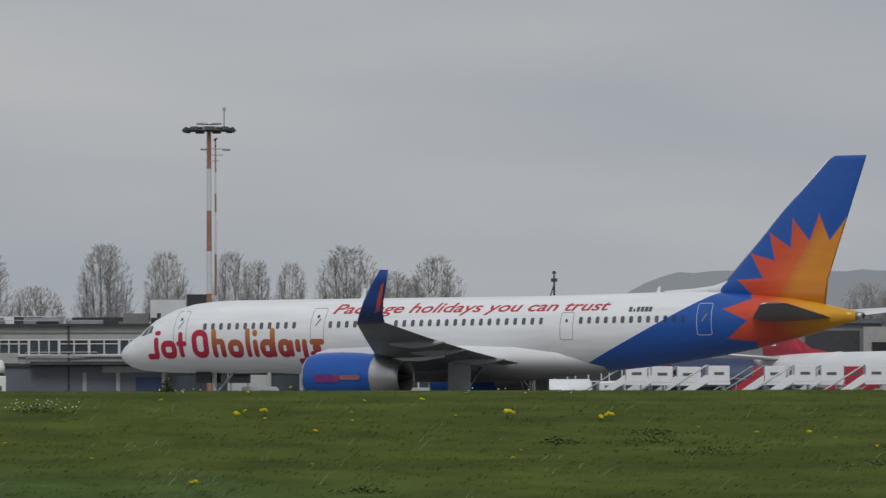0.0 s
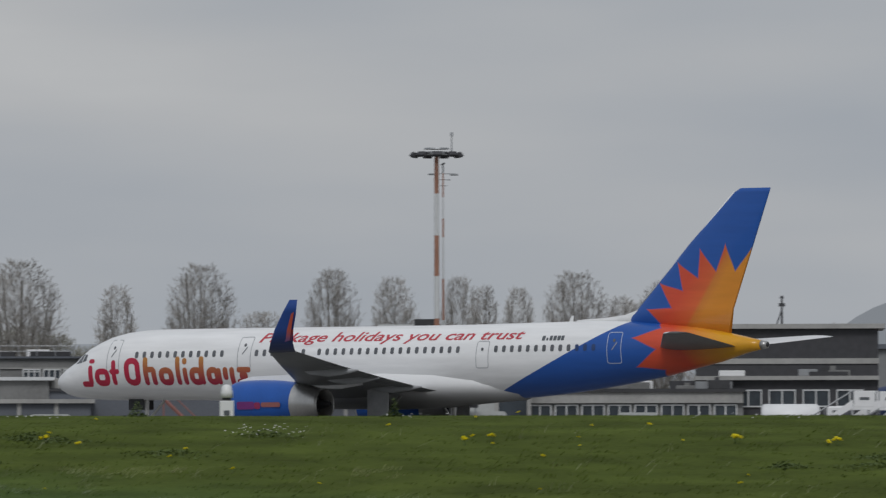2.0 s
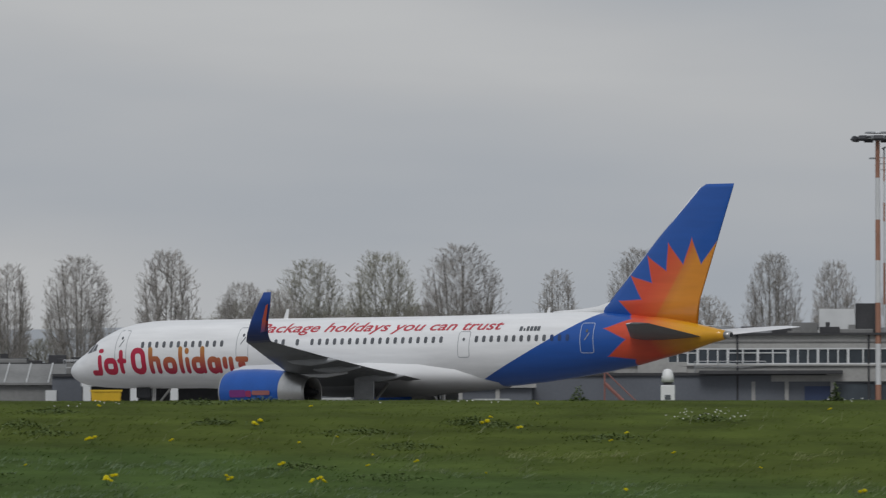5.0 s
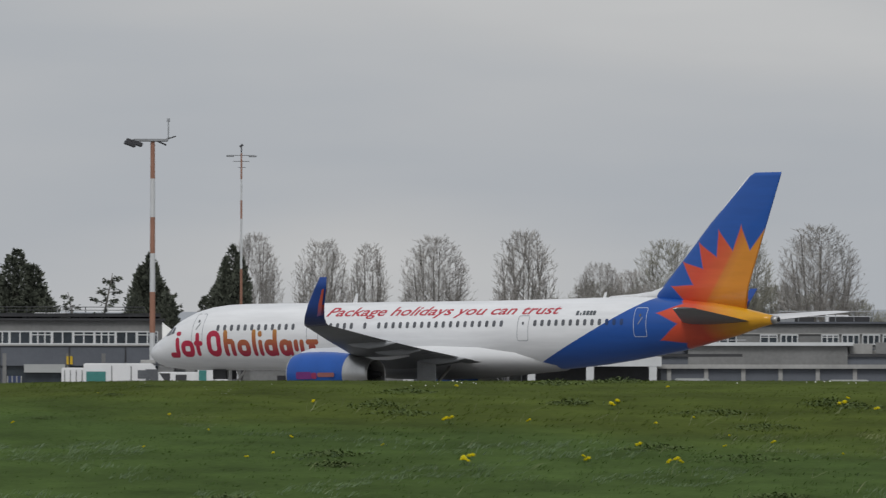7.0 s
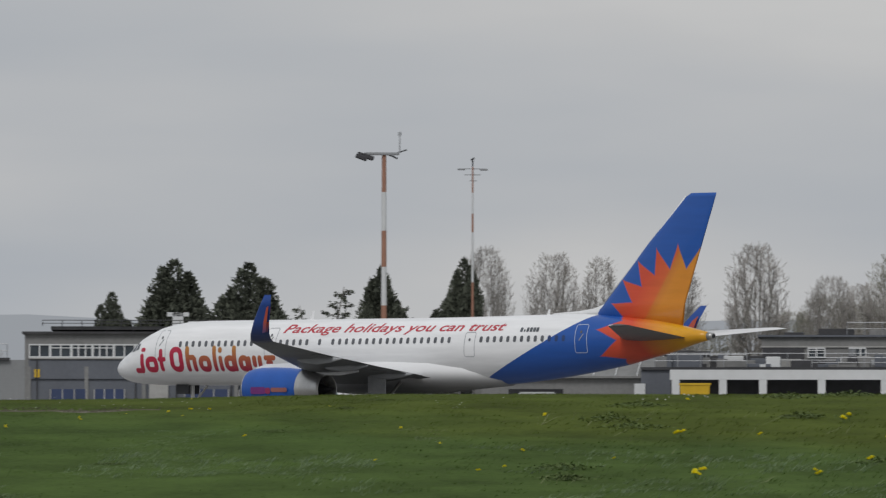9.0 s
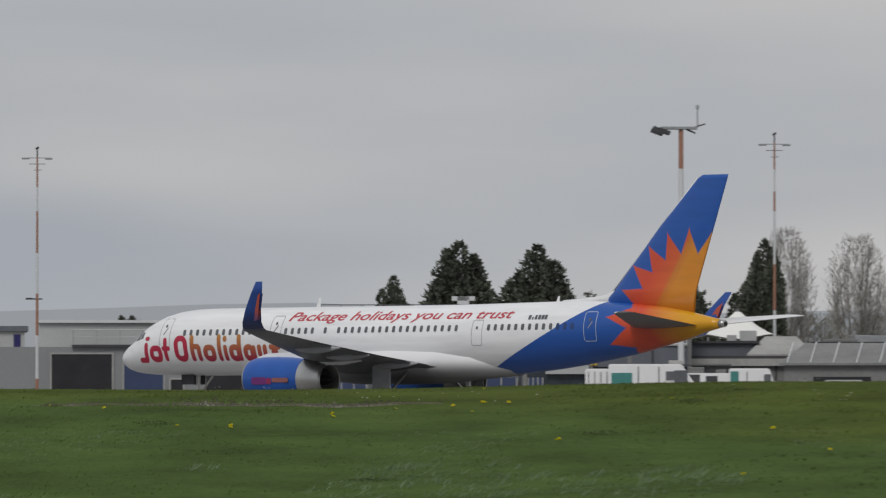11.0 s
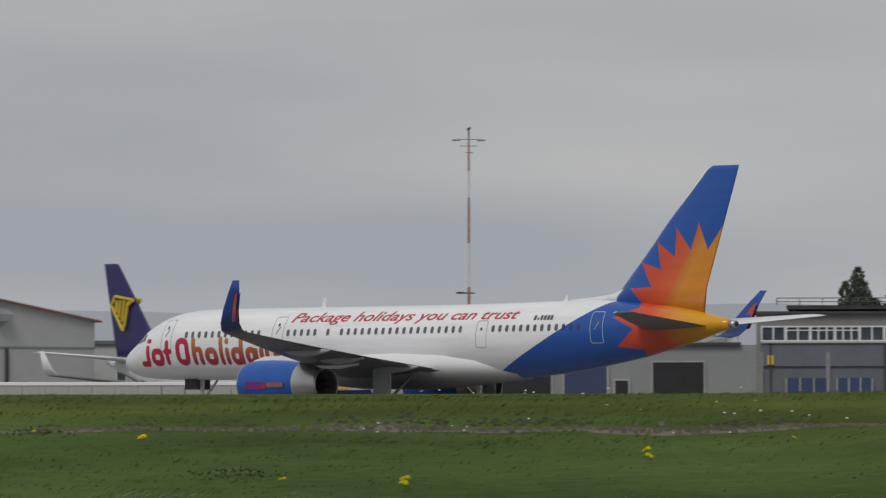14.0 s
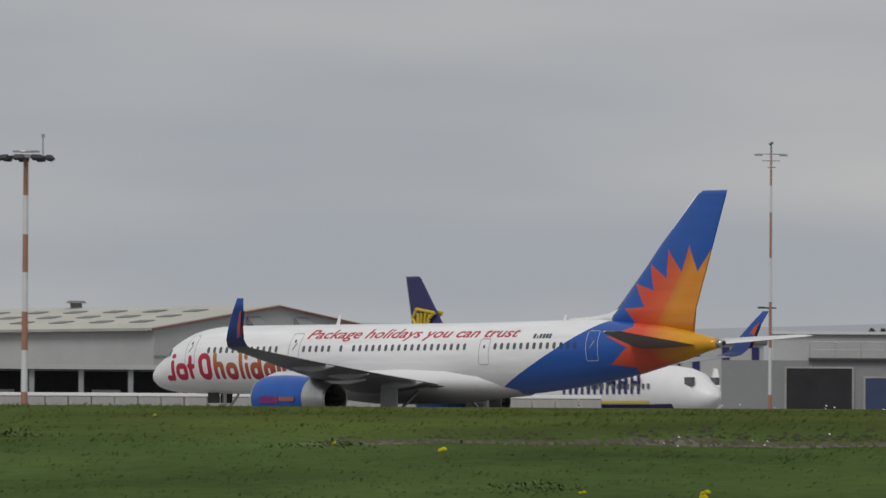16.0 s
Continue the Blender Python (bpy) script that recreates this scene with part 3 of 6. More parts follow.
            loft(bm, [[(x + a, s * y + r * 0.6 * math.cos(q), z + d + r * math.sin(q)) for q in [math.tau * k / 10 for k in range(10)]] for a, r, d in ((-1.2, 0.03, 0.1), (-0.6, 0.2, 0.02), (0.6, 0.26, -0.05), (1.6, 0.18, -0.02), (2.5, 0.03, 0.04))])
            part("flap_track_fairing", bm, M_WINGTOP, p, smooth=True)
        # tailplane, with the shade of its underside painted in
        bm = bmesh.new()
        loft(bm, [foil(x, c, s * y, z, 0.10) for y, x, c, z in ((0.4, 40.2, 4.9, 4.86), (1.3, 40.9, 4.5, 4.93), (7.35, 44.75, 1.75, 5.47), (7.6, 45.2, 1.35, 5.50))])
        bmesh.ops.recalc_face_normals(bm, faces=bm.faces[:])
        pale_top(part("tailplane", bm, M_WING, p, "swept tailplane, pale above, with shade painted dark grey below", True), M_WHITE)
        # engine
        bm = bmesh.new()
        ey, ez = s * 6.5, 1.92
        def eng(spec):
            return [[(x + 0.62, ey + r * math.cos(a), ez + dz + r * math.sin(a)) for a in [math.tau * k / 32 for k in range(32)]] for x, r, dz in spec]
        loft(bm, eng(((16.12, 1.17, 0), (16.4, 1.25, 0), (17.0, 1.30, 0), (18.0, 1.32, 0), (19.2, 1.28, 0), (20.3, 1.18, 0))), False)
        e = part("engine", bm, M_BLUE, p, "blue engine cowling", True)
        bm = bmesh.new()
        loft(bm, eng(((16.12, 1.17, 0), (16.0, 1.12, 0), (15.95, 1.04, 0), (16.05, 0.97, 0), (16.5, 0.93, 0), (16.9, 0.93, 0))), False)
        part("intake_lip", bm, M_ALU, e, "polished metal intake lip", True)
        bm = bmesh.new()
        loft(bm, eng(((20.3, 1.185, 0), (21.0, 1.07, -0.02), (21.75, 0.93, -0.05), (21.95, 0.89, -0.06), (21.9, 0.85, -0.06), (20.8, 0.8, -0.03))), False)
        part("exhaust_nozzle", bm, M_ALU, e, "bare metal exhaust nozzle", True)
        part("fan", tubes(((17.4, ey, ez), (17.5, ey, ez), 0.93, 0.93), n=24), M_DARK, e)
        part("exhaust_core", tubes(((21.65, ey, ez - 0.04), (21.7, ey, ez - 0.04), 0.82, 0.82), ((21.7, ey, ez - 0.04), (22.9, ey, ez - 0.04), 0.42, 0.12), n=24), M_DARK, e)
        for x0, x1, z0, z1, c in ((17.6, 18.75, 1.6, 2.02, (0.17, 0.028, 0.17)), (18.75, 19.15, 1.62, 1.98, (0.30, 0.03, 0.10)), (19.2, 20.45, 1.72, 1.98, (0.30, 0.11, 0.10))):
            bm = rounded(bmesh.new(), x0, z0, x1, z1, 0.1, 3)
            bmesh.ops.bisect_plane(bm, geom=bm.verts[:] + bm.edges[:] + bm.faces[:], plane_co=((x0 + x1) / 2, 0, 0), plane_no=(1, 0, 0))
            for v in bm.verts:
                v.co.y = s * (6.5 + math.sqrt(1.345 ** 2 - (v.co.z - ez) ** 2) + (0 if v.co.x < 19.5 else -0.04))
            part("cowling_mark", bm, mat("cowling_mark_paint", c, 0.4), e)
        bm = bmesh.new()
        loft(bm, [[(x, ey + a, z) for a, z in ((-w, z0), (w, z0), (w * 0.6, z1), (-w * 0.6, z1))] for x, w, z0, z1 in ((16.9, 0.05, 3.1, 3.2), (17.8, 0.22, 3.0, 3.42), (20.5, 0.26, 2.8, 3.5), (23.5, 0.2, 2.7, 3.25), (25, 0.04, 2.9, 3.1))])
        part("pylon", bm, M_WHITE, p, smooth=False)
        # main gear
        g = part("main_gear", tubes(((24.4, s * 3.66, 2.6), (24.4, s * 3.66, 0.55), 0.2, 0.16), ((23.75, s * 3.66, 0.5), (25.05, s * 3.66, 0.5), 0.12, 0.12), ((24.4, s * 3.66, 0.9), (24.4, s * 1.6, 2.5), 0.09, 0.09), n=12), M_ALU, p, "metal main gear leg")
        part("gear_door", boxed((23.75, s * 4.12 - 0.04, 0.95, 25.15, s * 4.12 + 0.04, 2.75), bevel=0.03), M_GREYDOOR, p, "grey painted main gear door")
        for dx in (-0.57, 0.57):
            for dy in (-0.43, 0.43):
                bm = bmesh.new()
                prof = ((-0.17, 0.32), (-0.19, 0.42), (-0.12, 0.5), (0.12, 0.5), (0.19, 0.42), (0.17, 0.32))
                loft(bm, [[(24.4 + dx + r * math.cos(a), s * 3.66 + dy + o, 0.505 + r * math.sin(a)) for a in [math.tau * k / 24 for k in range(24)]] for o, r in prof])
                part("tyre", bm, M_RUBBER, g, smooth=True)
    g = part("nose_gear", tubes(((6.1, 0, 2.4), (6.1, 0, 0.4), 0.13, 0.1), ((6.1, 0, 1.0), (7.3, 0, 2.2), 0.07, 0.07), n=12), M_ALU, p, "metal nose gear leg")
    for dy in (-0.28, 0.28):
        part("tyre", tubes(((6.1, dy - 0.1, 0.41), (6.1, dy + 0.1, 0.41), 0.4, 0.4), n=24), M_RUBBER, g)
    for s in (-1, 1):
        part("nose_gear_door", boxed((5.2, s * 0.5 - 0.02, 1.7, 6.2, s * 0.5 + 0.02, 2.3)), M_DARK, p)
    # aerials
    for x, h, w in ((15.6, 0.42, 0.35), (34.2, 0.3, 0.3)):
        bm = bmesh.new()
        loft(bm, [[(x + a, b, 6.20) for a, b in ((0, 0), (w / 2, -0.04), (w, 0), (w / 2, 0.04))], [(x + w * 0.7 + a * 0.5, b * 0.5, 6.36 + h) for a, b in ((0, 0), (w / 2, -0.04), (w, 0), (w / 2, 0.04))]])
        part("blade_aerial", bm, M_WHITE, p)
    return p


plane = airliner()


# ---- surfaces of the airport ----
M_CONC = mat("weathered_concrete", (0.36, 0.355, 0.34), 0.85, 0, 0.22, 0.35, 0.3, 4)
M_CONCD = mat("stained_grey_render", (0.21, 0.21, 0.205), 0.85, 0, 0.25, 0.3, 0.3, 4)
M_SLATE = mat("slate_grey_cladding", (0.115, 0.125, 0.145), 0.6, 0, 0.15, 0.3, 0, 5)
M_ROOF = mat("dark_roof_felt", (0.05, 0.05, 0.053), 0.8, 0, 0.3, 0.6, 0.2, 6)
M_FRAME = mat("white_window_frame", (0.62, 0.63, 0.63), 0.5, 0, 0.08, 1.0)
M_PANE = mat("office_window_glass", (0.045, 0.055, 0.065), 0.15, 0, 0.5, 0.25, 0, 1.2)
M_SHEET = mat("pale_sheet_cladding", (0.42, 0.43, 0.42), 0.6, 0, 0.1, 0.2, 0, 4)
M_GREYSHEET = mat("grey_sheet_cladding", (0.235, 0.242, 0.245), 0.6, 0, 0.1, 0.2, 0, 4)
M_CREAM = mat("cream_roof_sheet", (0.50, 0.49, 0.43), 0.65, 0, 0.1, 0.15, 0, 3)
M_TRIM = mat("dull_red_trim", (0.27, 0.115, 0.095), 0.6, 0, 0.15, 1.5)
# near-black for sheets that paint the shade inside openings; also dark doors and screen
M_SHADE = mat("painted_shade_black", (0.025, 0.025, 0.028), 0.9, 0, 0.3, 0.8)
M_BLUEDOOR = mat("navy_shutter", (0.032, 0.05, 0.115), 0.55, 0, 0.15, 0.8)
M_MASTRED = mat("faded_red_mast_paint", (0.33, 0.165, 0.11), 0.7, 0, 0.15, 1.2)
M_MASTWHITE = mat("white_mast_paint", (0.60, 0.61, 0.61), 0.7, 0, 0.06, 1.2)
M_GALV = mat("galvanised_steel", (0.35, 0.36, 0.37), 0.5, 0.6, 0.15, 2)
M_STEEL = mat("dark_steel", (0.06, 0.06, 0.065), 0.6, 0.3, 0.2, 2)
M_YELLOW = mat("yellow_enamel", (0.62, 0.40, 0.02), 0.5, 0, 0.12, 1.5)
M_REDP = mat("red_enamel", (0.45, 0.03, 0.05), 0.45, 0, 0.12, 1.2)
M_TENT = mat("white_membrane", (0.80, 0.79, 0.75), 0.7, 0, 0.05, 0.4)
M_NAVY = mat("navy_aircraft_paint", (0.022, 0.018, 0.105), 0.35, 0, 0.12, 0.5)
M_GOLD = mat("gold_aircraft_paint", (0.60, 0.43, 0.03), 0.4, 0, 0.1, 1)
M_BARK = mat("grey_bark", (0.21, 0.198, 0.18), 0.9, 0, 0.3, 1.2)
M_TWIG = mat("bare_twigs", (0.36, 0.34, 0.315), 0.9, 0, 0.3, 0.4, 0, 2)
M_BUD = mat("budding_twigs", (0.27, 0.262, 0.21), 0.9, 0, 0.35, 0.4, 0, 2)
M_CON = mat("dark_conifer_needles", (0.088, 0.098, 0.072), 0.9, 0, 0.4, 0.6, 0, 3)


def site(bearing, away):
    """Pose at a place on the apron, with x to the right and y away as seen from the bank."""
    p = polar(bearing, away)
    return p, -bearing


def span(b0, b1, away):
    return radians(b1 - b0) * away


def rng(seed):
    return random.Random(seed)


def window_unit(parent, x, z, w, h, y=0.0, bars=1, transom=False):
    """A window set in a wall: pane recessed, frame and mullions proud."""
    f = bmesh.new()
    o4 = ((x, z), (x + w, z), (x + w, z + h), (x, z + h))
    i4 = ((x + 0.09, z + 0.1), (x + w - 0.09, z + 0.1), (x + w - 0.09, z + h - 0.1), (x + 0.09, z + h - 0.1))
    rings = [[f.verts.new((a, d, b)) for a, b in q] for q, d in ((o4, y + 0.12), (o4, y - 0.06), (i4, y - 0.06), (i4, y + 0.12))]
    for r0, r1 in zip(rings, rings[1:] + rings[:1]):
        for k in range(4):
            f.faces.new((r0[k], r0[(k + 1) % 4], r1[(k + 1) % 4], r1[k]))
    wn = part("window", f, M_FRAME, parent)
    for k in range(bars):
        xc = x + w * (k + 1) / (bars + 1)
        part("mullion", boxed((xc - 0.05, y - 0.05, z + 0.1, xc + 0.05, y + 0.1, z + h - 0.1)), M_FRAME, wn)
    if transom:
        part("transom", boxed((x + 0.09, y - 0.045, z + h * 0.68, x + w - 0.09, y + 0.02, z + h * 0.68 + 0.07)), M_FRAME, wn)
    part("pane", boxed((x + 0.02, y + 0.03, z + 0.02, x + w - 0.02, y + 0.06, z + h - 0.02)), M_PANE, wn)
    return wn


def clutter(parent, x0, x1, z, seed, count, deep=6.0):
    """Roof plant: ducts, housings, kerbs and a guard rail."""
    r = rng(seed)
    for k in range(count):
        x = r.uniform(x0, x1 - 1.5)
        w, h, d = r.uniform(0.5, 3.2), r.uniform(0.18, 0.65), r.uniform(0.6, 2)
        y = r.uniform(0.6, deep)
        b = boxed((x, y, z, x + w, y + d, z + h), bevel=0.03)
        if r.random() < 0.4:
            box(b, x + w * 0.3, y + 0.1, z + h, x + w * 0.5, y + 0.4, z + h + r.uniform(0.1, 0.35))
        part("roof_plant", b, r.choice((M_ROOF, M_ROOF, M_STEEL, M_CONCD, M_GALV, M_WHITE)), parent)


def guard_rail(parent, x0, x1, y, z, h=0.9, step=2.2, m=None):
    n = max(1, int((x1 - x0) / step))
    segs = [((x0, y, z + h), (x1, y, z + h), 0.03, 0.03), ((x0, y, z + h * 0.5), (x1, y, z + h * 0.5), 0.025, 0.025)]
    segs += [((x0 + (x1 - x0) * k / n, y, z), (x0 + (x1 - x0) * k / n, y, z + h), 0.03, 0.03) for k in range(n + 1)]
    part("guard_rail", tubes(*segs, n=5), m or M_GALV, parent)


def office_block(b0, b1, away, top, win0, win1, seed, label, wall, low, tower=None, pitch=1.9, shops=True):
    """Two storeys: parapet, a band of windows, a sill wall and a shaded ground floor with piers."""
    bm_ = (b0 + b1) / 2
    at, turn = site(bm_, away)
    o = thing("terminal_building", label, "building", at, turn)
    hw = span(b0, b1, away) / 2
    part("parapet_wall", boxed((-hw, 0, win1, hw, 0.35, top)), wall, o)
    part("sill_wall", boxed((-hw, -0.02, low, hw, 0.35, win0)), wall, o)
    part("sill_ledge", boxed((-hw, -0.22, win0 - 0.1, hw, 0.0, win0)), M_CONC, o)
    part("end_wall", boxed((-hw - 0.3, 0, 0, -hw, 14, top)), wall, o)
    part("end_wall", boxed((hw, 0, 0, hw + 0.3, 14, top)), wall, o)
    part("back_wall", boxed((-hw, 13.7, 0, hw, 14, top)), wall, o)
    part("interior_wall", boxed((-hw, 2.2, 0, hw, 2.4, top - 0.3)), M_CONCD, o)
    part("roof", boxed((-hw - 0.5, -0.35, top, hw + 0.5, 14.3, top + 0.16)), M_ROOF, o)
    part("storey_floor", boxed((-hw, 0.36, low - 0.2, hw, 13.7, low)), M_CONCD, o)
    n = max(1, int(2 * hw / pitch))
    w = 2 * hw / n
    r = rng(seed)
    for k in range(n):
        x = -hw + k * w
        if tower and tower[0] < x + w / 2 < tower[1]:
            part("stair_tower_wall", boxed((x, -0.3, low, x + w, 0.1, top)), M_CONC, o)
            continue
        window_unit(o, x, win0, w, win1 - win0, 0.04, r.choice((1, 1, 2)), r.random() < 0.5)
    x = -hw
    while x < hw - 0.5:
        w = min(r.uniform(2.2, 5.0), hw - x)
        kind = r.random()
        if shops:
            if kind < 0.45:
                part("shopfront_glass", boxed((x, 0.2, 0, x + w, 0.3, low - 0.2)), M_PANE, o)
            elif kind < 0.6:
                part("shutter", boxed((x, 0.1, 0, x + w, 0.25, low - 0.35)), M_BLUEDOOR, o)
            elif kind < 0.8:
                part("ground_floor_panel", boxed((x, 0.05, 0, x + w, 0.3, low - 0.2)), M_SHEET, o)
            else:
                part("ground_floor_panel", boxed((x, 0.05, 0, x + w, 0.3, low - 0.2)), M_SLATE, o)
            part("pier", boxed((x - 0.14, -0.12, 0, x + 0.14, 0.3, low)), wall, o)
        x += w
    return o, hw


def bank_buildings():
    # two-storey block with a long window band
    o, hw = office_block(12.36, 15.3, 600, 7.15, 5.0, 6.2, 11, "weathered grey concrete terminal block with a long window band", M_CONC, 3.75, (-7.7, -5.7), 2.1)
    part("canopy", boxed((-4.3, -1.4, 4.3, 6.2, 0, 4.55)), M_ROOF, o)
    part("parapet_band", boxed((-hw, -0.08, 6.62, hw, -0.01, 6.72)), M_CONCD, o)
    clutter(o, -hw, hw - 4, 7.31, 5, 34)
    guard_rail(o, -hw + 1, -2, 0.6, 7.31, 0.55)
    part("pipe", tubes(((-1.5, -0.15, 1.5), (-1.5, -0.15, 7.2), 0.07, 0.07), ((8.1, -0.15, 1.5), (8.1, -0.15, 7.2), 0.07, 0.07)), M_STEEL, o)
    part("roof_house", boxed((4.5, 2, 7.31, 7.1, 5, 9.1)), M_FRAME, o)
    part("roof_house", boxed((7.2, 2.2, 7.31, 8.9, 5, 9.5)), M_ROOF, o)
    part("roof_house", boxed((2.5, 2, 7.31, 4.4, 5, 8.1)), M_CONCD, o)
    # tall dark block and the low roofs before it
    at, turn = site(16.95, 606)
    o = thing("dark_plant_building", "dark flat-roofed building with a pale roof slab", "building", at, turn)
    part("wall", boxed((-5, 0, 0, 8.5, 10, 8.8)), M_STEEL, o)
    part("roof", boxed((-5.6, -0.5, 8.8, 9, 10.4, 9.15)), M_CONC, o)
    part("band", boxed((-5.05, -0.1, 6.2, 8.55, 0, 6.6)), M_CONC, o)
    part("ledge", boxed((-5.05, -0.6, 5.0, 8.55, 0, 5.3)), M_CONC, o)
    part("roof_mast", tubes(((1.4, 3, 9.1), (1.4, 3, 11.3), 0.09, 0.06), ((1.4, 3, 10.5), (1.4, 3, 10.75), 0.24, 0.24), ((1.4, 3, 11.1), (1.4, 3, 11.3), 0.17, 0.1), ((1.0, 3, 9.1), (1.36, 3, 10.2), 0.05, 0.04), n=8), M_STEEL, o)
    for k in range(5):
        window_unit(o, -4.6 + k * 2.5, 3.0, 2.0, 1.3, -0.08)
    clutter(o, -5, 8, 5.3, 8, 9, -0.4)
    # big grey shed behind the red-tailed jet
    at, turn = site(18.75, 690)
    o = thing("grey_shed", "long grey metal-clad shed with a dark door bay", "building", at, turn)
    part("wall", boxed((-17, 0, 0, 13, 18, 8.6)), M_GREYSHEET, o)
    part("roof", boxed((-17.5, -0.4, 8.6, 13.4, 18.4, 9.0)), M_SLATE, o)
    part("door_bay", boxed((1.0, -0.15, 0, 5.6, 0, 8.0)), M_STEEL, o)
    part("side_block", boxed((5.9, -1.5, 0, 12, -0.2, 8.3)), M_CONC, o)
    # the slot's inner shade is a black sheet on the block's face
    part("side_block_slot_shade", boxed((6.6, -1.6, 6.2, 12, -1.5, 7.0)), M_SHADE, o)
    part("window", boxed((-10.4, -0.1, 4.2, -9.2, 0, 5.4)), M_PANE, o)
    # set-back block above the colonnade
    at, turn = site(10.2, 622)
    o = thing("set_back_block", "low grey flat-roofed block with cluttered dark roof", "building", at, turn)
    hw = span(8.0, 12.4, 622) / 2
    part("wall", boxed((-5, 0, 0, hw, 12, 6.95)), M_CONCD, o)
    part("roof", boxed((-5.3, -0.3, 6.95, hw + 0.4, 12.4, 7.1)), M_SLATE, o)
    part("low_wall", boxed((-hw, 0.6, 0, -5, 12, 5.3)), M_SLATE, o)
    part("low_roof", boxed((-hw - 0.4, 0.3, 5.3, -5, 12.4, 5.5)), M_ROOF, o)
    part("dark_bay", boxed((-4.9, -0.08, 4.6, -1.75, 0, 6.15)), M_STEEL, o)
    part("coping", boxed((-5.1, -0.12, 6.15, hw, -0.01, 6.25)), M_CONC, o)
    clutter(o, -hw, -6, 5.5, 21, 12)
    clutter(o, -4, hw - 3, 7.1, 22, 14)
    guard_rail(o, 1.5, 9.5, 0.5, 7.1, 0.95, 1.3)
    guard_rail(o, 14, 21, 0.5, 7.1, 0.8, 1.3)
    part("roof_house", boxed((5.3, 2, 7.1, 6.6, 4, 7.75), bevel=0.05), M_FRAME, o)
    r = rng(61)
    for k in range(16):
        if r.random() < 0.8:
            window_unit(o, -1.5 + 1.55 * k, 5.35, 1.35, 0.8, -0.1, r.choice((1, 2)), k % 3 == 0)
    part("duct", tubes(((1.9, -0.6, 4.4), (1.9, -0.6, 6.0), 0.3, 0.3), ((1.9, -0.6, 4.9), (0.6, -0.7, 4.6), 0.28, 0.28), n=10), M_GALV, o)
    part("pale_vault", boxed((2.6, -2.4, 4.4, 10.2, -0.5, 5.2), bevel=0.15), M_CONC, o)
    part("slanted_hood", (lambda b: (loft(b, [[(10.3, -2.2, 4.4), (12.6, -2.2, 4.4), (11.0, -2.2, 5.5), (10.3, -2.2, 5.5)], [(10.3, -0.6, 4.4), (12.6, -0.6, 4.4), (11.0, -0.6, 5.5), (10.3, -0.6, 5.5)]]), b)[1])(bmesh.new()), M_CONCD, o)
    # middle roofs
    at, turn = site(10.3, 606)
    o = thing("middle_roofs", "dark lean-to roofs with pale sheets and plant", "building", at, turn)
    part("wall", boxed((-20, 0, 0, 20, 8, 4.3)), M_ROOF, o)
    part("roof", boxed((-20.3, -0.3, 4.3, 20.3, 8.3, 4.5)), M_STEEL, o)
    clutter(o, -20, 18, 4.5, 33, 30, 5)
    guard_rail(o, -14, 10, 0.3, 4.5, 1.0, 2.0)
    part("pale_sheet", boxed((-10, 1, 4.5, -3, 4, 5.1)), M_CONC, o)
    part("pale_sheet", boxed((6, 1, 4.5, 10, 4, 5.0)), M_SHEET, o)
    part("notice_board", boxed((4.0, -0.5, 4.5, 4.8, -0.44, 5.2)), M_YELLOW, o)
    # loose plant, boxes and pale bits crowding the roofs
    r = rng(77)
    at, turn = site(11.0, 598)
    o = thing("roof_clutter", "jumble of ducts, boxes and railings on low roofs", "roof plant", at, turn)
    part("deck", boxed((-22, 1.0, 4.2, 43, 7, 4.4)), M_ROOF, o)
    part("deck_wall", boxed((-22, 1.2, 0, 43, 1.5, 4.2)), M_SLATE, o)
    for k in range(120):
        x, w, h = r.uniform(-22, 41), r.uniform(0.3, 2.4), r.uniform(0.15, 0.95)
        y = r.uniform(1.2, 6)
        z = 4.4
        m = r.choice((M_ROOF, M_STEEL, M_CONCD, M_CONCD, M_SLATE, M_CONC, M_FRAME))
        part("plant_unit", boxed((x, y, z, x + w, y + 0.8, z + h), bevel=0.03), m, o)
    for k in range(5):
        x = -21 + 11.5 * k
        guard_rail(o, x, x + r.uniform(4, 8), 1.15, 4.4, r.uniform(0.7, 1.1), 1.6)
    at, turn = site(16.05, 603)
    o = thing("low_glazed_wing", "low grey wing with ground-floor glazing and pale piers", "building", at, turn)
    part("wall", boxed((-8, 0.3, 0, 8, 9, 4.1)), M_CONCD, o)
    part("roof", boxed((-8.2, -0.3, 4.1, 8.2, 9.2, 4.35)), M_ROOF, o)
    part("fascia", boxed((-8, -0.1, 3.3, 8, 0.3, 4.1)), M_CONC, o)
    for k in range(8):
        window_unit(o, -7.8 + 1.95 * k, 1.2, 1.7, 2.0, 0.15)
    clutter(o, -8, 7, 4.35, 51, 16, 5)
    # white colonnade
    at, turn = site(9.88, 592)
    o = thing("white_colonnade", "long white concrete canopy on square columns", "canopy", at, turn)
    hw = span(9.1, 10.66, 592) / 2
    part("beam", boxed((-hw, 0, 3.42, hw, 0.5, 4.14)), M_FRAME, o)
    part("roof", boxed((-hw, 0.5, 3.9, hw, 6, 4.1)), M_CONC, o)
    part("recess_wall", boxed((-hw, 4, 0, hw, 4.2, 3.9)), M_STEEL, o)
    for b in (9.14, 9.47, 9.75, 10.16, 10.6):
        x = span(9.88, b, 592)
        part("column", boxed((x - 0.28, 0.02, 0, x + 0.28, 0.48, 3.42)), M_FRAME, o)
    at, turn = site(11.45, 596)
    o = thing("low_wing", "low dark wing with pale flat roof sheets", "building", at, turn)
    hw = span(10.7, 12.3, 596) / 2
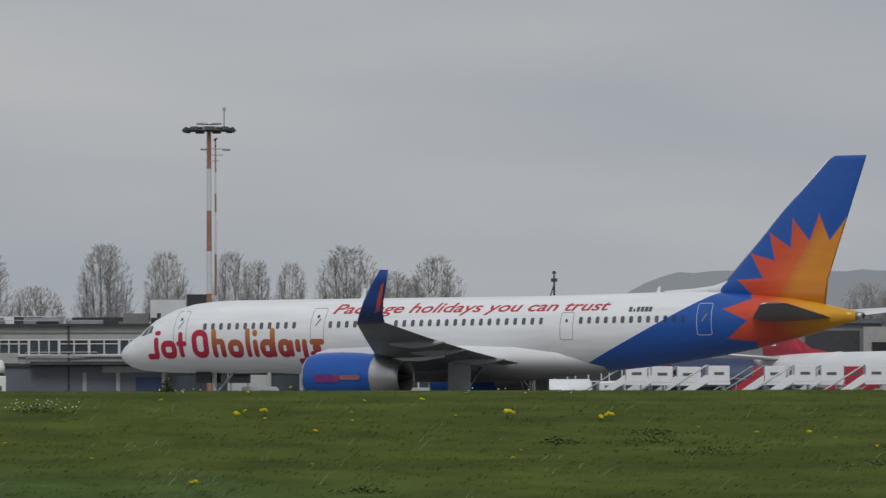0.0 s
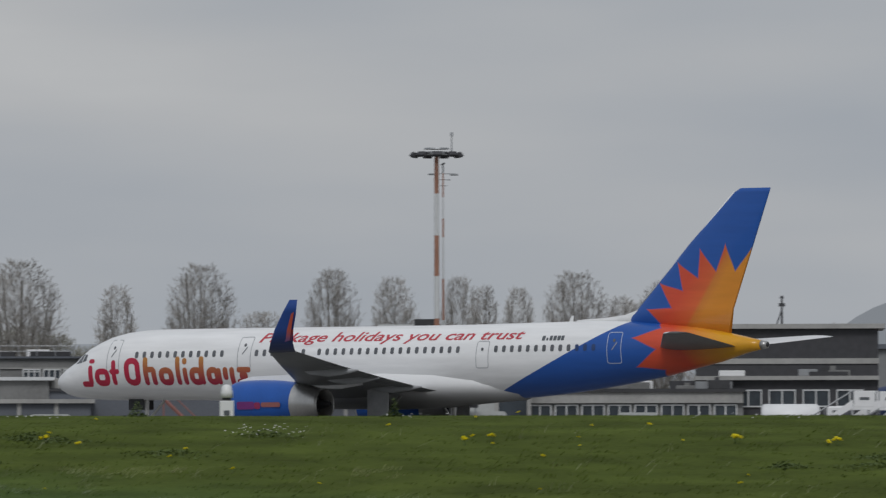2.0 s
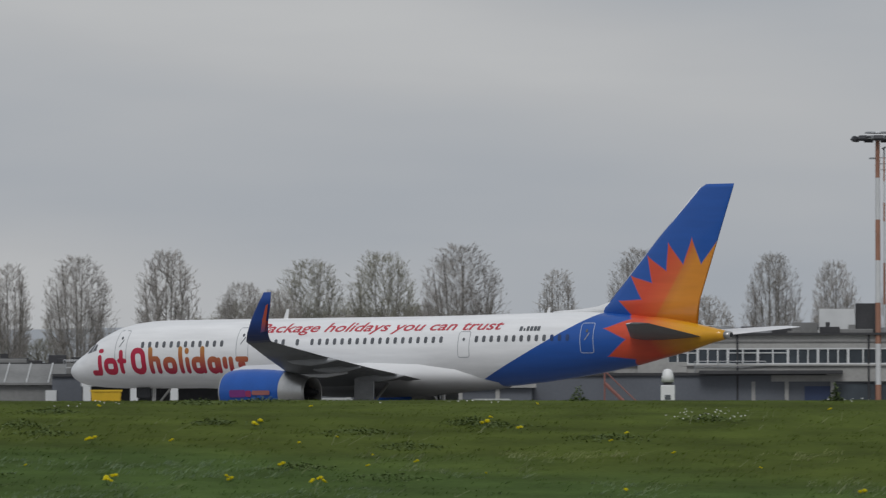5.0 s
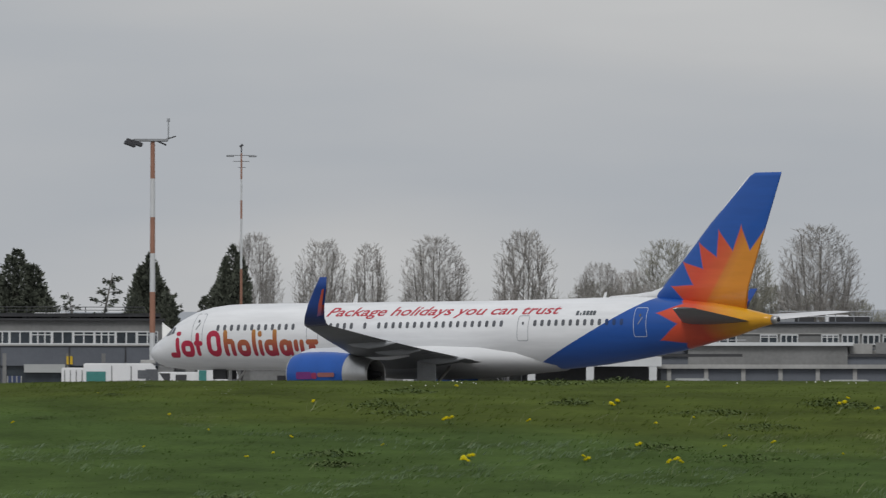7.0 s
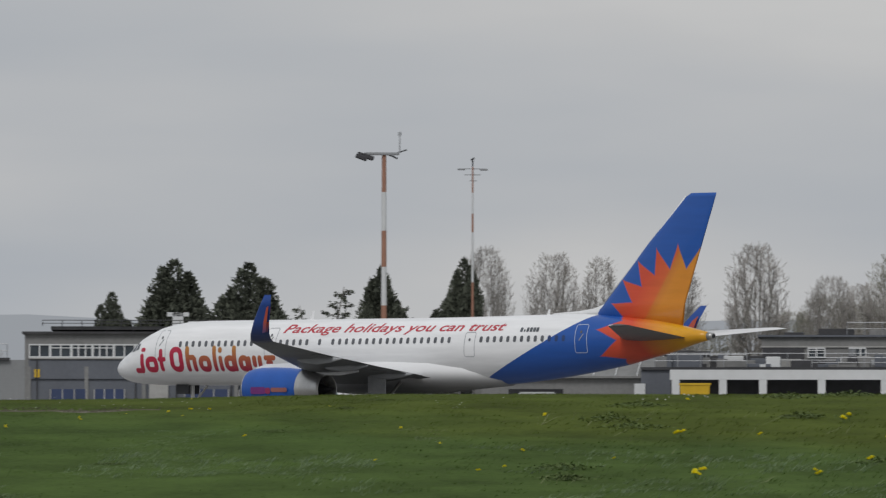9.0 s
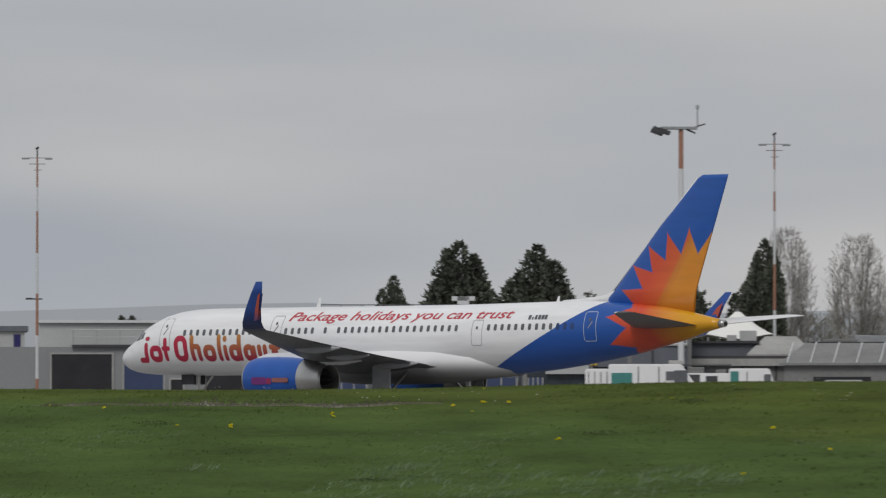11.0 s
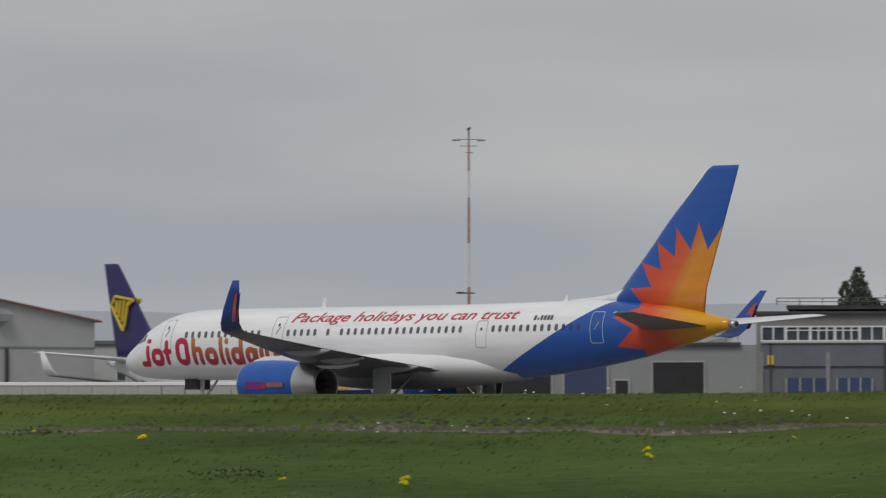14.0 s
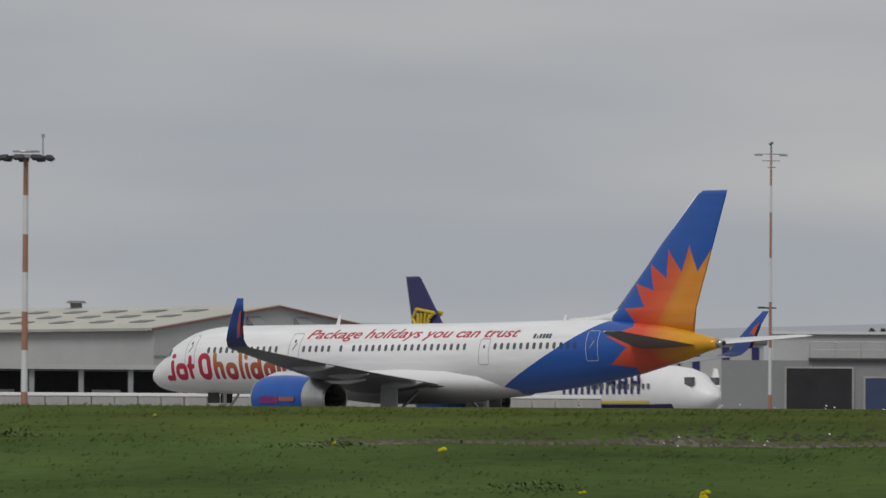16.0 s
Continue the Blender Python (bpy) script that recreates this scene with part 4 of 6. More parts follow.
    part("wall", boxed((-hw, 0, 0, hw, 8, 3.3)), M_SLATE, o)
    part("roof", boxed((-hw - 0.3, -0.4, 3.3, hw + 0.3, 8.3, 3.6)), M_CONC, o)
    part("upper_wall", boxed((-hw + 2, 3, 3.6, hw - 3, 8, 5.0)), M_CONCD, o)
    part("upper_roof", boxed((-hw + 1.6, 2.6, 5.0, hw - 2.6, 8.3, 5.25)), M_FRAME, o)
    for k in range(6):
        part("pier", boxed((-hw + 0.5 + k * 2.7, -0.15, 0, -hw + 0.8 + k * 2.7, 0, 3.3)), M_CONC, o)
    at, turn = site(8.45, 600)
    o = thing("glazed_low_building", "low grey building with a pale sloping glazed roof", "building", at, turn)
    part("wall", boxed((-7, 0, 0, 6.5, 8, 3.6)), M_CONCD, o)
    bm = bmesh.new()
    loft(bm, [[(-7.3, -0.4, 3.6), (6.8, -0.4, 3.6), (6.8, -0.4, 3.75), (-7.3, -0.4, 3.75)], [(-5.6, 5, 5.0), (6.8, 5, 5.0), (6.8, 5, 5.2), (-5.6, 5, 5.2)]])
    part("sloping_roof", bm, M_CONCD, o)
    for k in range(9):
        x = -6.8 + 1.6 * k
        part("glazing_bar", tubes(((x, -0.42, 3.8), (x + 0.4, 5, 5.25), 0.05, 0.05), n=4), M_FRAME, o)
    # black sheet on the wall, painted as the opening's shade
    part("opening_shade", boxed((-5, -0.06, 0, -1, 0, 2.8)), M_SHADE, o)
    part("white_column", boxed((4.2, -0.7, 0, 5.0, -0.1, 3.2)), M_FRAME, o)
    # white tensile tent and the low annex before it
    at, turn = site(7.42, 622)
    o = thing("tensile_tent", "white pointed tensile fabric tent roof", "tent", at, turn)
    for cx, hgt, wd in ((0.65, 7.75, 3.6), (-3.4, 7.5, 3.2)):
        bm = bmesh.new()
        rings = []
        for q in (0, 0.08, 0.2, 0.4, 0.65, 0.85, 1.0):
            rr, z = 0.2 + (wd - 0.2) * q, 6.1 + (hgt - 6.1) * (1 - q) ** 1.75
            rings.append([(cx + rr * math.cos(a), 5 + rr * math.sin(a), z - (0.35 * q * (0.5 + 0.5 * math.cos(4 * a)))) for a in [math.tau * k / 32 for k in range(32)]])
        loft(bm, rings, False)
        part("canopy", bm, M_TENT, o, smooth=True)
        part("mast", tubes(((cx, 5, 0), (cx, 5, hgt + 0.15), 0.12, 0.1)), M_GALV, o)
    for x in (-6.4, -1.5, 3.6):
        part("stay_post", tubes(((x, 2.2, 0), (x, 2.2, 5.85), 0.09, 0.08), n=8), M_GALV, o)
    at, turn = site(7.45, 604)
    o = thing("grey_annex", "low grey annex with stepped roofs and air plant", "building", at, turn)
    part("wall", boxed((-3.2, 0, 0, 5.6, 9, 4.1)), M_CONCD, o)
    part("roof", boxed((-3.3, -0.3, 4.1, 5.8, 9.2, 4.3)), M_ROOF, o)
    part("upper_wall", boxed((-3.2, 2.5, 4.3, 1.6, 8, 5.2)), M_SLATE, o)
    part("upper_roof", boxed((-3.2, 2.2, 5.2, 1.8, 8.3, 5.35)), M_STEEL, o)
    bm = bmesh.new()
    loft(bm, [[(0.9, 0.2, 4.3), (5.7, 0.2, 4.3), (5.7, 0.2, 4.42), (0.9, 0.2, 4.42)], [(2.2, 4.5, 5.6), (4.4, 4.5, 5.6), (4.4, 4.5, 5.72), (2.2, 4.5, 5.72)]])
    part("pale_hipped_roof", bm, M_CONC, o)
    part("air_unit", boxed((0.4, 2.6, 5.35, 1.6, 3.6, 6.1), (-0.5, 2.8, 5.35, 0.2, 3.5, 5.8), bevel=0.04), M_SHEET, o)
    part("window", boxed((-2.8, -0.06, 1.6, -0.4, 0.0, 3.2)), M_PANE, o)
    part("fascia", boxed((-3.25, -0.4, 3.6, 5.75, -0.3, 4.1)), M_CONC, o)
    for x in (-2.0, 0.6, 2.9):
        part("pipe", tubes(((x, -0.1, 0), (x, -0.1, 4.0), 0.06, 0.06), n=6), M_STEEL, o)
    # second office block, whose left end stands free
    o, hw = office_block(4.62, 7.14, 600, 6.8, 5.05, 6.05, 3, "grey two-storey airport office with white-framed windows", M_CONCD, 4.4, None, 1.55)
    part("slate_cladding", boxed((-hw, -0.1, 3.5, hw, -0.03, 4.9)), M_SLATE, o)
    part("roof_slab", boxed((-hw + 1.6, 0.4, 7.1, hw + 0.2, 10, 7.35)), M_ROOF, o)
    for k in range(14):
        part("slab_post", boxed((-hw + 2 + k * 1.85, 0.6, 6.9, -hw + 2.12 + k * 1.85, 0.72, 7.12)), M_STEEL, o)
    clutter(o, -hw + 6, hw - 3, 6.96, 41, 10)
    part("roof_house", boxed((-1.6, 2, 6.96, 1.6, 4, 7.75), bevel=0.1), M_FRAME, o)
    part("roof_sign", boxed((-2.7, 1, 7.35, -1.9, 1.1, 8.4), (-3.1, 1, 8.1, -1.5, 1.1, 8.4)), M_FRAME, o)
    part("pale_panel", boxed((3.4, -0.25, 3.0, 6.4, -0.11, 3.6)), M_SHEET, o)
    part("pale_panel", boxed((8.0, -0.25, 3.0, 10.6, -0.11, 3.5)), M_SHEET, o)
    part("notice_board", boxed((-hw + 0.4, -0.2, 3.6, -hw + 0.8, -0.11, 4.2)), M_YELLOW, o)
    part("notice_board", boxed((6.5, -0.2, 3.6, 6.95, -0.11, 4.2)), M_YELLOW, o)
    part("door_panel", boxed((-4.4, -0.2, 0, -3.0, -0.11, 3.2)), M_CONC, o)
    for x, w in ((-11.6, 2.6), (-8.4, 2.2), (-1.8, 3.2), (2.2, 1.0), (6.9, 0.9), (11.0, 1.6)):
        part("blue_glazing", boxed((x, -0.2, 1.4, x + w, -0.11, 2.75)), M_BLUEDOOR, o)
        part("glazing_bar", boxed(*[(x + w * k / 3 - 0.04, -0.23, 1.4, x + w * k / 3 + 0.04, -0.2, 2.75) for k in range(4)]), M_CONC, o)
    for x in (-12.6, -5.4, -2.4, 1.6, 6.7, 10.8):
        part("downpipe", tubes(((x, -0.2, 0), (x, -0.2, 4.9), 0.05, 0.05), n=6), M_STEEL, o)
    guard_rail(o, -hw + 1, hw - 1, 0.2, 7.35, 0.45, 1.4, M_STEEL)
    # workshop with roller doors, upper storey set back
    at, turn = site(3.55, 648)
    o = thing("workshop_building", "pale grey workshop with dark and navy roller doors", "building", at, turn)
    part("front_wall", boxed((-11.5, 0, 0, 15.5, 3, 5.45)), M_GREYSHEET, o)
    part("upper_storey", boxed((-8, 3, 0, 8.4, 12, 7.3)), M_SHEET, o)
    part("upper_roof", boxed((-8.3, 2.7, 7.3, 8.7, 12.3, 7.5)), M_FRAME, o)
    part("ledge", boxed((-5.5, -0.35, 5.45, 10.6, 3, 5.62)), M_STEEL, o)
    for b0, b1, z, m in ((2.93, 3.33, 4.9, M_SHADE), (3.41, 3.67, 4.25, M_BLUEDOOR), (3.72, 3.80, 3.0, M_SHADE), (3.95, 4.26, 4.25, M_SHADE)):
        x0, x1 = span(3.55, b0, 648), span(3.55, b1, 648)
        d = part("roller_door", boxed((x0, -0.12, 0, x1, -0.02, z)), m, o)
        part("door_frame", boxed((x0 - 0.12, -0.16, 0, x0, 0, z + 0.12), (x1, -0.16, 0, x1 + 0.12, 0, z + 0.12), (x0, -0.16, z, x1, 0, z + 0.12)), M_CONC, d)
    guard_rail(o, -5.4, 10.4, 0.0, 5.62, 1.1, 1.6)
    # panelled building with dark slots
    at, turn = site(1.75, 760)
    o = thing("panelled_shed", "pale panelled building with dark vertical slots", "building", at, turn)
    part("wall", boxed((-9, 0, 0, 13, 10, 8.2)), M_SHEET, o)
    part("roof_band", boxed((-9.3, -0.3, 8.2, 13.3, 10.3, 8.65)), M_SLATE, o)
    for k in range(9):
        x = -7.6 + k * 2.45
        part("slot", boxed((x, -0.1, 4.4, x + 0.62, -0.02, 7.9)), M_NAVY, o)
    part("downpipe", tubes(((6.0, -0.25, 0), (6.0, -0.25, 8.4), 0.12, 0.12)), M_STEEL, o)
    # white low office beside the hangar
    at, turn = site(1.0, 778)
    o = thing("white_office", "pale low office with small dark windows", "building", at, turn)
    part("wall", boxed((-10, 0, 0, 6, 8, 7.2)), M_SHEET, o)
    part("roof", boxed((-10.2, -0.3, 7.2, 6.2, 8.2, 7.5)), M_SLATE, o)
    for x, z in ((-8.6, 4.0), (-6.0, 4.0), (-3.4, 5.6), (-1.0, 5.6), (1.4, 5.6), (3.6, 5.6)):
        window_unit(o, x, z, 0.9, 1.1, -0.08, 0)


def hangar():
    """Gabled shed seen from its corner; cream roof with rooflights, dull red verge."""
    corner = polar(-1.06, 752)
    h = thing("hangar", "pale grey gabled hangar with cream sheet roof and red verge", "hangar", (corner.x, corner.y, 0), 42)
    W, L, ev, pk = 26.5, 64, 9.0, 11.0
    part("gable_wall", (lambda bm: (loft(bm, [[(0, y, 0), (W, y, 0), (W, y, ev), (W / 2, y, pk), (0, y, ev)] for y in (0, 0.3)]), bm)[1])(bmesh.new()), M_SHEET, h)
    part("side_wall", boxed((0, 0.3, 0, 0.3, L, ev)), M_SHEET, h)
    part("side_wall", boxed((W - 0.3, 0.3, 0, W, L, ev)), M_SHEET, h)
    for s in (0, 1):
        bm = bmesh.new()
        x0, xm = (-0.5, W / 2) if s == 0 else (W + 0.5, W / 2)
        z0 = ev - 0.1
        loft(bm, [[(x0, -0.3, z0), (xm, -0.3, pk), (xm, -0.3, pk + 0.2), (x0, -0.3, z0 + 0.2)], [(x0, L, z0), (xm, L, pk), (xm, L, pk + 0.2), (x0, L, z0 + 0.2)]])
        part("roof_slope", bm, M_CREAM, h)
        part("verge", tubes(((x0, -0.35, z0 + 0.08), (xm, -0.35, pk + 0.08), 0.075, 0.075), n=6), M_TRIM, h)
    part("gutter", boxed((-0.7, 0, ev - 0.15, -0.5, L, ev + 0.05)), M_CONC, h)
    for k in range(11):
        for q in (0.28, 0.52, 0.76):
            x, y, z = -0.5 + (W / 2 + 0.5) * q, 4 + 5.2 * k + 2 * q, ev - 0.1 + (pk - ev + 0.1) * q + 0.22
            sl = (pk - ev + 0.1) / (W / 2 + 0.5)
            bm = bmesh.new()
            loft(bm, [[(x - 0.6, y, z - 0.6 * sl), (x + 0.6, y, z + 0.6 * sl), (x + 0.6, y, z + 0.06 + 0.6 * sl), (x - 0.6, y, z + 0.06 - 0.6 * sl)], [(x - 0.6, y + 1.9, z - 0.6 * sl), (x + 0.6, y + 1.9, z + 0.6 * sl), (x + 0.6, y + 1.9, z + 0.06 + 0.6 * sl), (x - 0.6, y + 1.9, z + 0.06 - 0.6 * sl)]])
            part("rooflight", bm, M_CONCD, h)
    part("roof_vent", tubes(((W / 2, 26, pk), (W / 2, 26, pk + 0.6), 0.5, 0.5), ((W / 2, 26, pk + 0.6), (W / 2, 26, pk + 0.8), 0.9, 0.7), n=12), M_CONCD, h)
    for x in (10.0, 15.2):
        bm = bmesh.new()
        loft(bm, [[(x, -0.05, 8.9), (x, -0.05, 10.2), (x, -0.9, 9.5), (x, -0.9, 8.9)], [(x + 1.5, -0.05, 8.9), (x + 1.5, -0.05, 10.2), (x + 1.5, -0.9, 9.5), (x + 1.5, -0.9, 8.9)]])
        v = part("wall_vent", bm, M_GALV, h, "angled metal wall vent hood")
        # shade in the hood's mouth, put on as a black plate
        part("vent_mouth_shade", boxed((x - 0.06, -0.82, 8.95, x - 0.005, -0.1, 9.5)), M_SHADE, v)
    part("wall_band", boxed((0, -0.06, 6.7, W, -0.005, 6.85)), M_GREYSHEET, h)
    # a black sheet on the gable stands for the shade inside the doorway
    part("door_opening_shade", boxed((1.5, -0.08, 0, 14.0, -0.02, 4.9)), M_SHADE, h)
    part("door_hood", boxed((0.8, -1.2, 4.9, 14.6, 0, 5.3)), M_FRAME, h)
    part("downpipe", tubes(((16.6, -0.2, 0), (16.6, -0.2, 6.7), 0.16, 0.16)), M_STEEL, h)
    # loading canopy along the near side
    at, turn = site(-1.75, 715)
    c = thing("loading_canopy", "white-edged loading canopy over dark bays", "canopy", at, turn)
    part("roof", boxed((-16, -3, 5.25, 15.5, 12, 5.6)), M_SHEET, c)
    part("back_wall", boxed((-16, 6, 0, 15.5, 6.2, 5.2)), M_STEEL, c)
    for k in range(9):
        part("column", boxed((-15.6 + 3.8 * k, -2.4, 0, -15.2 + 3.8 * k, -2.0, 5.25)), M_GALV, c)
        part("crate", boxed((-14.6 + 3.8 * k, 0, 0, -13.0 + 3.8 * k + 0.3 * (k % 3), 2, 3.2 + 0.5 * (k % 2))), (M_CONC, M_NAVY, M_SHEET)[k % 3], c)
    # long low wall of pale concrete barriers, capped white
    for k in range(30):
        b = -2.4 + 0.142 * k
        p, turn = site(b, 668)
        o = thing("concrete_barrier", "pale concrete barrier panel with a white capping", "barrier", p, turn, "barrier wall")
        part("panel", boxed((-0.8, 0, 0, 0.8, 0.4, 2.85), bevel=0.04), M_CONC, o)
        part("capping", boxed((-0.83, -0.06, 2.85, 0.83, 0.46, 3.1), bevel=0.03), M_WHITE, o)


def light_mast(at, bands, top, ring, turn=0.0, label="tall red and white banded floodlight mast", r=0.23):
    o = thing("floodlight_mast", label, "light mast", at, turn, "apron masts")
    for k, (z0, z1) in enumerate(zip(bands, bands[1:])):
        part("pole_section", tubes(((0, 0, z0), (0, 0, z1), r * (1 - 0.3 * z0 / top), r * (1 - 0.3 * z1 / top)), n=14), (M_MASTRED, M_MASTWHITE)[k % 2], o, smooth=False)
    if ring:
        part("headframe", tubes(((0, 0, top - 0.1), (0, 0, top + 0.12), 0.85, 0.85), ((0, 0, top + 0.3), (0, 0, top + 0.4), 0.95, 0.9), n=16), M_GALV, o)
        for k in range(9):
            a = math.tau * k / 9 + 0.3
            c, s_ = math.cos(a), math.sin(a)
            part("bracket", tubes(((0.9 * c, 0.9 * s_, top), (1.7 * c, 1.7 * s_, top - 0.05), 0.06, 0.06), n=6), M_STEEL, o)
            bm = boxed((-0.35, -0.12, -0.18, 0.35, 0.16, 0.18), bevel=0.03)
            bmesh.ops.transform(bm, matrix=Matrix.Translation((1.75 * c, 1.75 * s_, top - 0.12)) @ Matrix.Rotation(a - math.pi / 2, 4, "Z") @ Matrix.Rotation(0.7, 4, "X"), verts=bm.verts)
            part("floodlight", bm, M_STEEL, o)
    else:
        part("headframe", boxed((-1.4, -0.3, top - 0.15, 1.1, 0.3, top + 0.05), bevel=0.03), M_GALV, o)
        for x, dz in ((-1.7, -0.15), (-1.2, -0.1), (-1.55, 0.0)):
            bm = boxed((-0.42, -0.35, -0.16, 0.42, 0.3, 0.14), bevel=0.04)
            bmesh.ops.transform(bm, matrix=Matrix.Translation((x, 0.25 * dz * 8, top - 0.18 + dz)) @ Matrix.Rotation(0.35, 4, "Y"), verts=bm.verts)
            part("floodlight", bm, M_STEEL, o)
        part("bracket", tubes(((0.9, 0, top), (1.7, 0, top + 0.25), 0.05, 0.05), ((0.3, 0, top - 0.1), (1.0, 0, top - 0.4), 0.06, 0.06), n=6), M_STEEL, o)
    part("lightning_rod", tubes(((1.15, 0, top), (1.15, 0, top + 1.3), 0.05, 0.04), ((1.15, 0, top + 1.3), (1.15, 0, top + 1.55), 0.13, 0.1), n=8), M_GALV, o)
    return o


def slim_mast(at, bands, top, low_arm=None, turn=0.0):
    o = thing("slim_banded_mast", "slim red and white banded mast with cross arms", "mast", at, turn, "apron masts")
    for k, (z0, z1) in enumerate(zip(bands, bands[1:])):
        part("pole_section", tubes(((0, 0, z0), (0, 0, z1), 0.13 - 0.0035 * z0, 0.13 - 0.0035 * z1), n=8), (M_MASTRED, M_MASTWHITE)[k % 2], o)
    part("finial", tubes(((0, 0, top), (0, 0, top + 0.7), 0.05, 0.05), ((-0.12, 0, top + 0.6), (0.12, 0, top + 0.75), 0.08, 0.08), n=6), M_STEEL, o)
    for z, a, b in ((top - 0.05, -0.8, 1.0), (top - 0.5, -0.6, 0.6), (top - 0.95, -0.25, 0.3)):
        part("cross_arm", tubes(((a, 0, z), (b, 0, z), 0.03, 0.03), n=6), M_GALV, o)
    for x, z in ((-0.85, top - 0.08), (0.85, top - 0.1)):
        part("lamp_head", boxed((x - 0.28, -0.12, z - 0.08, x + 0.28, 0.12, z + 0.05), bevel=0.02), M_GALV, o)
    if low_arm:
        part("cross_arm", tubes(((-0.7, 0, low_arm), (0.4, 0, low_arm), 0.05, 0.05), n=6), M_STEEL, o)
        part("lamp_head", boxed((-0.85, -0.15, low_arm - 0.05, -0.35, 0.15, low_arm + 0.08)), M_STEEL, o)
    return o


bank_buildings()
hangar()
light_mast(polar(14.67, 600), (0, 3.5, 6.5, 9.5, 12.6, 15.58, 18.65, 21.5), 21.6, True)
slim_mast(polar(14.715, 612), (0, 6.5, 9.6, 12.7, 15.8, 17.2, 18.8, 20.6), 20.6)
light_mast(polar(7.10, 598), (0, 2.8, 5.9, 8.87, 11.69, 14.33, 17.15, 19.9), 20.0, False)
slim_mast(polar(7.72, 612), (0, 4.4, 7.6, 10.86, 14.6, 16.0, 17.56, 19.5), 19.4)
slim_mast(polar(2.835, 640), (0, 3.0, 6.2, 9.3, 12.3, 15.4, 17.2, 19.4), 19.4, 8.9)
light_mast(polar(-1.70, 640), (0, 2.9, 5.73, 8.35, 11.03, 13.61, 16.26, 18.8), 18.9, True, 0, r=0.24)


# ---- trees ----
def bare_tree(seed, height, width, label, twig, dense=1.0):
    """Bare tree: short trunk, a fan of rising limbs that fork twice, and fine twigs that fill a vase-shaped crown."""
    r = rng(seed)
    o = thing("bare_tree", label, "tree", group="bare trees behind the airport")
    fork, rw = height * 0.17, width * 0.5
    bt = bmesh.new()
    tube(bt, (0, 0, 0), (0, 0, fork), 0.30, 0.22, 8)
    verts, faces = [], []

    def twig_at(a, b, w0, w1):
        d = (b - a)
        u = d.cross(Vector((0.3, -1, 0.2))).normalized()
        w = d.cross(u).normalized()
        n = len(verts)
        for c, q in ((a, w0), (b, w1)):
            verts.extend((c + u * q, c - u * q * 0.5 + w * q * 0.87, c - u * q * 0.5 - w * q * 0.87))
        for k in range(3):
            j = (k + 1) % 3
            faces.append((n + k, n + j, n + 3 + j, n + 3 + k))

    def reach(q, a):
        """Half width of the crown at the height share q and the bearing a: narrow below, widest at two thirds, domed."""
        lump = 1 + 0.08 * math.sin(2 * a + seed) + 0.10 * math.sin(5 * a + 9 * q + seed) + 0.05 * math.sin(11 * a - 17 * q)
        low = min(1.0, max(0.0, (q - 0.14) / 0.46))
        top = max(0.0, 1 - max(0.0, (q - 0.58) / 0.42) ** 2.6) ** 0.6
        return rw * lump * (0.30 + 0.70 * low ** 0.8) * top

    def bent(a, b, r0, r1, n=4):
        m = a.lerp(b, 0.45) + Vector((b.x - a.x, b.y - a.y, -(b - a).length * 0.35)) * 0.22
        tube(bt, a, m, r0, (r0 + r1) / 2, n, False)
        tube(bt, m, b, (r0 + r1) / 2, r1, n, False)
        return m

    tips = []
    for k in range(13):
        a = k * 2.4 + r.uniform(-0.4, 0.4)
        q = 0.52 + 0.44 * (k + 0.5) / 13
        w = reach(q, a) * r.uniform(0.7, 0.95)
        e = Vector((w * math.cos(a), w * math.sin(a), height * q))
        s = Vector((0, 0, fork + height * r.uniform(0, 0.16)))
        m = bent(s, e, 0.11, 0.03, 5)
        tips.append((s, m, e))
        for i in range(5):
            p = m.lerp(e, r.uniform(-0.5, 0.75)) if i else m
            a2, q2 = a + r.uniform(-0.9, 0.9), min(0.96, p.z / height + r.uniform(0.05, 0.26))
            w2 = reach(q2, a2) * r.uniform(0.45, 0.98)
            e2 = Vector((w2 * math.cos(a2), w2 * math.sin(a2), height * q2))
            m2 = bent(p, e2, 0.045, 0.016)
            tips.append((p, m2, e2))
    n_twigs = int(1750 * dense)
    for k in range(n_twigs):
        if k % 3:
            # anywhere in the crown, thicker towards its outside
            a, q = r.uniform(0, math.tau), 0.22 + 0.75 * r.random() ** 0.8
            w = reach(q, a) * r.random() ** 0.45 * 0.97
            p = Vector((w * math.cos(a), w * math.sin(a), height * q))
        else:
            s0, m0, e0 = tips[r.randrange(len(tips))]
            p = m0.lerp(e0, r.random())
            a = math.atan2(p.y, p.x)
        d = Vector((math.cos(a) * 0.45 + r.uniform(-0.7, 0.7), math.sin(a) * 0.45 + r.uniform(-0.7, 0.7), r.uniform(0.4, 1.5))).normalized()
        ln = height * r.uniform(0.035, 0.10)
        e = p + d * ln
        q = e.z / height
        if q > 0.985 or math.hypot(e.x, e.y) > reach(min(q, 0.995), math.atan2(e.y, e.x)):
            ln *= 0.4
            e = p + d * ln
        twig_at(p, e, 0.017, 0.008)
        for i in range(3):
            c = p.lerp(e, r.uniform(0.0, 0.9))
            e2 = c + Vector((d.x + r.uniform(-0.9, 0.9), d.y + r.uniform(-0.9, 0.9), d.z * r.uniform(0.6, 1.2))).normalized() * ln * r.uniform(0.3, 0.65)
            twig_at(c, e2, 0.012, 0.006)
    part("trunk", bt, M_BARK, o)
    me = bpy.data.meshes.new("crown")
    me.from_pydata([v[:] for v in verts], [], faces)
    me.materials.append(twig)
    c = new("crown", me)
    c.parent = o
    return o


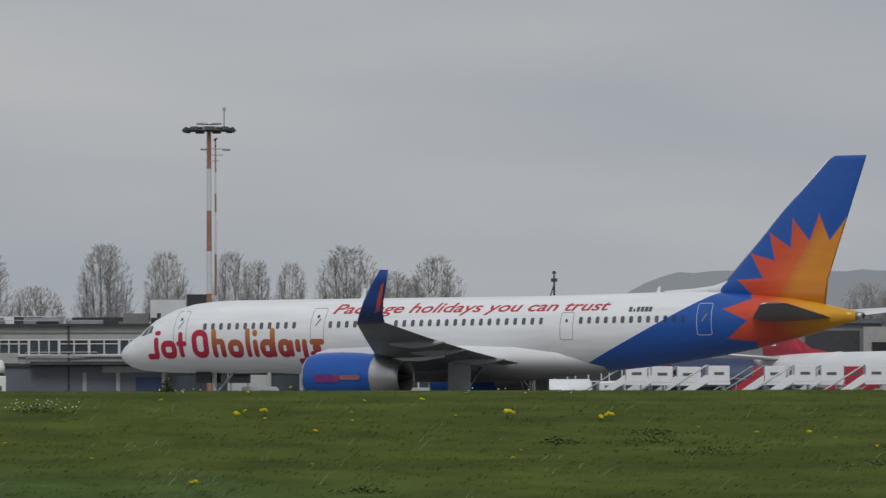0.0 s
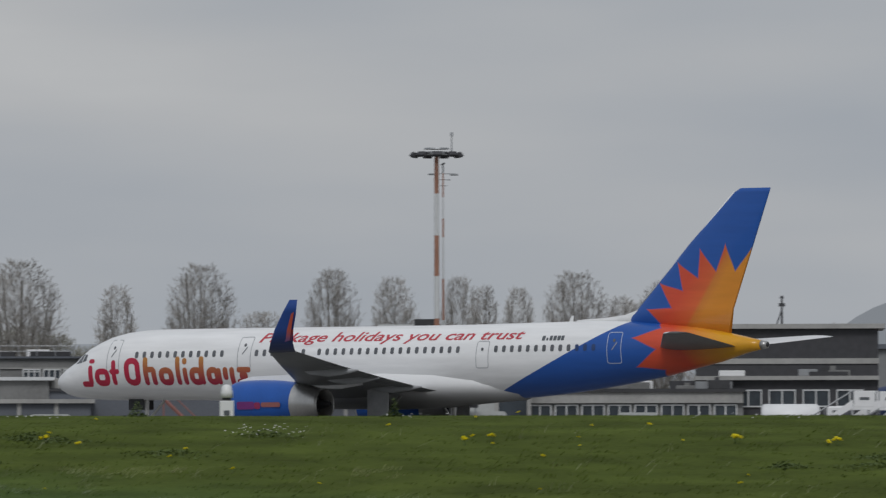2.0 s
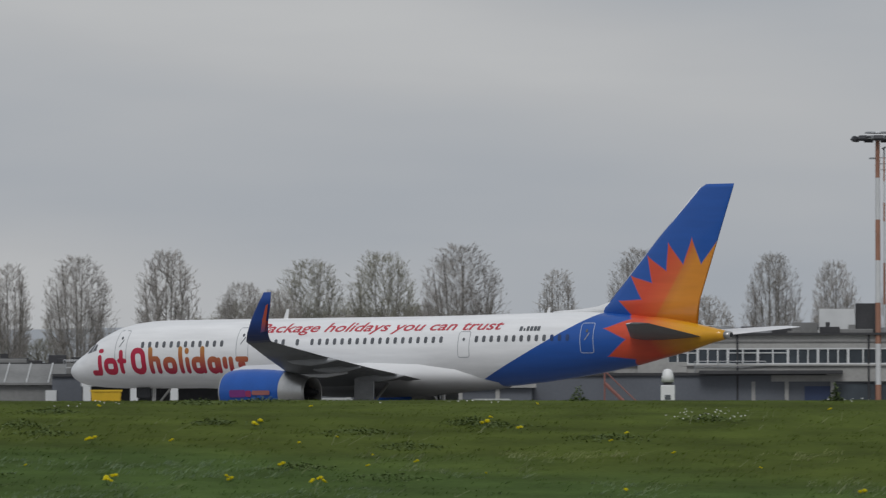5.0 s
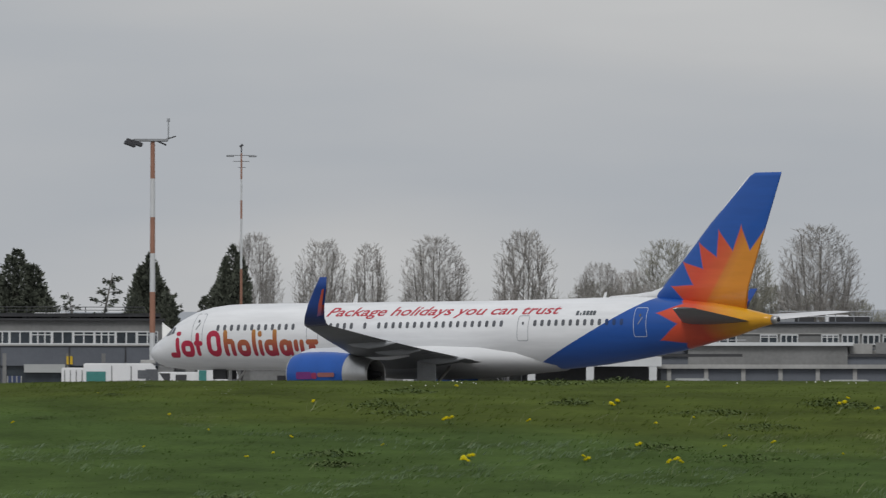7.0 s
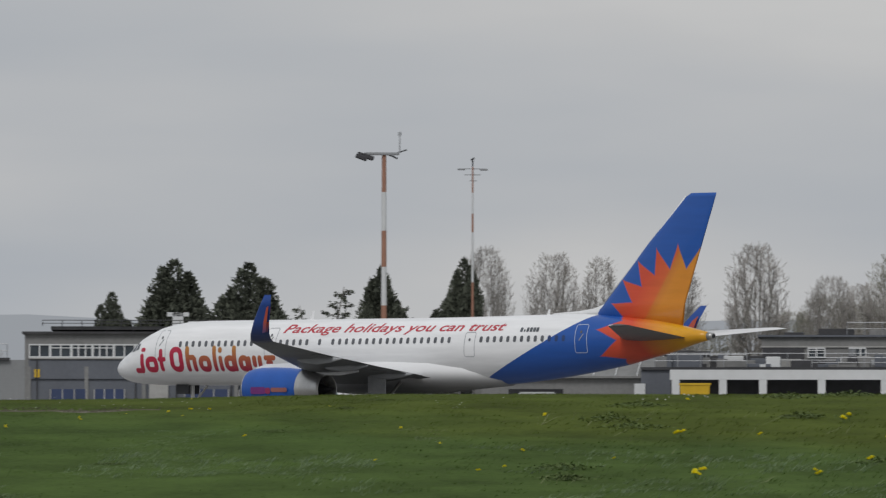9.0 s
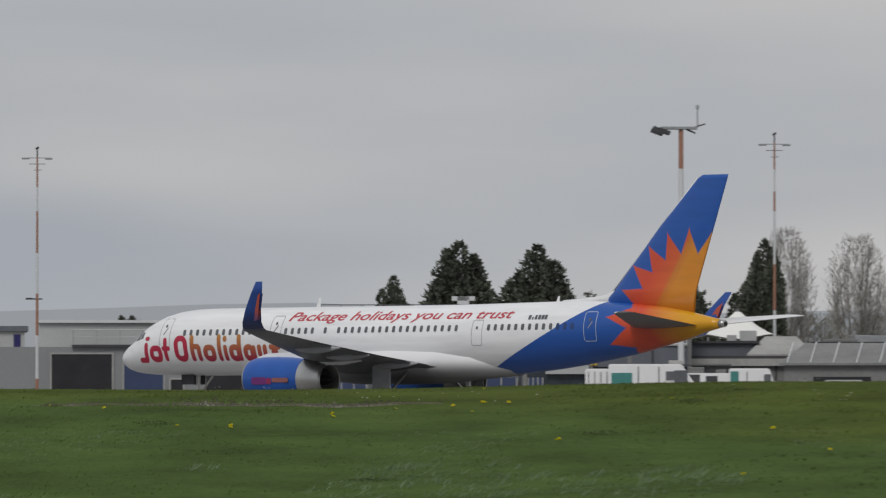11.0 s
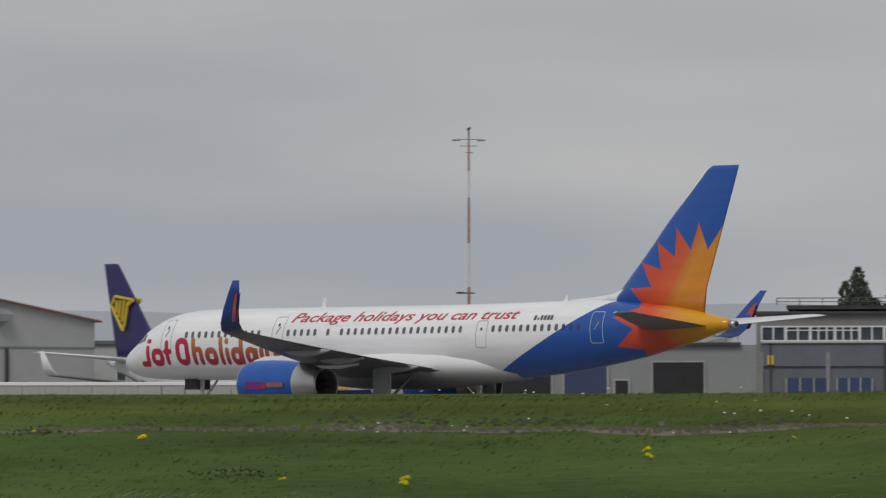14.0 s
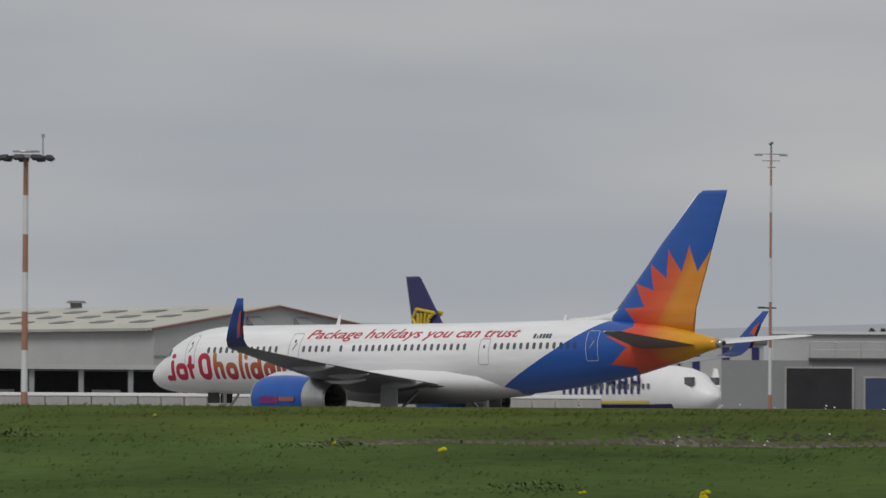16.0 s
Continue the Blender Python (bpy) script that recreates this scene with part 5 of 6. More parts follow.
def conifer(seed, height, width, label, sparse=False):
    """Dark evergreen: trunk and a ragged crown of many upswept sprays; the sparse kind is a leaning trunk with drooping boughs."""
    r = rng(seed)
    o = thing("conifer", label, "tree", group="conifers behind the offices")
    verts, faces = [], []

    def spray(c, u, s):
        w = u.cross(Vector((r.uniform(-1, 1), r.uniform(-1, 1), r.uniform(-1, 1)))).normalized() * s * 0.42
        u = u * s
        i = len(verts)
        verts.extend((c - u * 0.4, c + w, c + u * 1.1, c - w))
        faces.append((i, i + 1, i + 2, i + 3))

    if sparse:
        tip = Vector((-width * 0.32, 0, height))
        bt = tubes(((0, 0, 0), (0, 0, height * 0.6), 0.2, 0.12), ((0, 0, height * 0.6), tip, 0.12, 0.03), n=7)
        for k in range(26):
            q = 0.45 + 0.54 * k / 26
            b = Vector((0, 0, height * q)) if q < 0.6 else Vector((0, 0, height * 0.6)).lerp(tip, (q - 0.6) / 0.4)
            a, ln = k * 2.4, width * 0.62 * (1.15 - q) * r.uniform(0.7, 1.3) + 0.3
            e = b + Vector((math.cos(a) * ln, math.sin(a) * ln, r.uniform(-0.15, 0.5) * ln))
            tube(bt, b, e, 0.05, 0.02, 4, False)
            for i in range(26):
                c = b.lerp(e, r.uniform(0.25, 1.05))
                spray(c + Vector((r.gauss(0, 0.07), r.gauss(0, 0.07), r.gauss(-0.08, 0.1))), Vector((math.cos(a) + r.gauss(0, 0.5), math.sin(a) + r.gauss(0, 0.5), r.uniform(-0.7, 0.5))).normalized(), r.uniform(0.12, 0.26))
    else:
        bt = tubes(((0, 0, 0), (0, 0, height * 0.8), 0.35, 0.06), n=8)
        # leaders: upright lobes of unequal height round the stem
        lobes = [(0.0, 0.0, 1.0, 0.26), (width * 0.13, width * 0.1, 0.96, 0.2), (-width * 0.15, -width * 0.1, 0.93, 0.2)]
        for k in range(13):
            a, d = k * 2.4 + r.uniform(-0.4, 0.4), 0.5 * width * r.uniform(0.35, 0.80)
            lobes.append((d * math.cos(a), d * math.sin(a), (1.0 - 0.42 * (2 * d / width) ** 2) * r.uniform(0.86, 1.0), r.uniform(0.17, 0.25)))
        for lx, ly, lh, lr in lobes:
            tube(bt, (0, 0, height * 0.2), (lx, ly, height * lh * 0.8), 0.1, 0.03, 4, False)
            for k in range(1600):
                q = r.random()
                a = r.uniform(0, math.tau)
                prof = (0.55 + 0.45 * min(1, q / 0.35)) * (1 - max(0, (q - 0.55) / 0.45) ** 2.6)
                rad = width * lr * (0.12 + prof) * r.random() ** 0.4 * (1 + 0.25 * math.sin(3 * a + 11 * q + lx * 5))
                c = Vector((lx + rad * math.cos(a), ly + rad * math.sin(a), height * (0.12 + (lh - 0.12) * q)))
                spray(c, Vector((math.cos(a) * 0.8 + r.gauss(0, 0.3), math.sin(a) * 0.8 + r.gauss(0, 0.3), r.uniform(0.1, 1.3))).normalized(), r.uniform(0.14, 0.34))
    part("trunk", bt, M_BARK, o)
    me = bpy.data.meshes.new("crown")
    me.from_pydata([v[:] for v in verts], [], faces)
    me.materials.append(M_CON)
    c = new("crown", me)
    c.parent = o
    return o


def plant(kinds, rows, away, broad=1.0):
    """Sets kinds of trees by rows of bearing, height and width."""
    first = {}
    for k, (b, h, w, i) in enumerate(rows):
        ob, h0, w0 = kinds[i]
        w *= broad
        p = polar(b, away + (k * 37 % 23) - 11)
        m = pose(p.x, p.y, 0, 0, 0, k * 71 % 360) @ Matrix.Diagonal((w / w0, w / w0, h * 1.03 / h0, 1))
        if i in first:
            copy_thing(ob, m)
        else:
            first[i] = m
    for i, m in first.items():
        kinds[i][0].matrix_basis = m


BARE = [(bare_tree(1, 14, 5.2, "tall bare poplar with fine grey upright twigs", M_TWIG), 14, 5.2), (bare_tree(2, 14, 5.6, "broad bare tree with fine grey twigs", M_TWIG, 1.15), 14, 5.6),
        (bare_tree(3, 15, 6.4, "large bare tree coming into green bud", M_BUD, 1.2), 15, 6.4), (bare_tree(4, 9, 6.0, "low bare thicket of brown twigs", M_TWIG, 1.2), 9, 6.0), (bare_tree(5, 13, 3.2, "slender bare young tree", M_TWIG, 0.7), 13, 3.2)]
plant(BARE, [(13.94, 14.9, 4.6, 0), (14.37, 14.6, 4.2, 1), (14.83, 14.4, 3.4, 0), (15.0, 14.0, 2.8, 4), (15.24, 13.6, 3.0, 0), (15.64, 14.7, 5.4, 1), (15.97, 13.0, 3.2, 4), (16.25, 14.0, 4.8, 1), (16.05, 12.6, 4.0, 3), 
             (12.43, 13.9, 3.3, 4), (13.02, 15.4, 5.6, 1), (13.45, 11.8, 5.6, 3), (10.23, 12.8, 5.0, 3), (10.70, 15.0, 6.0, 2), (11.2, 15.4, 6.4, 2), (11.76, 15.8, 6.6, 1), (10.46, 12.4, 5.0, 3), (10.92, 10.2, 6.2, 3),
             (8.29, 15.0, 4.8, 1), (8.61, 14.5, 3.2, 4), (9.08, 14.9, 5.6, 1), (9.70, 15.7, 5.6, 0), (7.81, 15.2, 4.6, 1), (16.68, 10.2, 6.2, 3), (16.95, 9.6, 6.4, 3), (17.2, 9.4, 6.2, 3), (19.27, 12.0, 5.0, 3), (19.5, 11.8, 4.8, 3), (17.5, 10.4, 4.4, 3), (4.32, 7.4, 3.0, 3)], 692, 1.08)
CONES = [(conifer(7, 12.8, 5.0, "dense dark evergreen with a ragged crown"), 12.8, 5.0), (conifer(8, 12.8, 6.4, "broad dark evergreen with several tops"), 12.8, 6.4), (conifer(9, 10.6, 3.2, "thin sparse spruce with drooping boughs", True), 10.6, 3.2)]
BUSHES = [(bare_tree(15, 8.6, 5.0, "dark distant thicket behind the workshops", M_BUD, 1.2), 8.6, 5.0)]
for b in (3.36, 3.43, 4.05, 1.35, 1.62, 1.95):
    p = polar(b, 905)
    copy_thing(CONES[0][0] if b in (3.36, 3.43) else BUSHES[0][0], pose(p.x, p.y, 0, 0, 0, b * 300) @ Matrix.Diagonal((0.75, 0.75, 0.92, 1)))
plant(CONES, [(7.66, 12.9, 3.4, 0), (7.55, 10.2, 3.9, 1), (6.74, 10.9, 3.0, 2), (7.085, 12.7, 4.1, 0), (7.2, 9.4, 3.0, 1), (6.98, 9.3, 2.6, 1), (5.2, 10.6, 3.5, 1), (5.635, 12.9, 5.0, 0), (6.15, 13.0, 6.0, 1), (7.24, 9.9, 2.4, 2), (6.58, 9.4, 2.2, 2), (6.37, 9.2, 3.6, 1), (5.86, 9.2, 3.2, 0), (5.42, 8.8, 3.0, 1)], 652, 1.12)
plant(BUSHES, [(8.0, 8.6, 5.5, 0), (8.45, 8.8, 6.0, 0), (8.85, 8.4, 6.0, 0), (9.4, 8.8, 6.0, 0), (9.95, 10.2, 6.0, 0), (10.2, 11.4, 6.0, 0), (10.45, 11.0, 6.0, 0), (10.72, 10.6, 6.0, 0), (10.95, 11.2, 6.0, 0), (11.22, 10.8, 6.0, 0), (11.48, 11.2, 6.0, 0), (11.76, 10.8, 6.0, 0), (12.02, 10.0, 5.5, 0), (12.25, 9.2, 5.0, 0), (7.0, 8.2, 5.0, 0), (12.7, 8.8, 5.5, 0)], 706)


def ridge(name, label, b0, b1, away, low, high, seed, colour):
    """A far wooded ridge; its haze is put into one even, glowing colour."""
    bm = bmesh.new()
    n = 90
    prev = None
    for k in range(n + 1):
        b = b0 + (b1 - b0) * k / n
        q = low + (high - low) * (0.5 + 0.5 * noise.noise((b * 0.35 + seed, seed, 0))) + 1.2 * noise.noise((b * 6, seed, 3))
        fall = min(1, k / 22, (n - k) / 22)
        p0, p1 = polar(b, away, -30), polar(b, away, -30 + (q + 30) * (fall * fall * (3 - 2 * fall)))
        p2 = polar(b, away + 300, -30)
        v = [bm.verts.new(p) for p in (p0, p1, p2)]
        if prev:
            bm.faces.new((prev[0], v[0], v[1], prev[1])), bm.faces.new((prev[1], v[1], v[2], prev[2]))
        prev = v
    # haze painted as emission only: black base, no light taken
    m = glow(name + "_haze_glow", colour, 1.0)
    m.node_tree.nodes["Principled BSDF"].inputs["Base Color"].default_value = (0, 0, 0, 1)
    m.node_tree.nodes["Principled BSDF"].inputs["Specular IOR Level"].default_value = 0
    tagged(part(name, bm, m, None, smooth=True), label, "hills", kind="structure")


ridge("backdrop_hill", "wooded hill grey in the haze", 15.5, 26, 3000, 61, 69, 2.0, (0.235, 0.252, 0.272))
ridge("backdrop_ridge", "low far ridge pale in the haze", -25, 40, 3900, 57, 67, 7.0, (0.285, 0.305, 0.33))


# ---- other aircraft, vehicles and equipment on the apron ----
def twin_jet(label, fin_m, belly_m, mark):
    """A parked short-haul twin jet, nose at x = 0, tail at x = 39."""
    o = thing("parked_airliner", label, "airliner", group="parked airliners")
    st = [(0, 0.1, 3.0, 3.2), (0.5, 0.75, 2.4, 3.75), (1.5, 1.25, 1.95, 4.3), (2.4, 1.5, 1.75, 4.95), (3.6, 1.72, 1.6, 5.25), (5, 1.85, 1.5, 5.4), (7, 1.88, 1.45, 5.45), (25, 1.88, 1.45, 5.45), (29, 1.75, 1.8, 5.45), (33, 1.3, 2.8, 5.4), (36.5, 0.7, 3.9, 5.25), (38.4, 0.25, 4.6, 5.05)]
    def ring(x, w, lo, hi):
        return [(x, w * math.cos(a), (lo + hi) / 2 + (hi - lo) / 2 * math.sin(a)) for a in [math.tau * k / 28 for k in range(28)]]
    bm = bmesh.new()
    loft(bm, [ring(*s) for s in st])
    for f in bm.faces:
        c = f.calc_center_median()
        f.material_index = 1 if (c.z < 2.55 + max(0, (c.x - 27) * 0.16) and c.x > 3) else 0
    f = part("fuselage", bm, M_WHITE, o, smooth=True)
    f.data.materials.append(belly_m)
    bm = bmesh.new()
    loft(bm, [[(a, c, z) for a, _, c in foil(x0, x1 - x0, 0, 0, 0.09)] for z, x0, x1 in ((5.0, 30.2, 37.6), (5.9, 31.7, 37.8), (6.6, 32.6, 38.0), (12.2, 37.3, 39.3), (12.4, 37.6, 39.35))])
    part("fin", bm, fin_m, o, smooth=True)
    bm = bmesh.new()
    loft(bm, [[(27.2, -0.03, 5.4), (27.2, 0.03, 5.4), (27.4, 0, 5.46)], [(30, -0.1, 5.4), (30, 0.1, 5.4), (30.2, 0, 5.8)], [(32.6, -0.18, 5.4), (32.6, 0.18, 5.4), (32.8, 0, 6.75)]])
    part("dorsal_fillet", bm, fin_m, o)
    for s in (-1, 1):
        bm = bmesh.new()
        loft(bm, [foil(x, c, s * y, z, 0.11) for y, x, c, z in ((0.5, 12.3, 7.2, 2.0), (1.9, 13.2, 6.4, 2.1), (5.8, 15.8, 4.0, 2.5), (16.6, 21.6, 1.6, 3.7))])
        part("wing", bm, M_WING, o, smooth=True)
        bm = bmesh.new()
        loft(bm, [[(a, s * (y + (b_ - z)), z) for a, _, b_ in foil(x, c, 0, z, 0.09)] for y, x, c, z in ((16.6, 21.6, 1.6, 3.7), (16.9, 22.0, 1.2, 4.2), (17.2, 22.7, 0.5, 5.5))])
        part("winglet", bm, M_WHITE if mark else M_REDP, o, smooth=True)
        bm = bmesh.new()
        loft(bm, [foil(x, c, s * y, z, 0.09) for y, x, c, z in ((0.4, 33.5, 3.8, 5.0), (7.0, 37.3, 1.5, 5.6))])
        part("tailplane", bm, M_WHITE, o, smooth=True)
        bm = bmesh.new()
        loft(bm, [[(x, s * 4.8 + q * math.cos(a), 1.45 + q * math.sin(a)) for a in [math.tau * k / 20 for k in range(20)]] for x, q in ((10.6, 0.85), (10.8, 0.98), (12.2, 1.03), (13.6, 0.85), (14.6, 0.6))])
        part("engine", bm, M_WHITE, o, smooth=True)
        part("main_gear", tubes(((19, s * 2.8, 2.0), (19, s * 2.8, 0.5), 0.14, 0.14), ((19, s * 2.8 - 0.35, 0.55), (19, s * 2.8 + 0.35, 0.55), 0.55, 0.55), n=14), M_RUBBER, o)
        for k in range(40):
            if k in (15, 16, 30):
                continue
            x = 6 + 0.62 * k
            part("cabin_window", boxed((x - 0.13, s * 1.9 - 0.02, 3.72, x + 0.13, s * 1.9 + 0.02, 4.1)), M_GLASS, o)
        part("cheat_line", boxed((6, s * 1.86 - 0.03, 2.68, 27, s * 1.86 + 0.03, 2.84)), M_GOLD if mark else M_REDP, o)
        part("flight_deck_window", boxed((1.55, s * 1.12 - 0.12, 4.0, 2.4, s * 1.12 + 0.2, 4.55)), M_GLASS, o)
    part("nose_gear", tubes(((4, 0, 2), (4, 0, 0.4), 0.1, 0.1), ((4, -0.3, 0.38), (4, 0.3, 0.38), 0.38, 0.38), n=12), M_RUBBER, o)
    part("exhaust_cone", tubes(((38.35, 0, 4.82), (38.9, 0, 4.9), 0.25, 0.16), n=12), M_ALU, o)
    return o


def apron_things():
    # navy-tailed jet by the hangar
    j = twin_jet("parked white jet with navy belly and gold-marked navy fin", M_NAVY, M_NAVY, True)
    tail, nose = polar(0.635, 706), polar(2.50, 676)
    d = tail - nose
    j.matrix_basis = pose(nose.x, nose.y, 0, 0, 0, math.degrees(math.atan2(d.y, d.x)))
    # its fin mark: a plain gold harp-like shape of bars
    for y in (-0.36, 0.36):
        for a, b in (((35.1, 9.6), (37.4, 9.9)), ((37.4, 9.9), (37.9, 9.2)), ((37.9, 9.2), (36.4, 7.3)), ((35.1, 9.6), (35.9, 9.1)), ((35.7, 9.5), (36.2, 7.7)), ((36.2, 9.6), (36.5, 8.0)), ((36.7, 9.6), (36.9, 8.3)), ((37.2, 9.6), (37.2, 8.7)), ((36.4, 7.3), (36.2, 7.7))):
            part("fin_mark", tubes(((a[0], y, a[1]), (b[0], y, b[1]), 0.13, 0.13), n=6), M_GOLD, j)
    # its name as plain slanted bars
    x = 7.0
    for w in (1.35, 1.25, 1.3, 1.35, 1.3, 0.5, 1.3):
        for side in (-1, 1):
            y0, y1 = side * 1.885 - 0.03, side * 1.885 + 0.03
            part("name_bar", boxed((x, y0, 3.35, x + 0.34, y1, 4.75), (x + w * 0.62, y0, 3.35, x + w * 0.62 + 0.3, y1, 4.7), (x, y0, 4.05, x + w * 0.7, y1, 4.3)) if w > 1 else boxed((x, y0, 3.35, x + 0.36, y1, 4.75)), M_NAVY, j)
        x += w + 0.22
    # red-tailed jet
    k = twin_jet("parked white jet with a red fin and red winglets", M_REDP, M_WHITE, False)
    tail = polar(18.50, 640)
    k.matrix_basis = pose(tail.x, tail.y, 0, 0, 0, 0) @ pose(0, 0, 0, 0, 0, 101.5) @ Matrix.Translation((-38.6, 0, 0))
    for z, w in ((11.2, 0.7), (10.5, 0.65), (9.8, 0.55), (9.1, 0.7), (8.3, 0.3), (7.9, 0.65), (7.2, 0.7), (6.4, 0.85)):
        xx = 37.9 - (11.6 - z) * 0.50
        for y in (-0.3, 0.3):
            part("fin_mark", boxed((xx - 0.1, y - 0.03, z - w / 2 + 0.05, xx + 0.55, y + 0.03, z + w / 2 - 0.1), bevel=0.02), M_WHITE, k)
    # a blue jet's flank beyond it
    at, turn = site(18.05, 665)
    o = thing("blue_airliner_body", "dark blue airliner fuselage with white wing edge", "airliner", at, turn)
    bm = bmesh.new()
    loft(bm, [[(x, w * math.cos(a), 3.6 + w * math.sin(a)) for a in [math.tau * q / 24 for q in range(24)]] for x, w in ((-6, 0.2), (-4.5, 1.2), (-2, 1.8), (6, 1.9), (10, 1.5), (14, 0.4))])
    part("fuselage", bm, M_BLUEDOOR, o, smooth=True)
    part("wing", (lambda b: (loft(b, [foil(-2, 5, -1.5, 3.2, 0.1), foil(-7.5, 1.6, -12, 4.4, 0.1)]), b)[1])(bmesh.new()), M_WHITE, o, smooth=True)
    for x, y in ((-3.0, 0.0), (4.5, -1.4), (4.5, 1.4)):
        g = part("gear_leg", tubes(((x, y, 0.45), (x, y, 2.6), 0.1, 0.12), n=8), M_GALV, o)
        part("wheel", tubes(((x, y - 0.18, 0.45), (x, y + 0.18, 0.45), 0.45, 0.45), n=16), M_RUBBER, g)

    # mobile airstairs
    def airstairs(m):
        a = thing("airstairs", "white mobile passenger stairs with railings" if m is M_WHITE else "red mobile passenger stairs with railings", "airstairs", group="airstairs on the apron")
        part("chassis", boxed((-2.6, -0.9, 0.35, 2.0, 0.9, 0.75), bevel=0.04), M_WHITE, a)
        for x in (-2.0, 1.4):
            for y in (-0.95, 0.75):
                part("wheel", tubes(((x, y, 0.38), (x, y + 0.2, 0.38), 0.38, 0.38), n=14), M_RUBBER, a)
        for y in (-0.85, 0.8):
            bm = bmesh.new()
            loft(bm, [[(-2.6, y, 0.7), (-2.2, y, 0.7), (1.3, y, 2.75), (1.3, y, 3.35)], [(-2.6, y + 0.06, 0.7), (-2.2, y + 0.06, 0.7), (1.3, y + 0.06, 2.75), (1.3, y + 0.06, 3.35)]])
            part("side_panel", bm, m, a)
            part("handrail", tubes(((-2.7, y, 1.5), (1.3, y, 4.0), 0.05, 0.05), ((-2.7, y, 0.7), (-2.7, y, 1.5), 0.05, 0.05), ((-0.7, y, 1.8), (-0.7, y, 2.75), 0.04, 0.04), ((1.3, y, 3.3), (1.3, y, 4.0), 0.05, 0.05), n=5), M_GALV, a)
        for q in range(9):
            part("step", boxed((-2.3 + q * 0.4, -0.8, 0.85 + q * 0.235, -1.95 + q * 0.4, 0.8, 0.9 + q * 0.235)), M_GALV, a)
        part("platform", boxed((1.3, -0.95, 2.6, 2.9, 0.95, 2.8)), m, a)
        part("platform_panel", boxed((1.35, -0.97, 2.8, 2.85, -0.9, 3.95), bevel=0.02), m, a)
        part("platform_panel", boxed((1.35, 0.9, 2.8, 2.85, 0.97, 3.95), bevel=0.02), m, a)
        part("panel_mark", boxed((1.75, -0.99, 3.3, 2.45, -0.972, 3.5)), M_GREYTEXT, a)
        for y in (-0.8, 0.8):
            part("leg", tubes(((2.4, y, 0), (2.4, y, 2.6), 0.07, 0.07), n=6), M_GALV, a)
        return a
    w, r = airstairs(M_WHITE), airstairs(M_REDP)
    first = {}
    for n, (b, m, turn) in enumerate(((17.45, w, 0), (17.62, w, 8), (17.82, w, -6), (18.02, w, 4), (18.42, w, 0), (18.34, r, 0), (18.62, w, 5), (18.82, w, -4), (18.98, r, 0), (19.12, w, 3), (19.26, r, 0), (19.36, w, 0), (19.5, r, 3), (19.62, w, 0))):
        p = polar(b, 584 + (n % 3) * 3.5)
        mt = pose(p.x, p.y, 0, 0, 0, -b + turn)
        if m in first:
            copy_thing(m, mt)
        else:
            m.matrix_basis, first[m] = mt, 1
    # fuel bowser
    at, turn = site(17.15, 588)
    o = thing("fuel_tanker", "white fuel tanker lorry with a rounded tank", "lorry", at, turn)
    bm = bmesh.new()
    loft(bm, [[(x, 1.2 * q * math.cos(a), 2.1 + 1.0 * q * math.sin(a)) for a in [math.tau * k / 20 for k in range(20)]] for x, q in ((-2.2, 0.7), (-2.0, 0.97), (1.8, 0.97), (2.0, 0.7))])
    part("tank", bm, M_WHITE, o, smooth=True)
    part("chassis", boxed((-2.3, -1.1, 0.6, 4.4, 1.1, 1.0)), M_STEEL, o)
    part("cab", boxed((2.5, -1.15, 0.9, 4.4, 1.15, 2.9), bevel=0.12), M_WHITE, o)
    part("windscreen", boxed((2.9, -1.17, 1.9, 4.2, -1.12, 2.6)), M_GLASS, o)
    for x in (-1.6, -0.5, 3.4):
        part("wheel", tubes(((x, -1.2, 0.5), (x, -0.9, 0.5), 0.5, 0.5), n=16), M_RUBBER, o)

    # vans and trucks
    def van(b, away, length, tall, m, label, box_body=False):
        at, turn = site(b, away)
        v = thing("service_van", label, "van", at, turn, "service vehicles")
        L = length / 2
        bm = bmesh.new()
        prof = [(-L, 0.45), (-L, tall), (L * (0.62 if not box_body else 0.55), tall), (L * 0.82, tall * 0.62), (L, tall * 0.5), (L, 0.45)]
        loft(bm, [[(x, y, z) for x, z in prof] for y in (-0.95, 0.95)])
        bmesh.ops.bevel(bm, geom=list(bm.edges), offset=0.07, segments=2, affect="EDGES")
        part("body", bm, m, v)
        part("window", boxed((L * 0.4, -0.99, tall * 0.6, L * 0.68, -0.93, tall * 0.88)), M_GLASS, v)
        part("window", boxed((L * 0.84, -0.8, tall * 0.55, L * 0.86, 0.8, tall * 0.65)), M_GLASS, v)
        for x in (-L * 0.62, L * 0.62):
            part("wheel", tubes(((x, -1.0, 0.36), (x, -0.75, 0.36), 0.36, 0.36), n=16), M_RUBBER, v)
        return v
    v = van(6.93, 592, 6.4, 3.6, M_WHITE, "white box van parked before the offices", True)
    part("side_panel", boxed((-3.0, -1.0, 1.6, -1.6, -0.96, 3.0)), mat("teal_panel", (0.05, 0.22, 0.20), 0.5), v)
    part("door_seam", boxed((-1.2, -0.99, 0.8, -1.14, -0.955, 3.4), (0.2, -0.99, 0.8, 0.26, -0.955, 3.4)), M_STEEL, v)
    part("roof_unit", boxed((0.9, -0.6, 3.58, 2.0, 0.6, 3.85), bevel=0.05), M_CONC, v)
    part("side_window", boxed((0.7, -1.0, 2.5, 1.5, -0.96, 3.1)), M_GLASS, v)
    v = van(7.33, 594, 5.0, 3.0, M_WHITE, "white service truck with a grey deck", True)
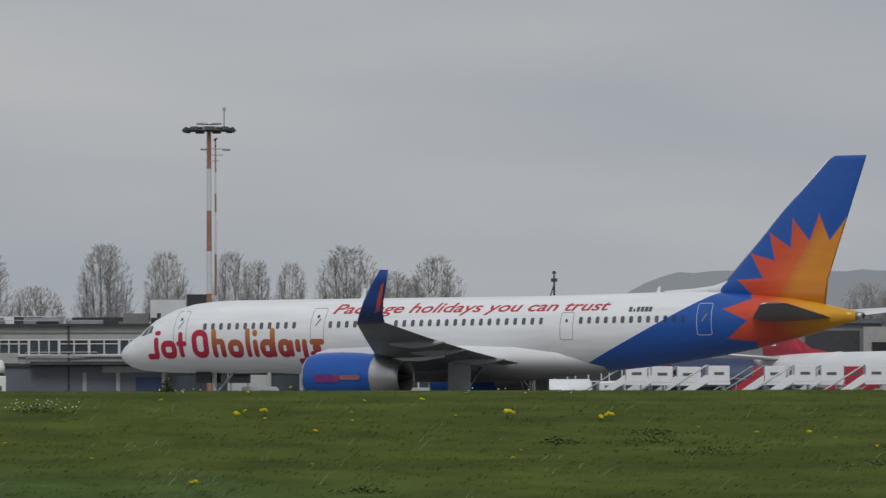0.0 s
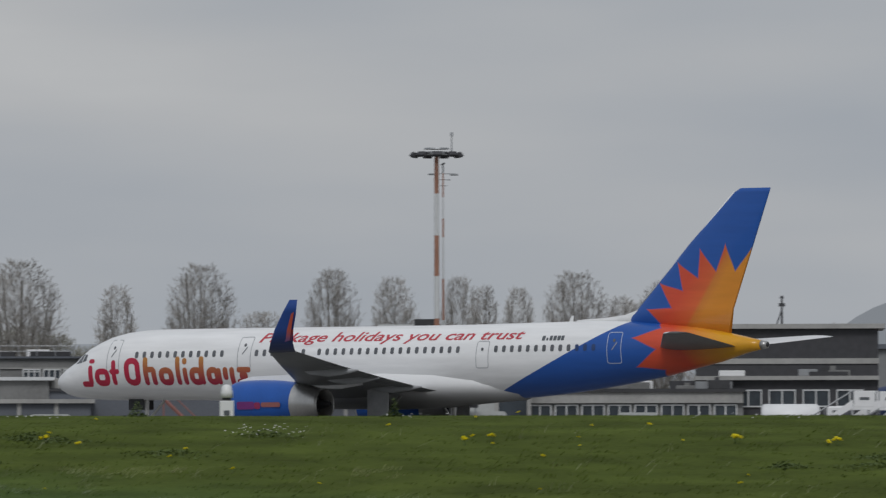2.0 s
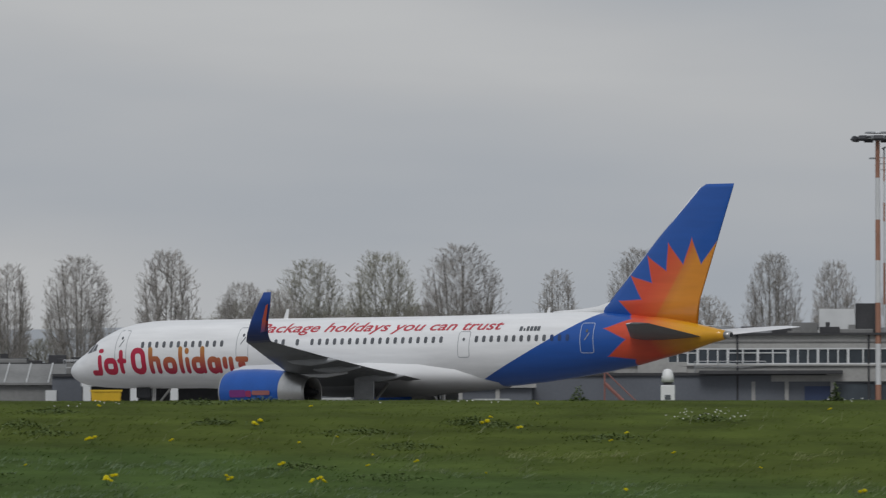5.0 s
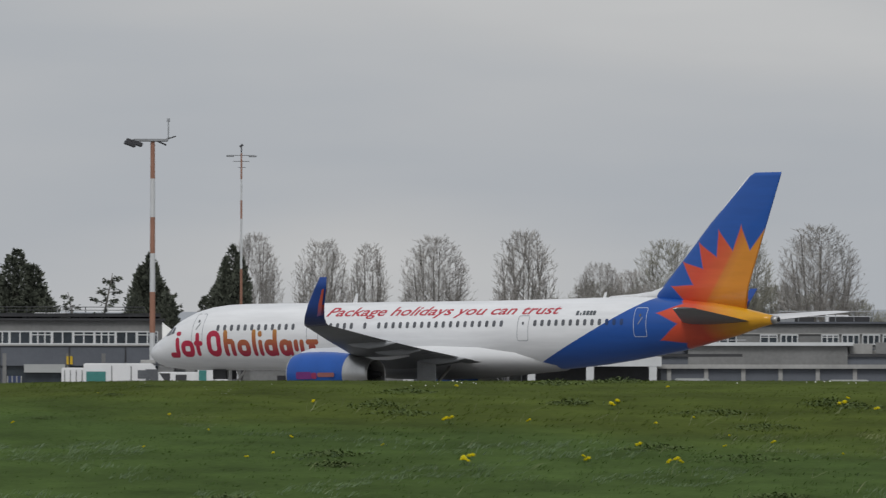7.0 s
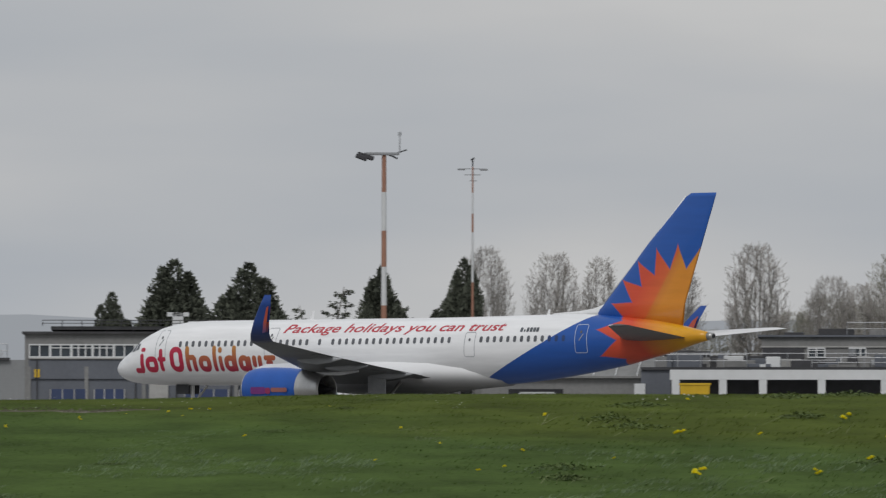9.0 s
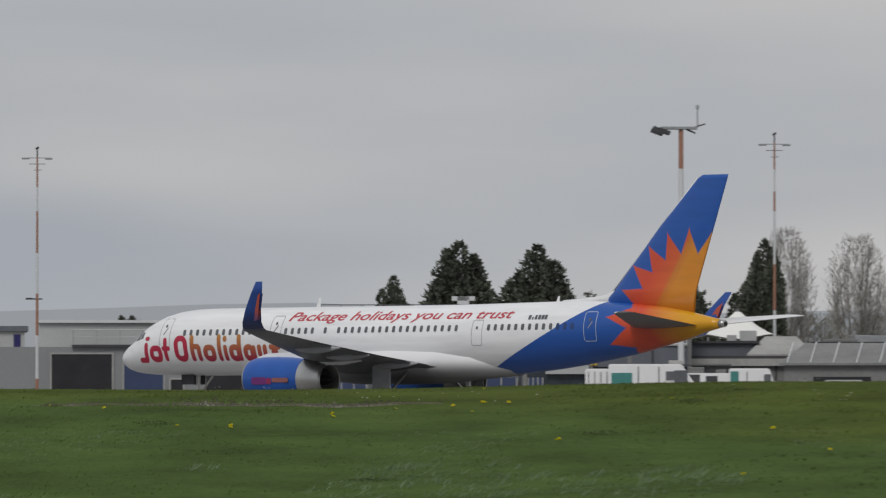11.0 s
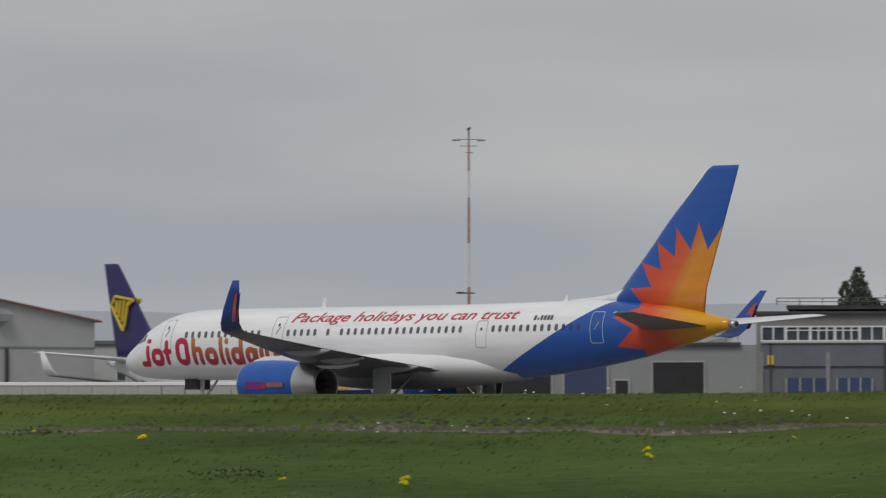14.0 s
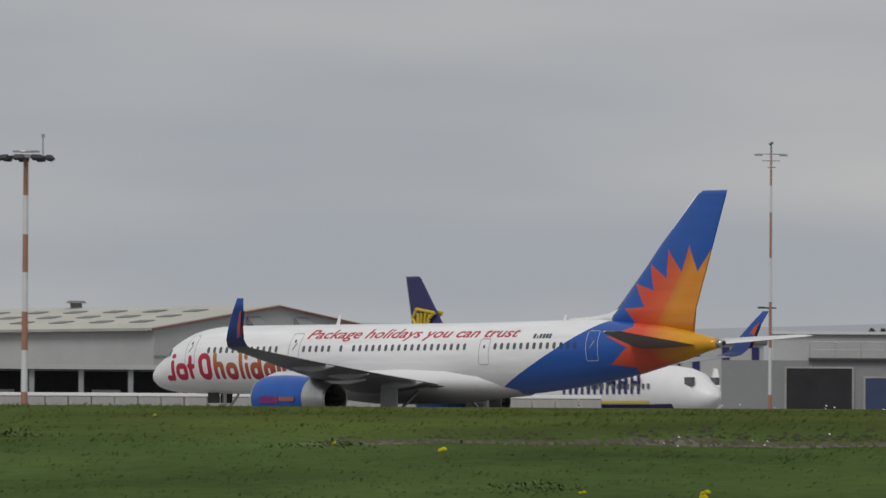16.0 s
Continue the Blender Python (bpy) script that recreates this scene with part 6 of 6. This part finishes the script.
    part("deck_rail", tubes(((-2.3, -0.9, 3.0), (-2.3, -0.9, 3.6), 0.04, 0.04), ((1.0, -0.9, 3.0), (1.0, -0.9, 3.6), 0.04, 0.04), ((-2.3, -0.9, 3.55), (1.0, -0.9, 3.55), 0.04, 0.04), ((-0.6, -0.9, 3.0), (-0.6, -0.9, 3.55), 0.03, 0.03), n=6), M_STEEL, v)
    part("dark_locker", boxed((-2.2, -1.0, 2.3, -1.1, -0.95, 2.9), (-0.7, -1.0, 2.25, 0.1, -0.95, 2.8)), M_STEEL, v)
    part("deck_load", boxed((-1.9, -0.6, 2.98, -0.8, 0.5, 3.4), (0.0, -0.5, 2.98, 0.7, 0.4, 3.25), bevel=0.04), M_CONCD, v)
    v = van(7.58, 592, 3.4, 3.3, M_WHITE, "white van with a teal rear panel")
    part("rear_panel", boxed((-1.6, -0.99, 2.3, -1.05, -0.945, 3.1)), mat("teal_van_panel", (0.05, 0.22, 0.20), 0.5), v)
    part("door_seam", boxed((-0.5, -0.99, 0.8, -0.45, -0.955, 3.1)), M_STEEL, v)
    v = van(6.62, 594, 3.2, 3.3, M_WHITE, "white ribbed container truck beside the offices", True)
    part("rib", boxed(*[(-1.4 + 0.42 * k, -1.0, 0.8, -1.34 + 0.42 * k, -0.955, 3.1) for k in range(5)]), M_CONCD, v)
    van(12.0, 590, 3.4, 2.45, M_SHEET, "pale service van near the terminal")
    van(8.2, 590, 3.2, 2.5, M_SHEET, "pale service van by the low building")
    van(15.05, 590, 3.2, 2.6, M_SHEET, "pale service van behind the taxiway")
    van(16.1, 590, 3.4, 2.5, M_SHEET, "pale service van with dark glass")
    van(10.9, 586, 3.0, 2.5, M_SHEET, "pale service van at the low wing")
    # yellow hopper
    at, turn = site(9.275, 572)
    o = thing("yellow_hopper", "yellow ribbed metal waste hopper", "container", at, turn)
    bm = bmesh.new()
    loft(bm, [[(-0.9, -0.7, 0.5), (0.9, -0.7, 0.5), (0.9, 0.7, 0.5), (-0.9, 0.7, 0.5)], [(-1.05, -0.85, 2.85), (1.05, -0.85, 2.85), (1.05, 0.85, 2.85), (-1.05, 0.85, 2.85)]])
    part("body", bm, M_YELLOW, o)
    for k in range(5):
        part("rib", boxed((-0.95 + k * 0.44, -0.92, 0.7, -0.85 + k * 0.44, -0.8, 2.8)), M_YELLOW, o)
    part("rim", boxed((-1.12, -0.92, 2.85, 1.12, 0.92, 2.98)), M_YELLOW, o)
    part("foot", boxed((-0.9, -0.6, 0, -0.7, 0.6, 0.5), (0.7, -0.6, 0, 0.9, 0.6, 0.5)), M_STEEL, o)
    # white runway sensor on the grass: post, cabinet and domed head
    base = polar(13.2, 280)
    g = bank_height(base.dot(AHEAD), base.dot(ASIDE))
    o = thing("runway_sensor", "white cabinet with a domed head on the grass", "sensor", (base.x, base.y, g - 0.02), -13)
    part("cabinet", boxed((-0.24, -0.2, 0, 0.24, 0.2, 1.0 - g - 0.52), bevel=0.02), M_WHITE, o)
    h0 = 1.0 - g - 0.52
    part("neck", tubes(((0, 0, h0), (0, 0, h0 + 0.1), 0.16, 0.16), n=14), M_STEEL, o)
    bm = bmesh.new()
    loft(bm, [[(q * math.cos(a), q * math.sin(a), h0 + 0.1 + z) for a in [math.tau * k / 20 for k in range(20)]] for q, z in ((0.22, 0), (0.2, 0.2), (0.16, 0.38), (0.1, 0.44), (0.02, 0.46))])
    part("dome", bm, M_WHITE, o, smooth=True)
    part("meter_face", boxed((-0.1, -0.215, h0 * 0.4, 0.1, -0.2, h0 * 0.6)), M_GREYTEXT, o)
    # unlit display board on two posts, facing the taxiway
    at, turn = site(14.88, 588)
    o = thing("display_board", "dark unlit stand display board on two posts", "sign", at, turn)
    part("casing", boxed((-0.8, 0, 2.85, 0.8, 0.25, 3.5), bevel=0.03), M_STEEL, o)
    part("screen", boxed((-0.72, -0.015, 2.93, 0.72, -0.003, 3.42)), M_SHADE, o)
    part("hood", boxed((-0.84, -0.2, 3.5, 0.84, 0.25, 3.56)), M_STEEL, o)
    for x in (-0.6, 0.6):
        part("post", tubes(((x, 0.12, 0), (x, 0.12, 2.85), 0.06, 0.06), n=8), M_GALV, o)
    # red steps before the first terminal block
    at, turn = site(13.0, 594)
    o = thing("external_stairs", "dull red metal outside stairs with handrails", "stairs", at, turn)
    part("flight", tubes(((-2.5, 0, 3.6), (0.2, 0, 1.0), 0.14, 0.14), ((-2.5, 0.9, 3.6), (0.2, 0.9, 1.0), 0.14, 0.14), n=6), M_TRIM, o)
    part("handrail", tubes(((-2.5, 0, 4.5), (0.2, 0, 1.9), 0.05, 0.05), ((0.2, 0, 1.9), (0.2, 0, 0), 0.05, 0.05), ((-2.5, 0, 4.5), (-2.5, 0, 0), 0.06, 0.06), n=6), M_TRIM, o)
    for k in range(10):
        part("tread", boxed((-2.5 + 0.27 * k, 0, 3.5 - 0.26 * k, -2.2 + 0.27 * k, 0.9, 3.55 - 0.26 * k)), M_TRIM, o)


apron_things()


# ---- the bank's grass, weeds and flowers ----
def grass_blades():
    """Tufts of long bent blades over the near bank."""
    r = np.random.RandomState(5)
    def tufts(name, count, a0, a1, u0, u1, h0, h1, width, m, blades, label):
        aa, uu = r.uniform(a0, a1, count), r.uniform(u0, u1, count)
        keep = np.ones(count, bool)
        strip = np.abs(aa - strip_line(uu)) < strip_half(uu) * r.uniform(0.55, 1.15, count)
        keep &= ~strip
        if name == "blown_grass":
            keep &= np.array([noise.noise((a * 0.25, u * 0.5, 3)) for a, u in zip(aa, uu)]) > 0.12
        if name == "near_grass":
            keep &= r.uniform(0, 1, count) < (u1 - uu) / 6.0
        aa, uu = aa[keep], uu[keep]
        n = len(aa)
        base = np.array([on_bank(a, u, -0.01)[:] for a, u in zip(aa, uu)])
        base = np.repeat(base, blades, 0)
        m_ = len(base)
        ang = r.uniform(0, math.tau, m_)
        base[:, 0] += r.normal(0, 0.07, m_)
        base[:, 1] += r.normal(0, 0.07, m_)
        patch = np.repeat(0.65 + 0.7 * np.array([0.5 + 0.5 * noise.noise((a * 0.35, u * 0.35, 9)) for a, u in zip(aa, uu)]), blades)
        h = r.uniform(h0, h1, m_) * patch
        if name == "grass":
            h *= np.clip(np.repeat(0.4 + 0.6 * (uu + 3) / 6.0, blades), 0.4, 1.0)
        lean = r.uniform(1.2, 3.2, m_) * h
        side = np.stack([-np.sin(ang), np.cos(ang), np.zeros(m_)], 1) * width * r.uniform(0.6, 1.3, m_)[:, None]
        fwd = np.stack([np.cos(ang) * 0.8 + 0.8, np.sin(ang) * 0.8 - 0.25, np.zeros(m_)], 1)
        up = np.array([0, 0, 1.0])
        mid = base + fwd * (lean * 0.45)[:, None] + up * (h * 0.8)[:, None]
        tip = base + fwd * lean[:, None] + up * h[:, None]
        v = np.stack([base - side, base + side, mid + side * 0.7, mid - side * 0.7, tip], 1).reshape(-1, 3)
        i = np.arange(m_) * 5
        faces = [f for k in i for f in ((k, k + 1, k + 2, k + 3), (k + 3, k + 2, k + 4))]
        me = bpy.data.meshes.new(name)
        me.from_pydata(v.tolist(), [], faces)
        me.materials.append(m)
        tagged(new(name, me), label, "grass", kind="stuff")
    tufts("grass", 8000, 97, 124, -22, 33, 0.022, 0.06, 0.0075, M_BLADE, 5, "long green grass blades on the bank")
    tufts("crest_grass", 8000, 124, 134, -22, 33, 0.012, 0.03, 0.006, M_BLADE, 5, "short green grass along the bank's crest")
    tufts("near_grass", 8000, 112, 131, -12.5, 2.5, 0.008, 0.024, 0.0032, M_BLADE, 6, "fine green grass on the near bank")
    tufts("seed_stalks", 300, 100, 124, -1, 32, 0.08, 0.2, 0.004, M_STRAW, 2, "pale bent straw stalks in the grass")
    tufts("blown_grass", 3600, 100, 117, -14, 13, 0.035, 0.085, 0.006, M_LUSH, 7, "pale bent tufts of longer grass, blown over")
    tufts("blown_grass", 2600, 112, 121, -12.5, -1, 0.016, 0.04, 0.003, M_LUSH, 7, "pale bent tufts of longer grass, blown over")
    # darker weed patches: low mounds of many small leaves
    verts, faces = [], []
    clumps = [(122.2, 1.47, 0.5, 0.12), (122.6, 8.2, 0.4, 0.12), (122.6, 4.35, 0.4, 0.10), (123.0, 11.8, 0.45, 0.12), (129.4, 14.45, 0.15, 0.30), (129.4, 10.35, 0.15, 0.28)]
    for k in range(54):
        a, u = 101 + 29.0 * r.rand(), -16 + 46 * r.rand()
        near = 0.42 if u < -1 and a > 112 else 1
        clumps.append((a, u, r.uniform(0.3, 0.7) * near, 0.09 * near))
    for a, u, w, tall in clumps:
        near = 0.42 if u < -1 and a > 112 else 1
        for q in range(330):
            da, du = r.normal(0, w * 0.5), r.normal(0, w * 0.5)
            rise = tall * math.exp(-(da * da + du * du) / (w * w * 0.3)) * r.rand()
            p = on_bank(a + da, u + du, rise)
            t_ = r.uniform(0, math.tau)
            ln, wd = r.uniform(0.03, 0.07) * near, r.uniform(0.008, 0.018) * near
            d, s = Vector((math.cos(t_), math.sin(t_), r.uniform(0.1, 0.9))).normalized() * ln, Vector((-math.sin(t_), math.cos(t_), 0)) * wd
            i = len(verts)
            verts += [p[:], (p + d * 0.6 + s)[:], (p + d)[:], (p + d * 0.6 - s)[:]]
            faces.append((i, i + 1, i + 2, i + 3))
    me = bpy.data.meshes.new("weeds")
    me.from_pydata(verts, [], faces)
    me.materials.append(M_WEED)
    tagged(new("weeds", me), "dark broad-leaved weeds in clumps among the grass", "weeds", kind="stuff")


STRIP_A, STRIP_W = 125.4, 0.46


def strip_line(u):
    """The worn strip's line along the bank."""
    return STRIP_A + 0.14 * np.sin(u * 2.1) + 0.10 * np.sin(u * 5.3 + 1)


def strip_half(u):
    """Its half width, fading out at both ends and broken here and there."""
    ends = np.clip(np.minimum((u + 10.1) / 1.0, (-5.2 - u) / 1.2), 0, 1)
    return STRIP_W * ends * np.clip(0.62 + 0.45 * np.sin(u * 3.7 + 0.5) + 0.25 * np.sin(u * 9.1), 0.0, 1.1)


def blade_material(name, dark, light, straw):
    m = bpy.data.materials.new(name)
    m.use_nodes = True
    n, l = m.node_tree.nodes, m.node_tree.links
    b = n["Principled BSDF"]
    b.inputs["Roughness"].default_value = 0.9
    b.inputs["Specular IOR Level"].default_value = 0.08
    g = n.new("ShaderNodeNewGeometry")
    rp = n.new("ShaderNodeValToRGB")
    e = rp.color_ramp.elements
    e[0].position, e[0].color = 0.0, (*dark, 1)
    e[1].position, e[1].color = 0.93, (*light, 1)
    e.new(1.0).color = (*straw, 1)
    l.new(g.outputs["Random Per Island"], rp.inputs["Fac"])
    tcn, n1 = n.new("ShaderNodeTexCoord"), n.new("ShaderNodeTexNoise")
    l.new(tcn.outputs["Object"], n1.inputs["Vector"])
    n1.inputs["Scale"].default_value, n1.inputs["Detail"].default_value = 0.28, 4
    mr = n.new("ShaderNodeMapRange")
    mr.inputs["From Min"].default_value, mr.inputs["From Max"].default_value = 0.3, 0.7
    mr.inputs["To Min"].default_value, mr.inputs["To Max"].default_value = 0.7, 1.25
    l.new(n1.outputs["Fac"], mr.inputs["Value"])
    sc_ = n.new("ShaderNodeVectorMath")
    sc_.operation = "SCALE"
    l.new(lush_tint(n, l, tcn.outputs["Object"], rp.outputs["Color"]), sc_.inputs[0])
    l.new(mr.outputs["Result"], sc_.inputs["Scale"])
    l.new(sc_.outputs["Vector"], b.inputs["Base Color"])
    thin, blend = n.new("ShaderNodeBsdfTranslucent"), n.new("ShaderNodeMixShader")
    l.new(sc_.outputs["Vector"], thin.inputs["Color"])
    blend.inputs[0].default_value = 0.45
    l.new(b.outputs[0], blend.inputs[1]), l.new(thin.outputs[0], blend.inputs[2])
    l.new(blend.outputs[0], n["Material Output"].inputs["Surface"])
    return m


M_BLADE = blade_material("grass_blade", (0.092, 0.132, 0.028), (0.116, 0.165, 0.038), (0.18, 0.205, 0.085))
M_LUSH = blade_material("lush_grass_blade", (0.20, 0.25, 0.105), (0.31, 0.345, 0.17), (0.38, 0.40, 0.22))
M_STRAW = mat("straw_stalk", (0.26, 0.28, 0.15), 0.8, 0, 0.2, 3)
M_WEED = mat("weed_leaf", (0.088, 0.124, 0.034), 0.9, 0, 0.4, 2)
M_PETAL = mat("dandelion_petal", (0.88, 0.78, 0.03), 0.7, 0, 0.12, 20)
M_STEM = mat("flower_stem", (0.10, 0.15, 0.04), 0.7, 0, 0.2, 10)
M_DAISY = mat("daisy_petal", (0.75, 0.75, 0.72), 0.7, 0, 0.1, 20)
M_SOIL = mat("dark_soil", (0.046, 0.044, 0.022), 0.95, 0, 0.4, 5, 0.5, 40)
M_GRAVEL = mat("bare_gravel", (0.145, 0.135, 0.098), 0.9, 0, 0.4, 3, 0.6, 30)


def gravel_strip():
    r = rng(4)
    bm = bmesh.new()
    prev = None
    for k in range(121):
        u = -10.2 + 0.042 * k
        w, c = float(strip_half(u)), float(strip_line(u))
        if w < 0.03:
            prev = None
            continue
        row = [bm.verts.new(on_bank(c + w * q * (1 + 0.5 * noise.noise((u * 6, q * 3, 7))), u, 0.012 - 0.02 * abs(q))) for q in (-1, -0.4, 0.4, 1)]
        if prev:
            for q in range(3):
                bm.faces.new((prev[q], row[q], row[q + 1], prev[q + 1]))
        prev = row
    for k in range(700):
        u = r.uniform(-9.9, -5.4)
        p = on_bank(float(strip_line(u)) + r.gauss(0, 0.45) * float(strip_half(u)), u, 0.012)
        s = r.uniform(0.003, 0.011)
        box(bm, p.x - s, p.y - s, p.z - 0.01, p.x + s * 1.3, p.y + s, p.z + s)
    tagged(part("gravel_strip", bm, M_GRAVEL, None), "bare brown gravel strip worn through the grass", "gravel", kind="structure")
    # turned soil in low ragged clods along its far edge
    bm = bmesh.new()
    for k in range(420):
        u = r.uniform(-9.9, -5.0)
        if noise.noise((u * 1.7, 4, 4)) < -0.12:
            continue
        p = on_bank(float(strip_line(u)) + STRIP_W * 0.9 + abs(r.gauss(0, 0.35)), u, -0.004)
        s = r.uniform(0.006, 0.02)
        tube(bm, p, p + Vector((r.uniform(-0.01, 0.01), 0, s * 0.8)), s * 1.4, s * 0.4, 6)
    tagged(part("soil_clods", bm, M_SOIL, None), "dark brown turned soil clods beside the gravel", "soil", kind="stuff")


def dandelion():
    o = thing("dandelion", "yellow dandelion flower clump in the grass", "flower", group="dandelions on the bank")
    part("stem", tubes(((0, 0, 0), (0.01, 0, 0.13), 0.005, 0.004), ((0.02, 0.02, 0), (0.07, 0.03, 0.11), 0.005, 0.004), n=5), M_STEM, o)
    for x, y, z, q in ((0.01, 0, 0.13, 0.055), (0.07, 0.03, 0.11, 0.05)):
        bm = bmesh.new()
        for ring, (n, r0, up) in enumerate(((14, 1.0, 0.35), (12, 0.85, 0.9), (8, 0.5, 1.3))):
            for k in range(n):
                a = math.tau * k / n + ring * 0.3
                c, s = math.cos(a), math.sin(a)
                bm.faces.new([bm.verts.new(p) for p in ((x, y, z), (x + q * r0 * c - 0.012 * s, y + q * r0 * s + 0.012 * c, z + q * up * 0.7), (x + q * r0 * 1.05 * c, y + q * r0 * 1.05 * s, z + q * up * 0.8), (x + q * r0 * c + 0.012 * s, y + q * r0 * s - 0.012 * c, z + q * up * 0.7))])
        part("flower_head", bm, M_PETAL, o)
    return o


def flowers():
    r = rng(12)
    spots = FLOWERS
    spots = spots + [(r.uniform(112, 130.5), r.uniform(-12, 31)) for _ in range(70)]
    d = dandelion()
    for k, (a, u) in enumerate(spots):
        p = on_bank(a, u, 0.0)
        q = r.uniform(0.6, 0.95) if k < len(FLOWERS) else r.uniform(0.3, 0.6)
        if u < 0 and a > 120:
            q *= 0.5
        m = pose(p.x, p.y, p.z, r.uniform(-12, 12), r.uniform(-12, 12), r.uniform(0, 360)) @ Matrix.Scale(q, 4)
        if k == 0:
            d.matrix_basis = m
        else:
            copy_thing(d, m)
    bm = bmesh.new()
    for c in range(11):
        a0, u0 = r.uniform(124, 130), r.uniform(-12, 30)
        if c < 6:
            a0, u0 = 125.5 + 0.6 * c, (-7.5, -6.5, -5.2, 3, 8.5, 14.5)[c]
        for k in range(9):
            p = on_bank(a0 + r.gauss(0, 0.8), u0 + r.gauss(0, 0.5), 0.045)
            s = r.uniform(0.004, 0.007) * (0.8 if u0 < 0 else 1.8)
            vs = [bm.verts.new(p + Vector((s * math.cos(q), s * math.sin(q) * 0.6, s * math.sin(q) * 0.8))) for q in [math.tau * j / 7 for j in range(7)]]
            bm.faces.new(vs)
    # pale seed heads on the stand of dead stalks
    for k in range(36):
        p = on_bank(123.0 + r.gauss(0, 0.5), 11.8 + r.gauss(0, 0.38), r.uniform(0.04, 0.17))
        s = r.uniform(0.005, 0.011)
        bm.faces.new([bm.verts.new(p + Vector((s * math.cos(q), s * math.sin(q) * 0.6, s * math.sin(q) * 0.8))) for q in [math.tau * j / 7 for j in range(7)]])
    tagged(part("daisies", bm, M_DAISY, None), "small white daisies scattered in the grass", "flowers", kind="stuff")


FLOWERS = [(108.5, 12.5), (117.3, 22.5), (121.4, 18.7), (121.0, 20.2), (120.8, 20.0), (121.2, 14.6), (122.0, 15.1), (121.7, 4.9), (122.0, 8.4), (111.8, 2.6), (118.8, 2.5), (111.2, 5.4), (120.7, 8.8), (109.4, 9.4), (121.6, 4.9), (111.5, 2.5), (118.6, 2.4), (111.0, 5.3), (111.4, 4.2), (121.6, 8.3), (121.6, 4.9), (111.6, 2.5), (118.7, 2.4), (122.3, 0.5), (123.1, -6.5), (121.4, -7.5), (124.1, -5.2), (124.6, -4.9), (124.5, -4.6), (122.9, -6.5), (121.2, -7.5), (121.2, -7.5), (124.0, -9.1), (121.8, 5.0), (121.9, 8.4), (113.7, 5.0), (111.4, 5.4), (121.1, 20.2), (121.5, 18.7), (122.1, 15.1), (121.3, 14.6)]

gravel_strip()
grass_blades()
flowers()


def motions():
    walk(plane, [(t, pose(x, y, 0, 0, 0, -a)) for t, x, y, a in PLANE])


motions()
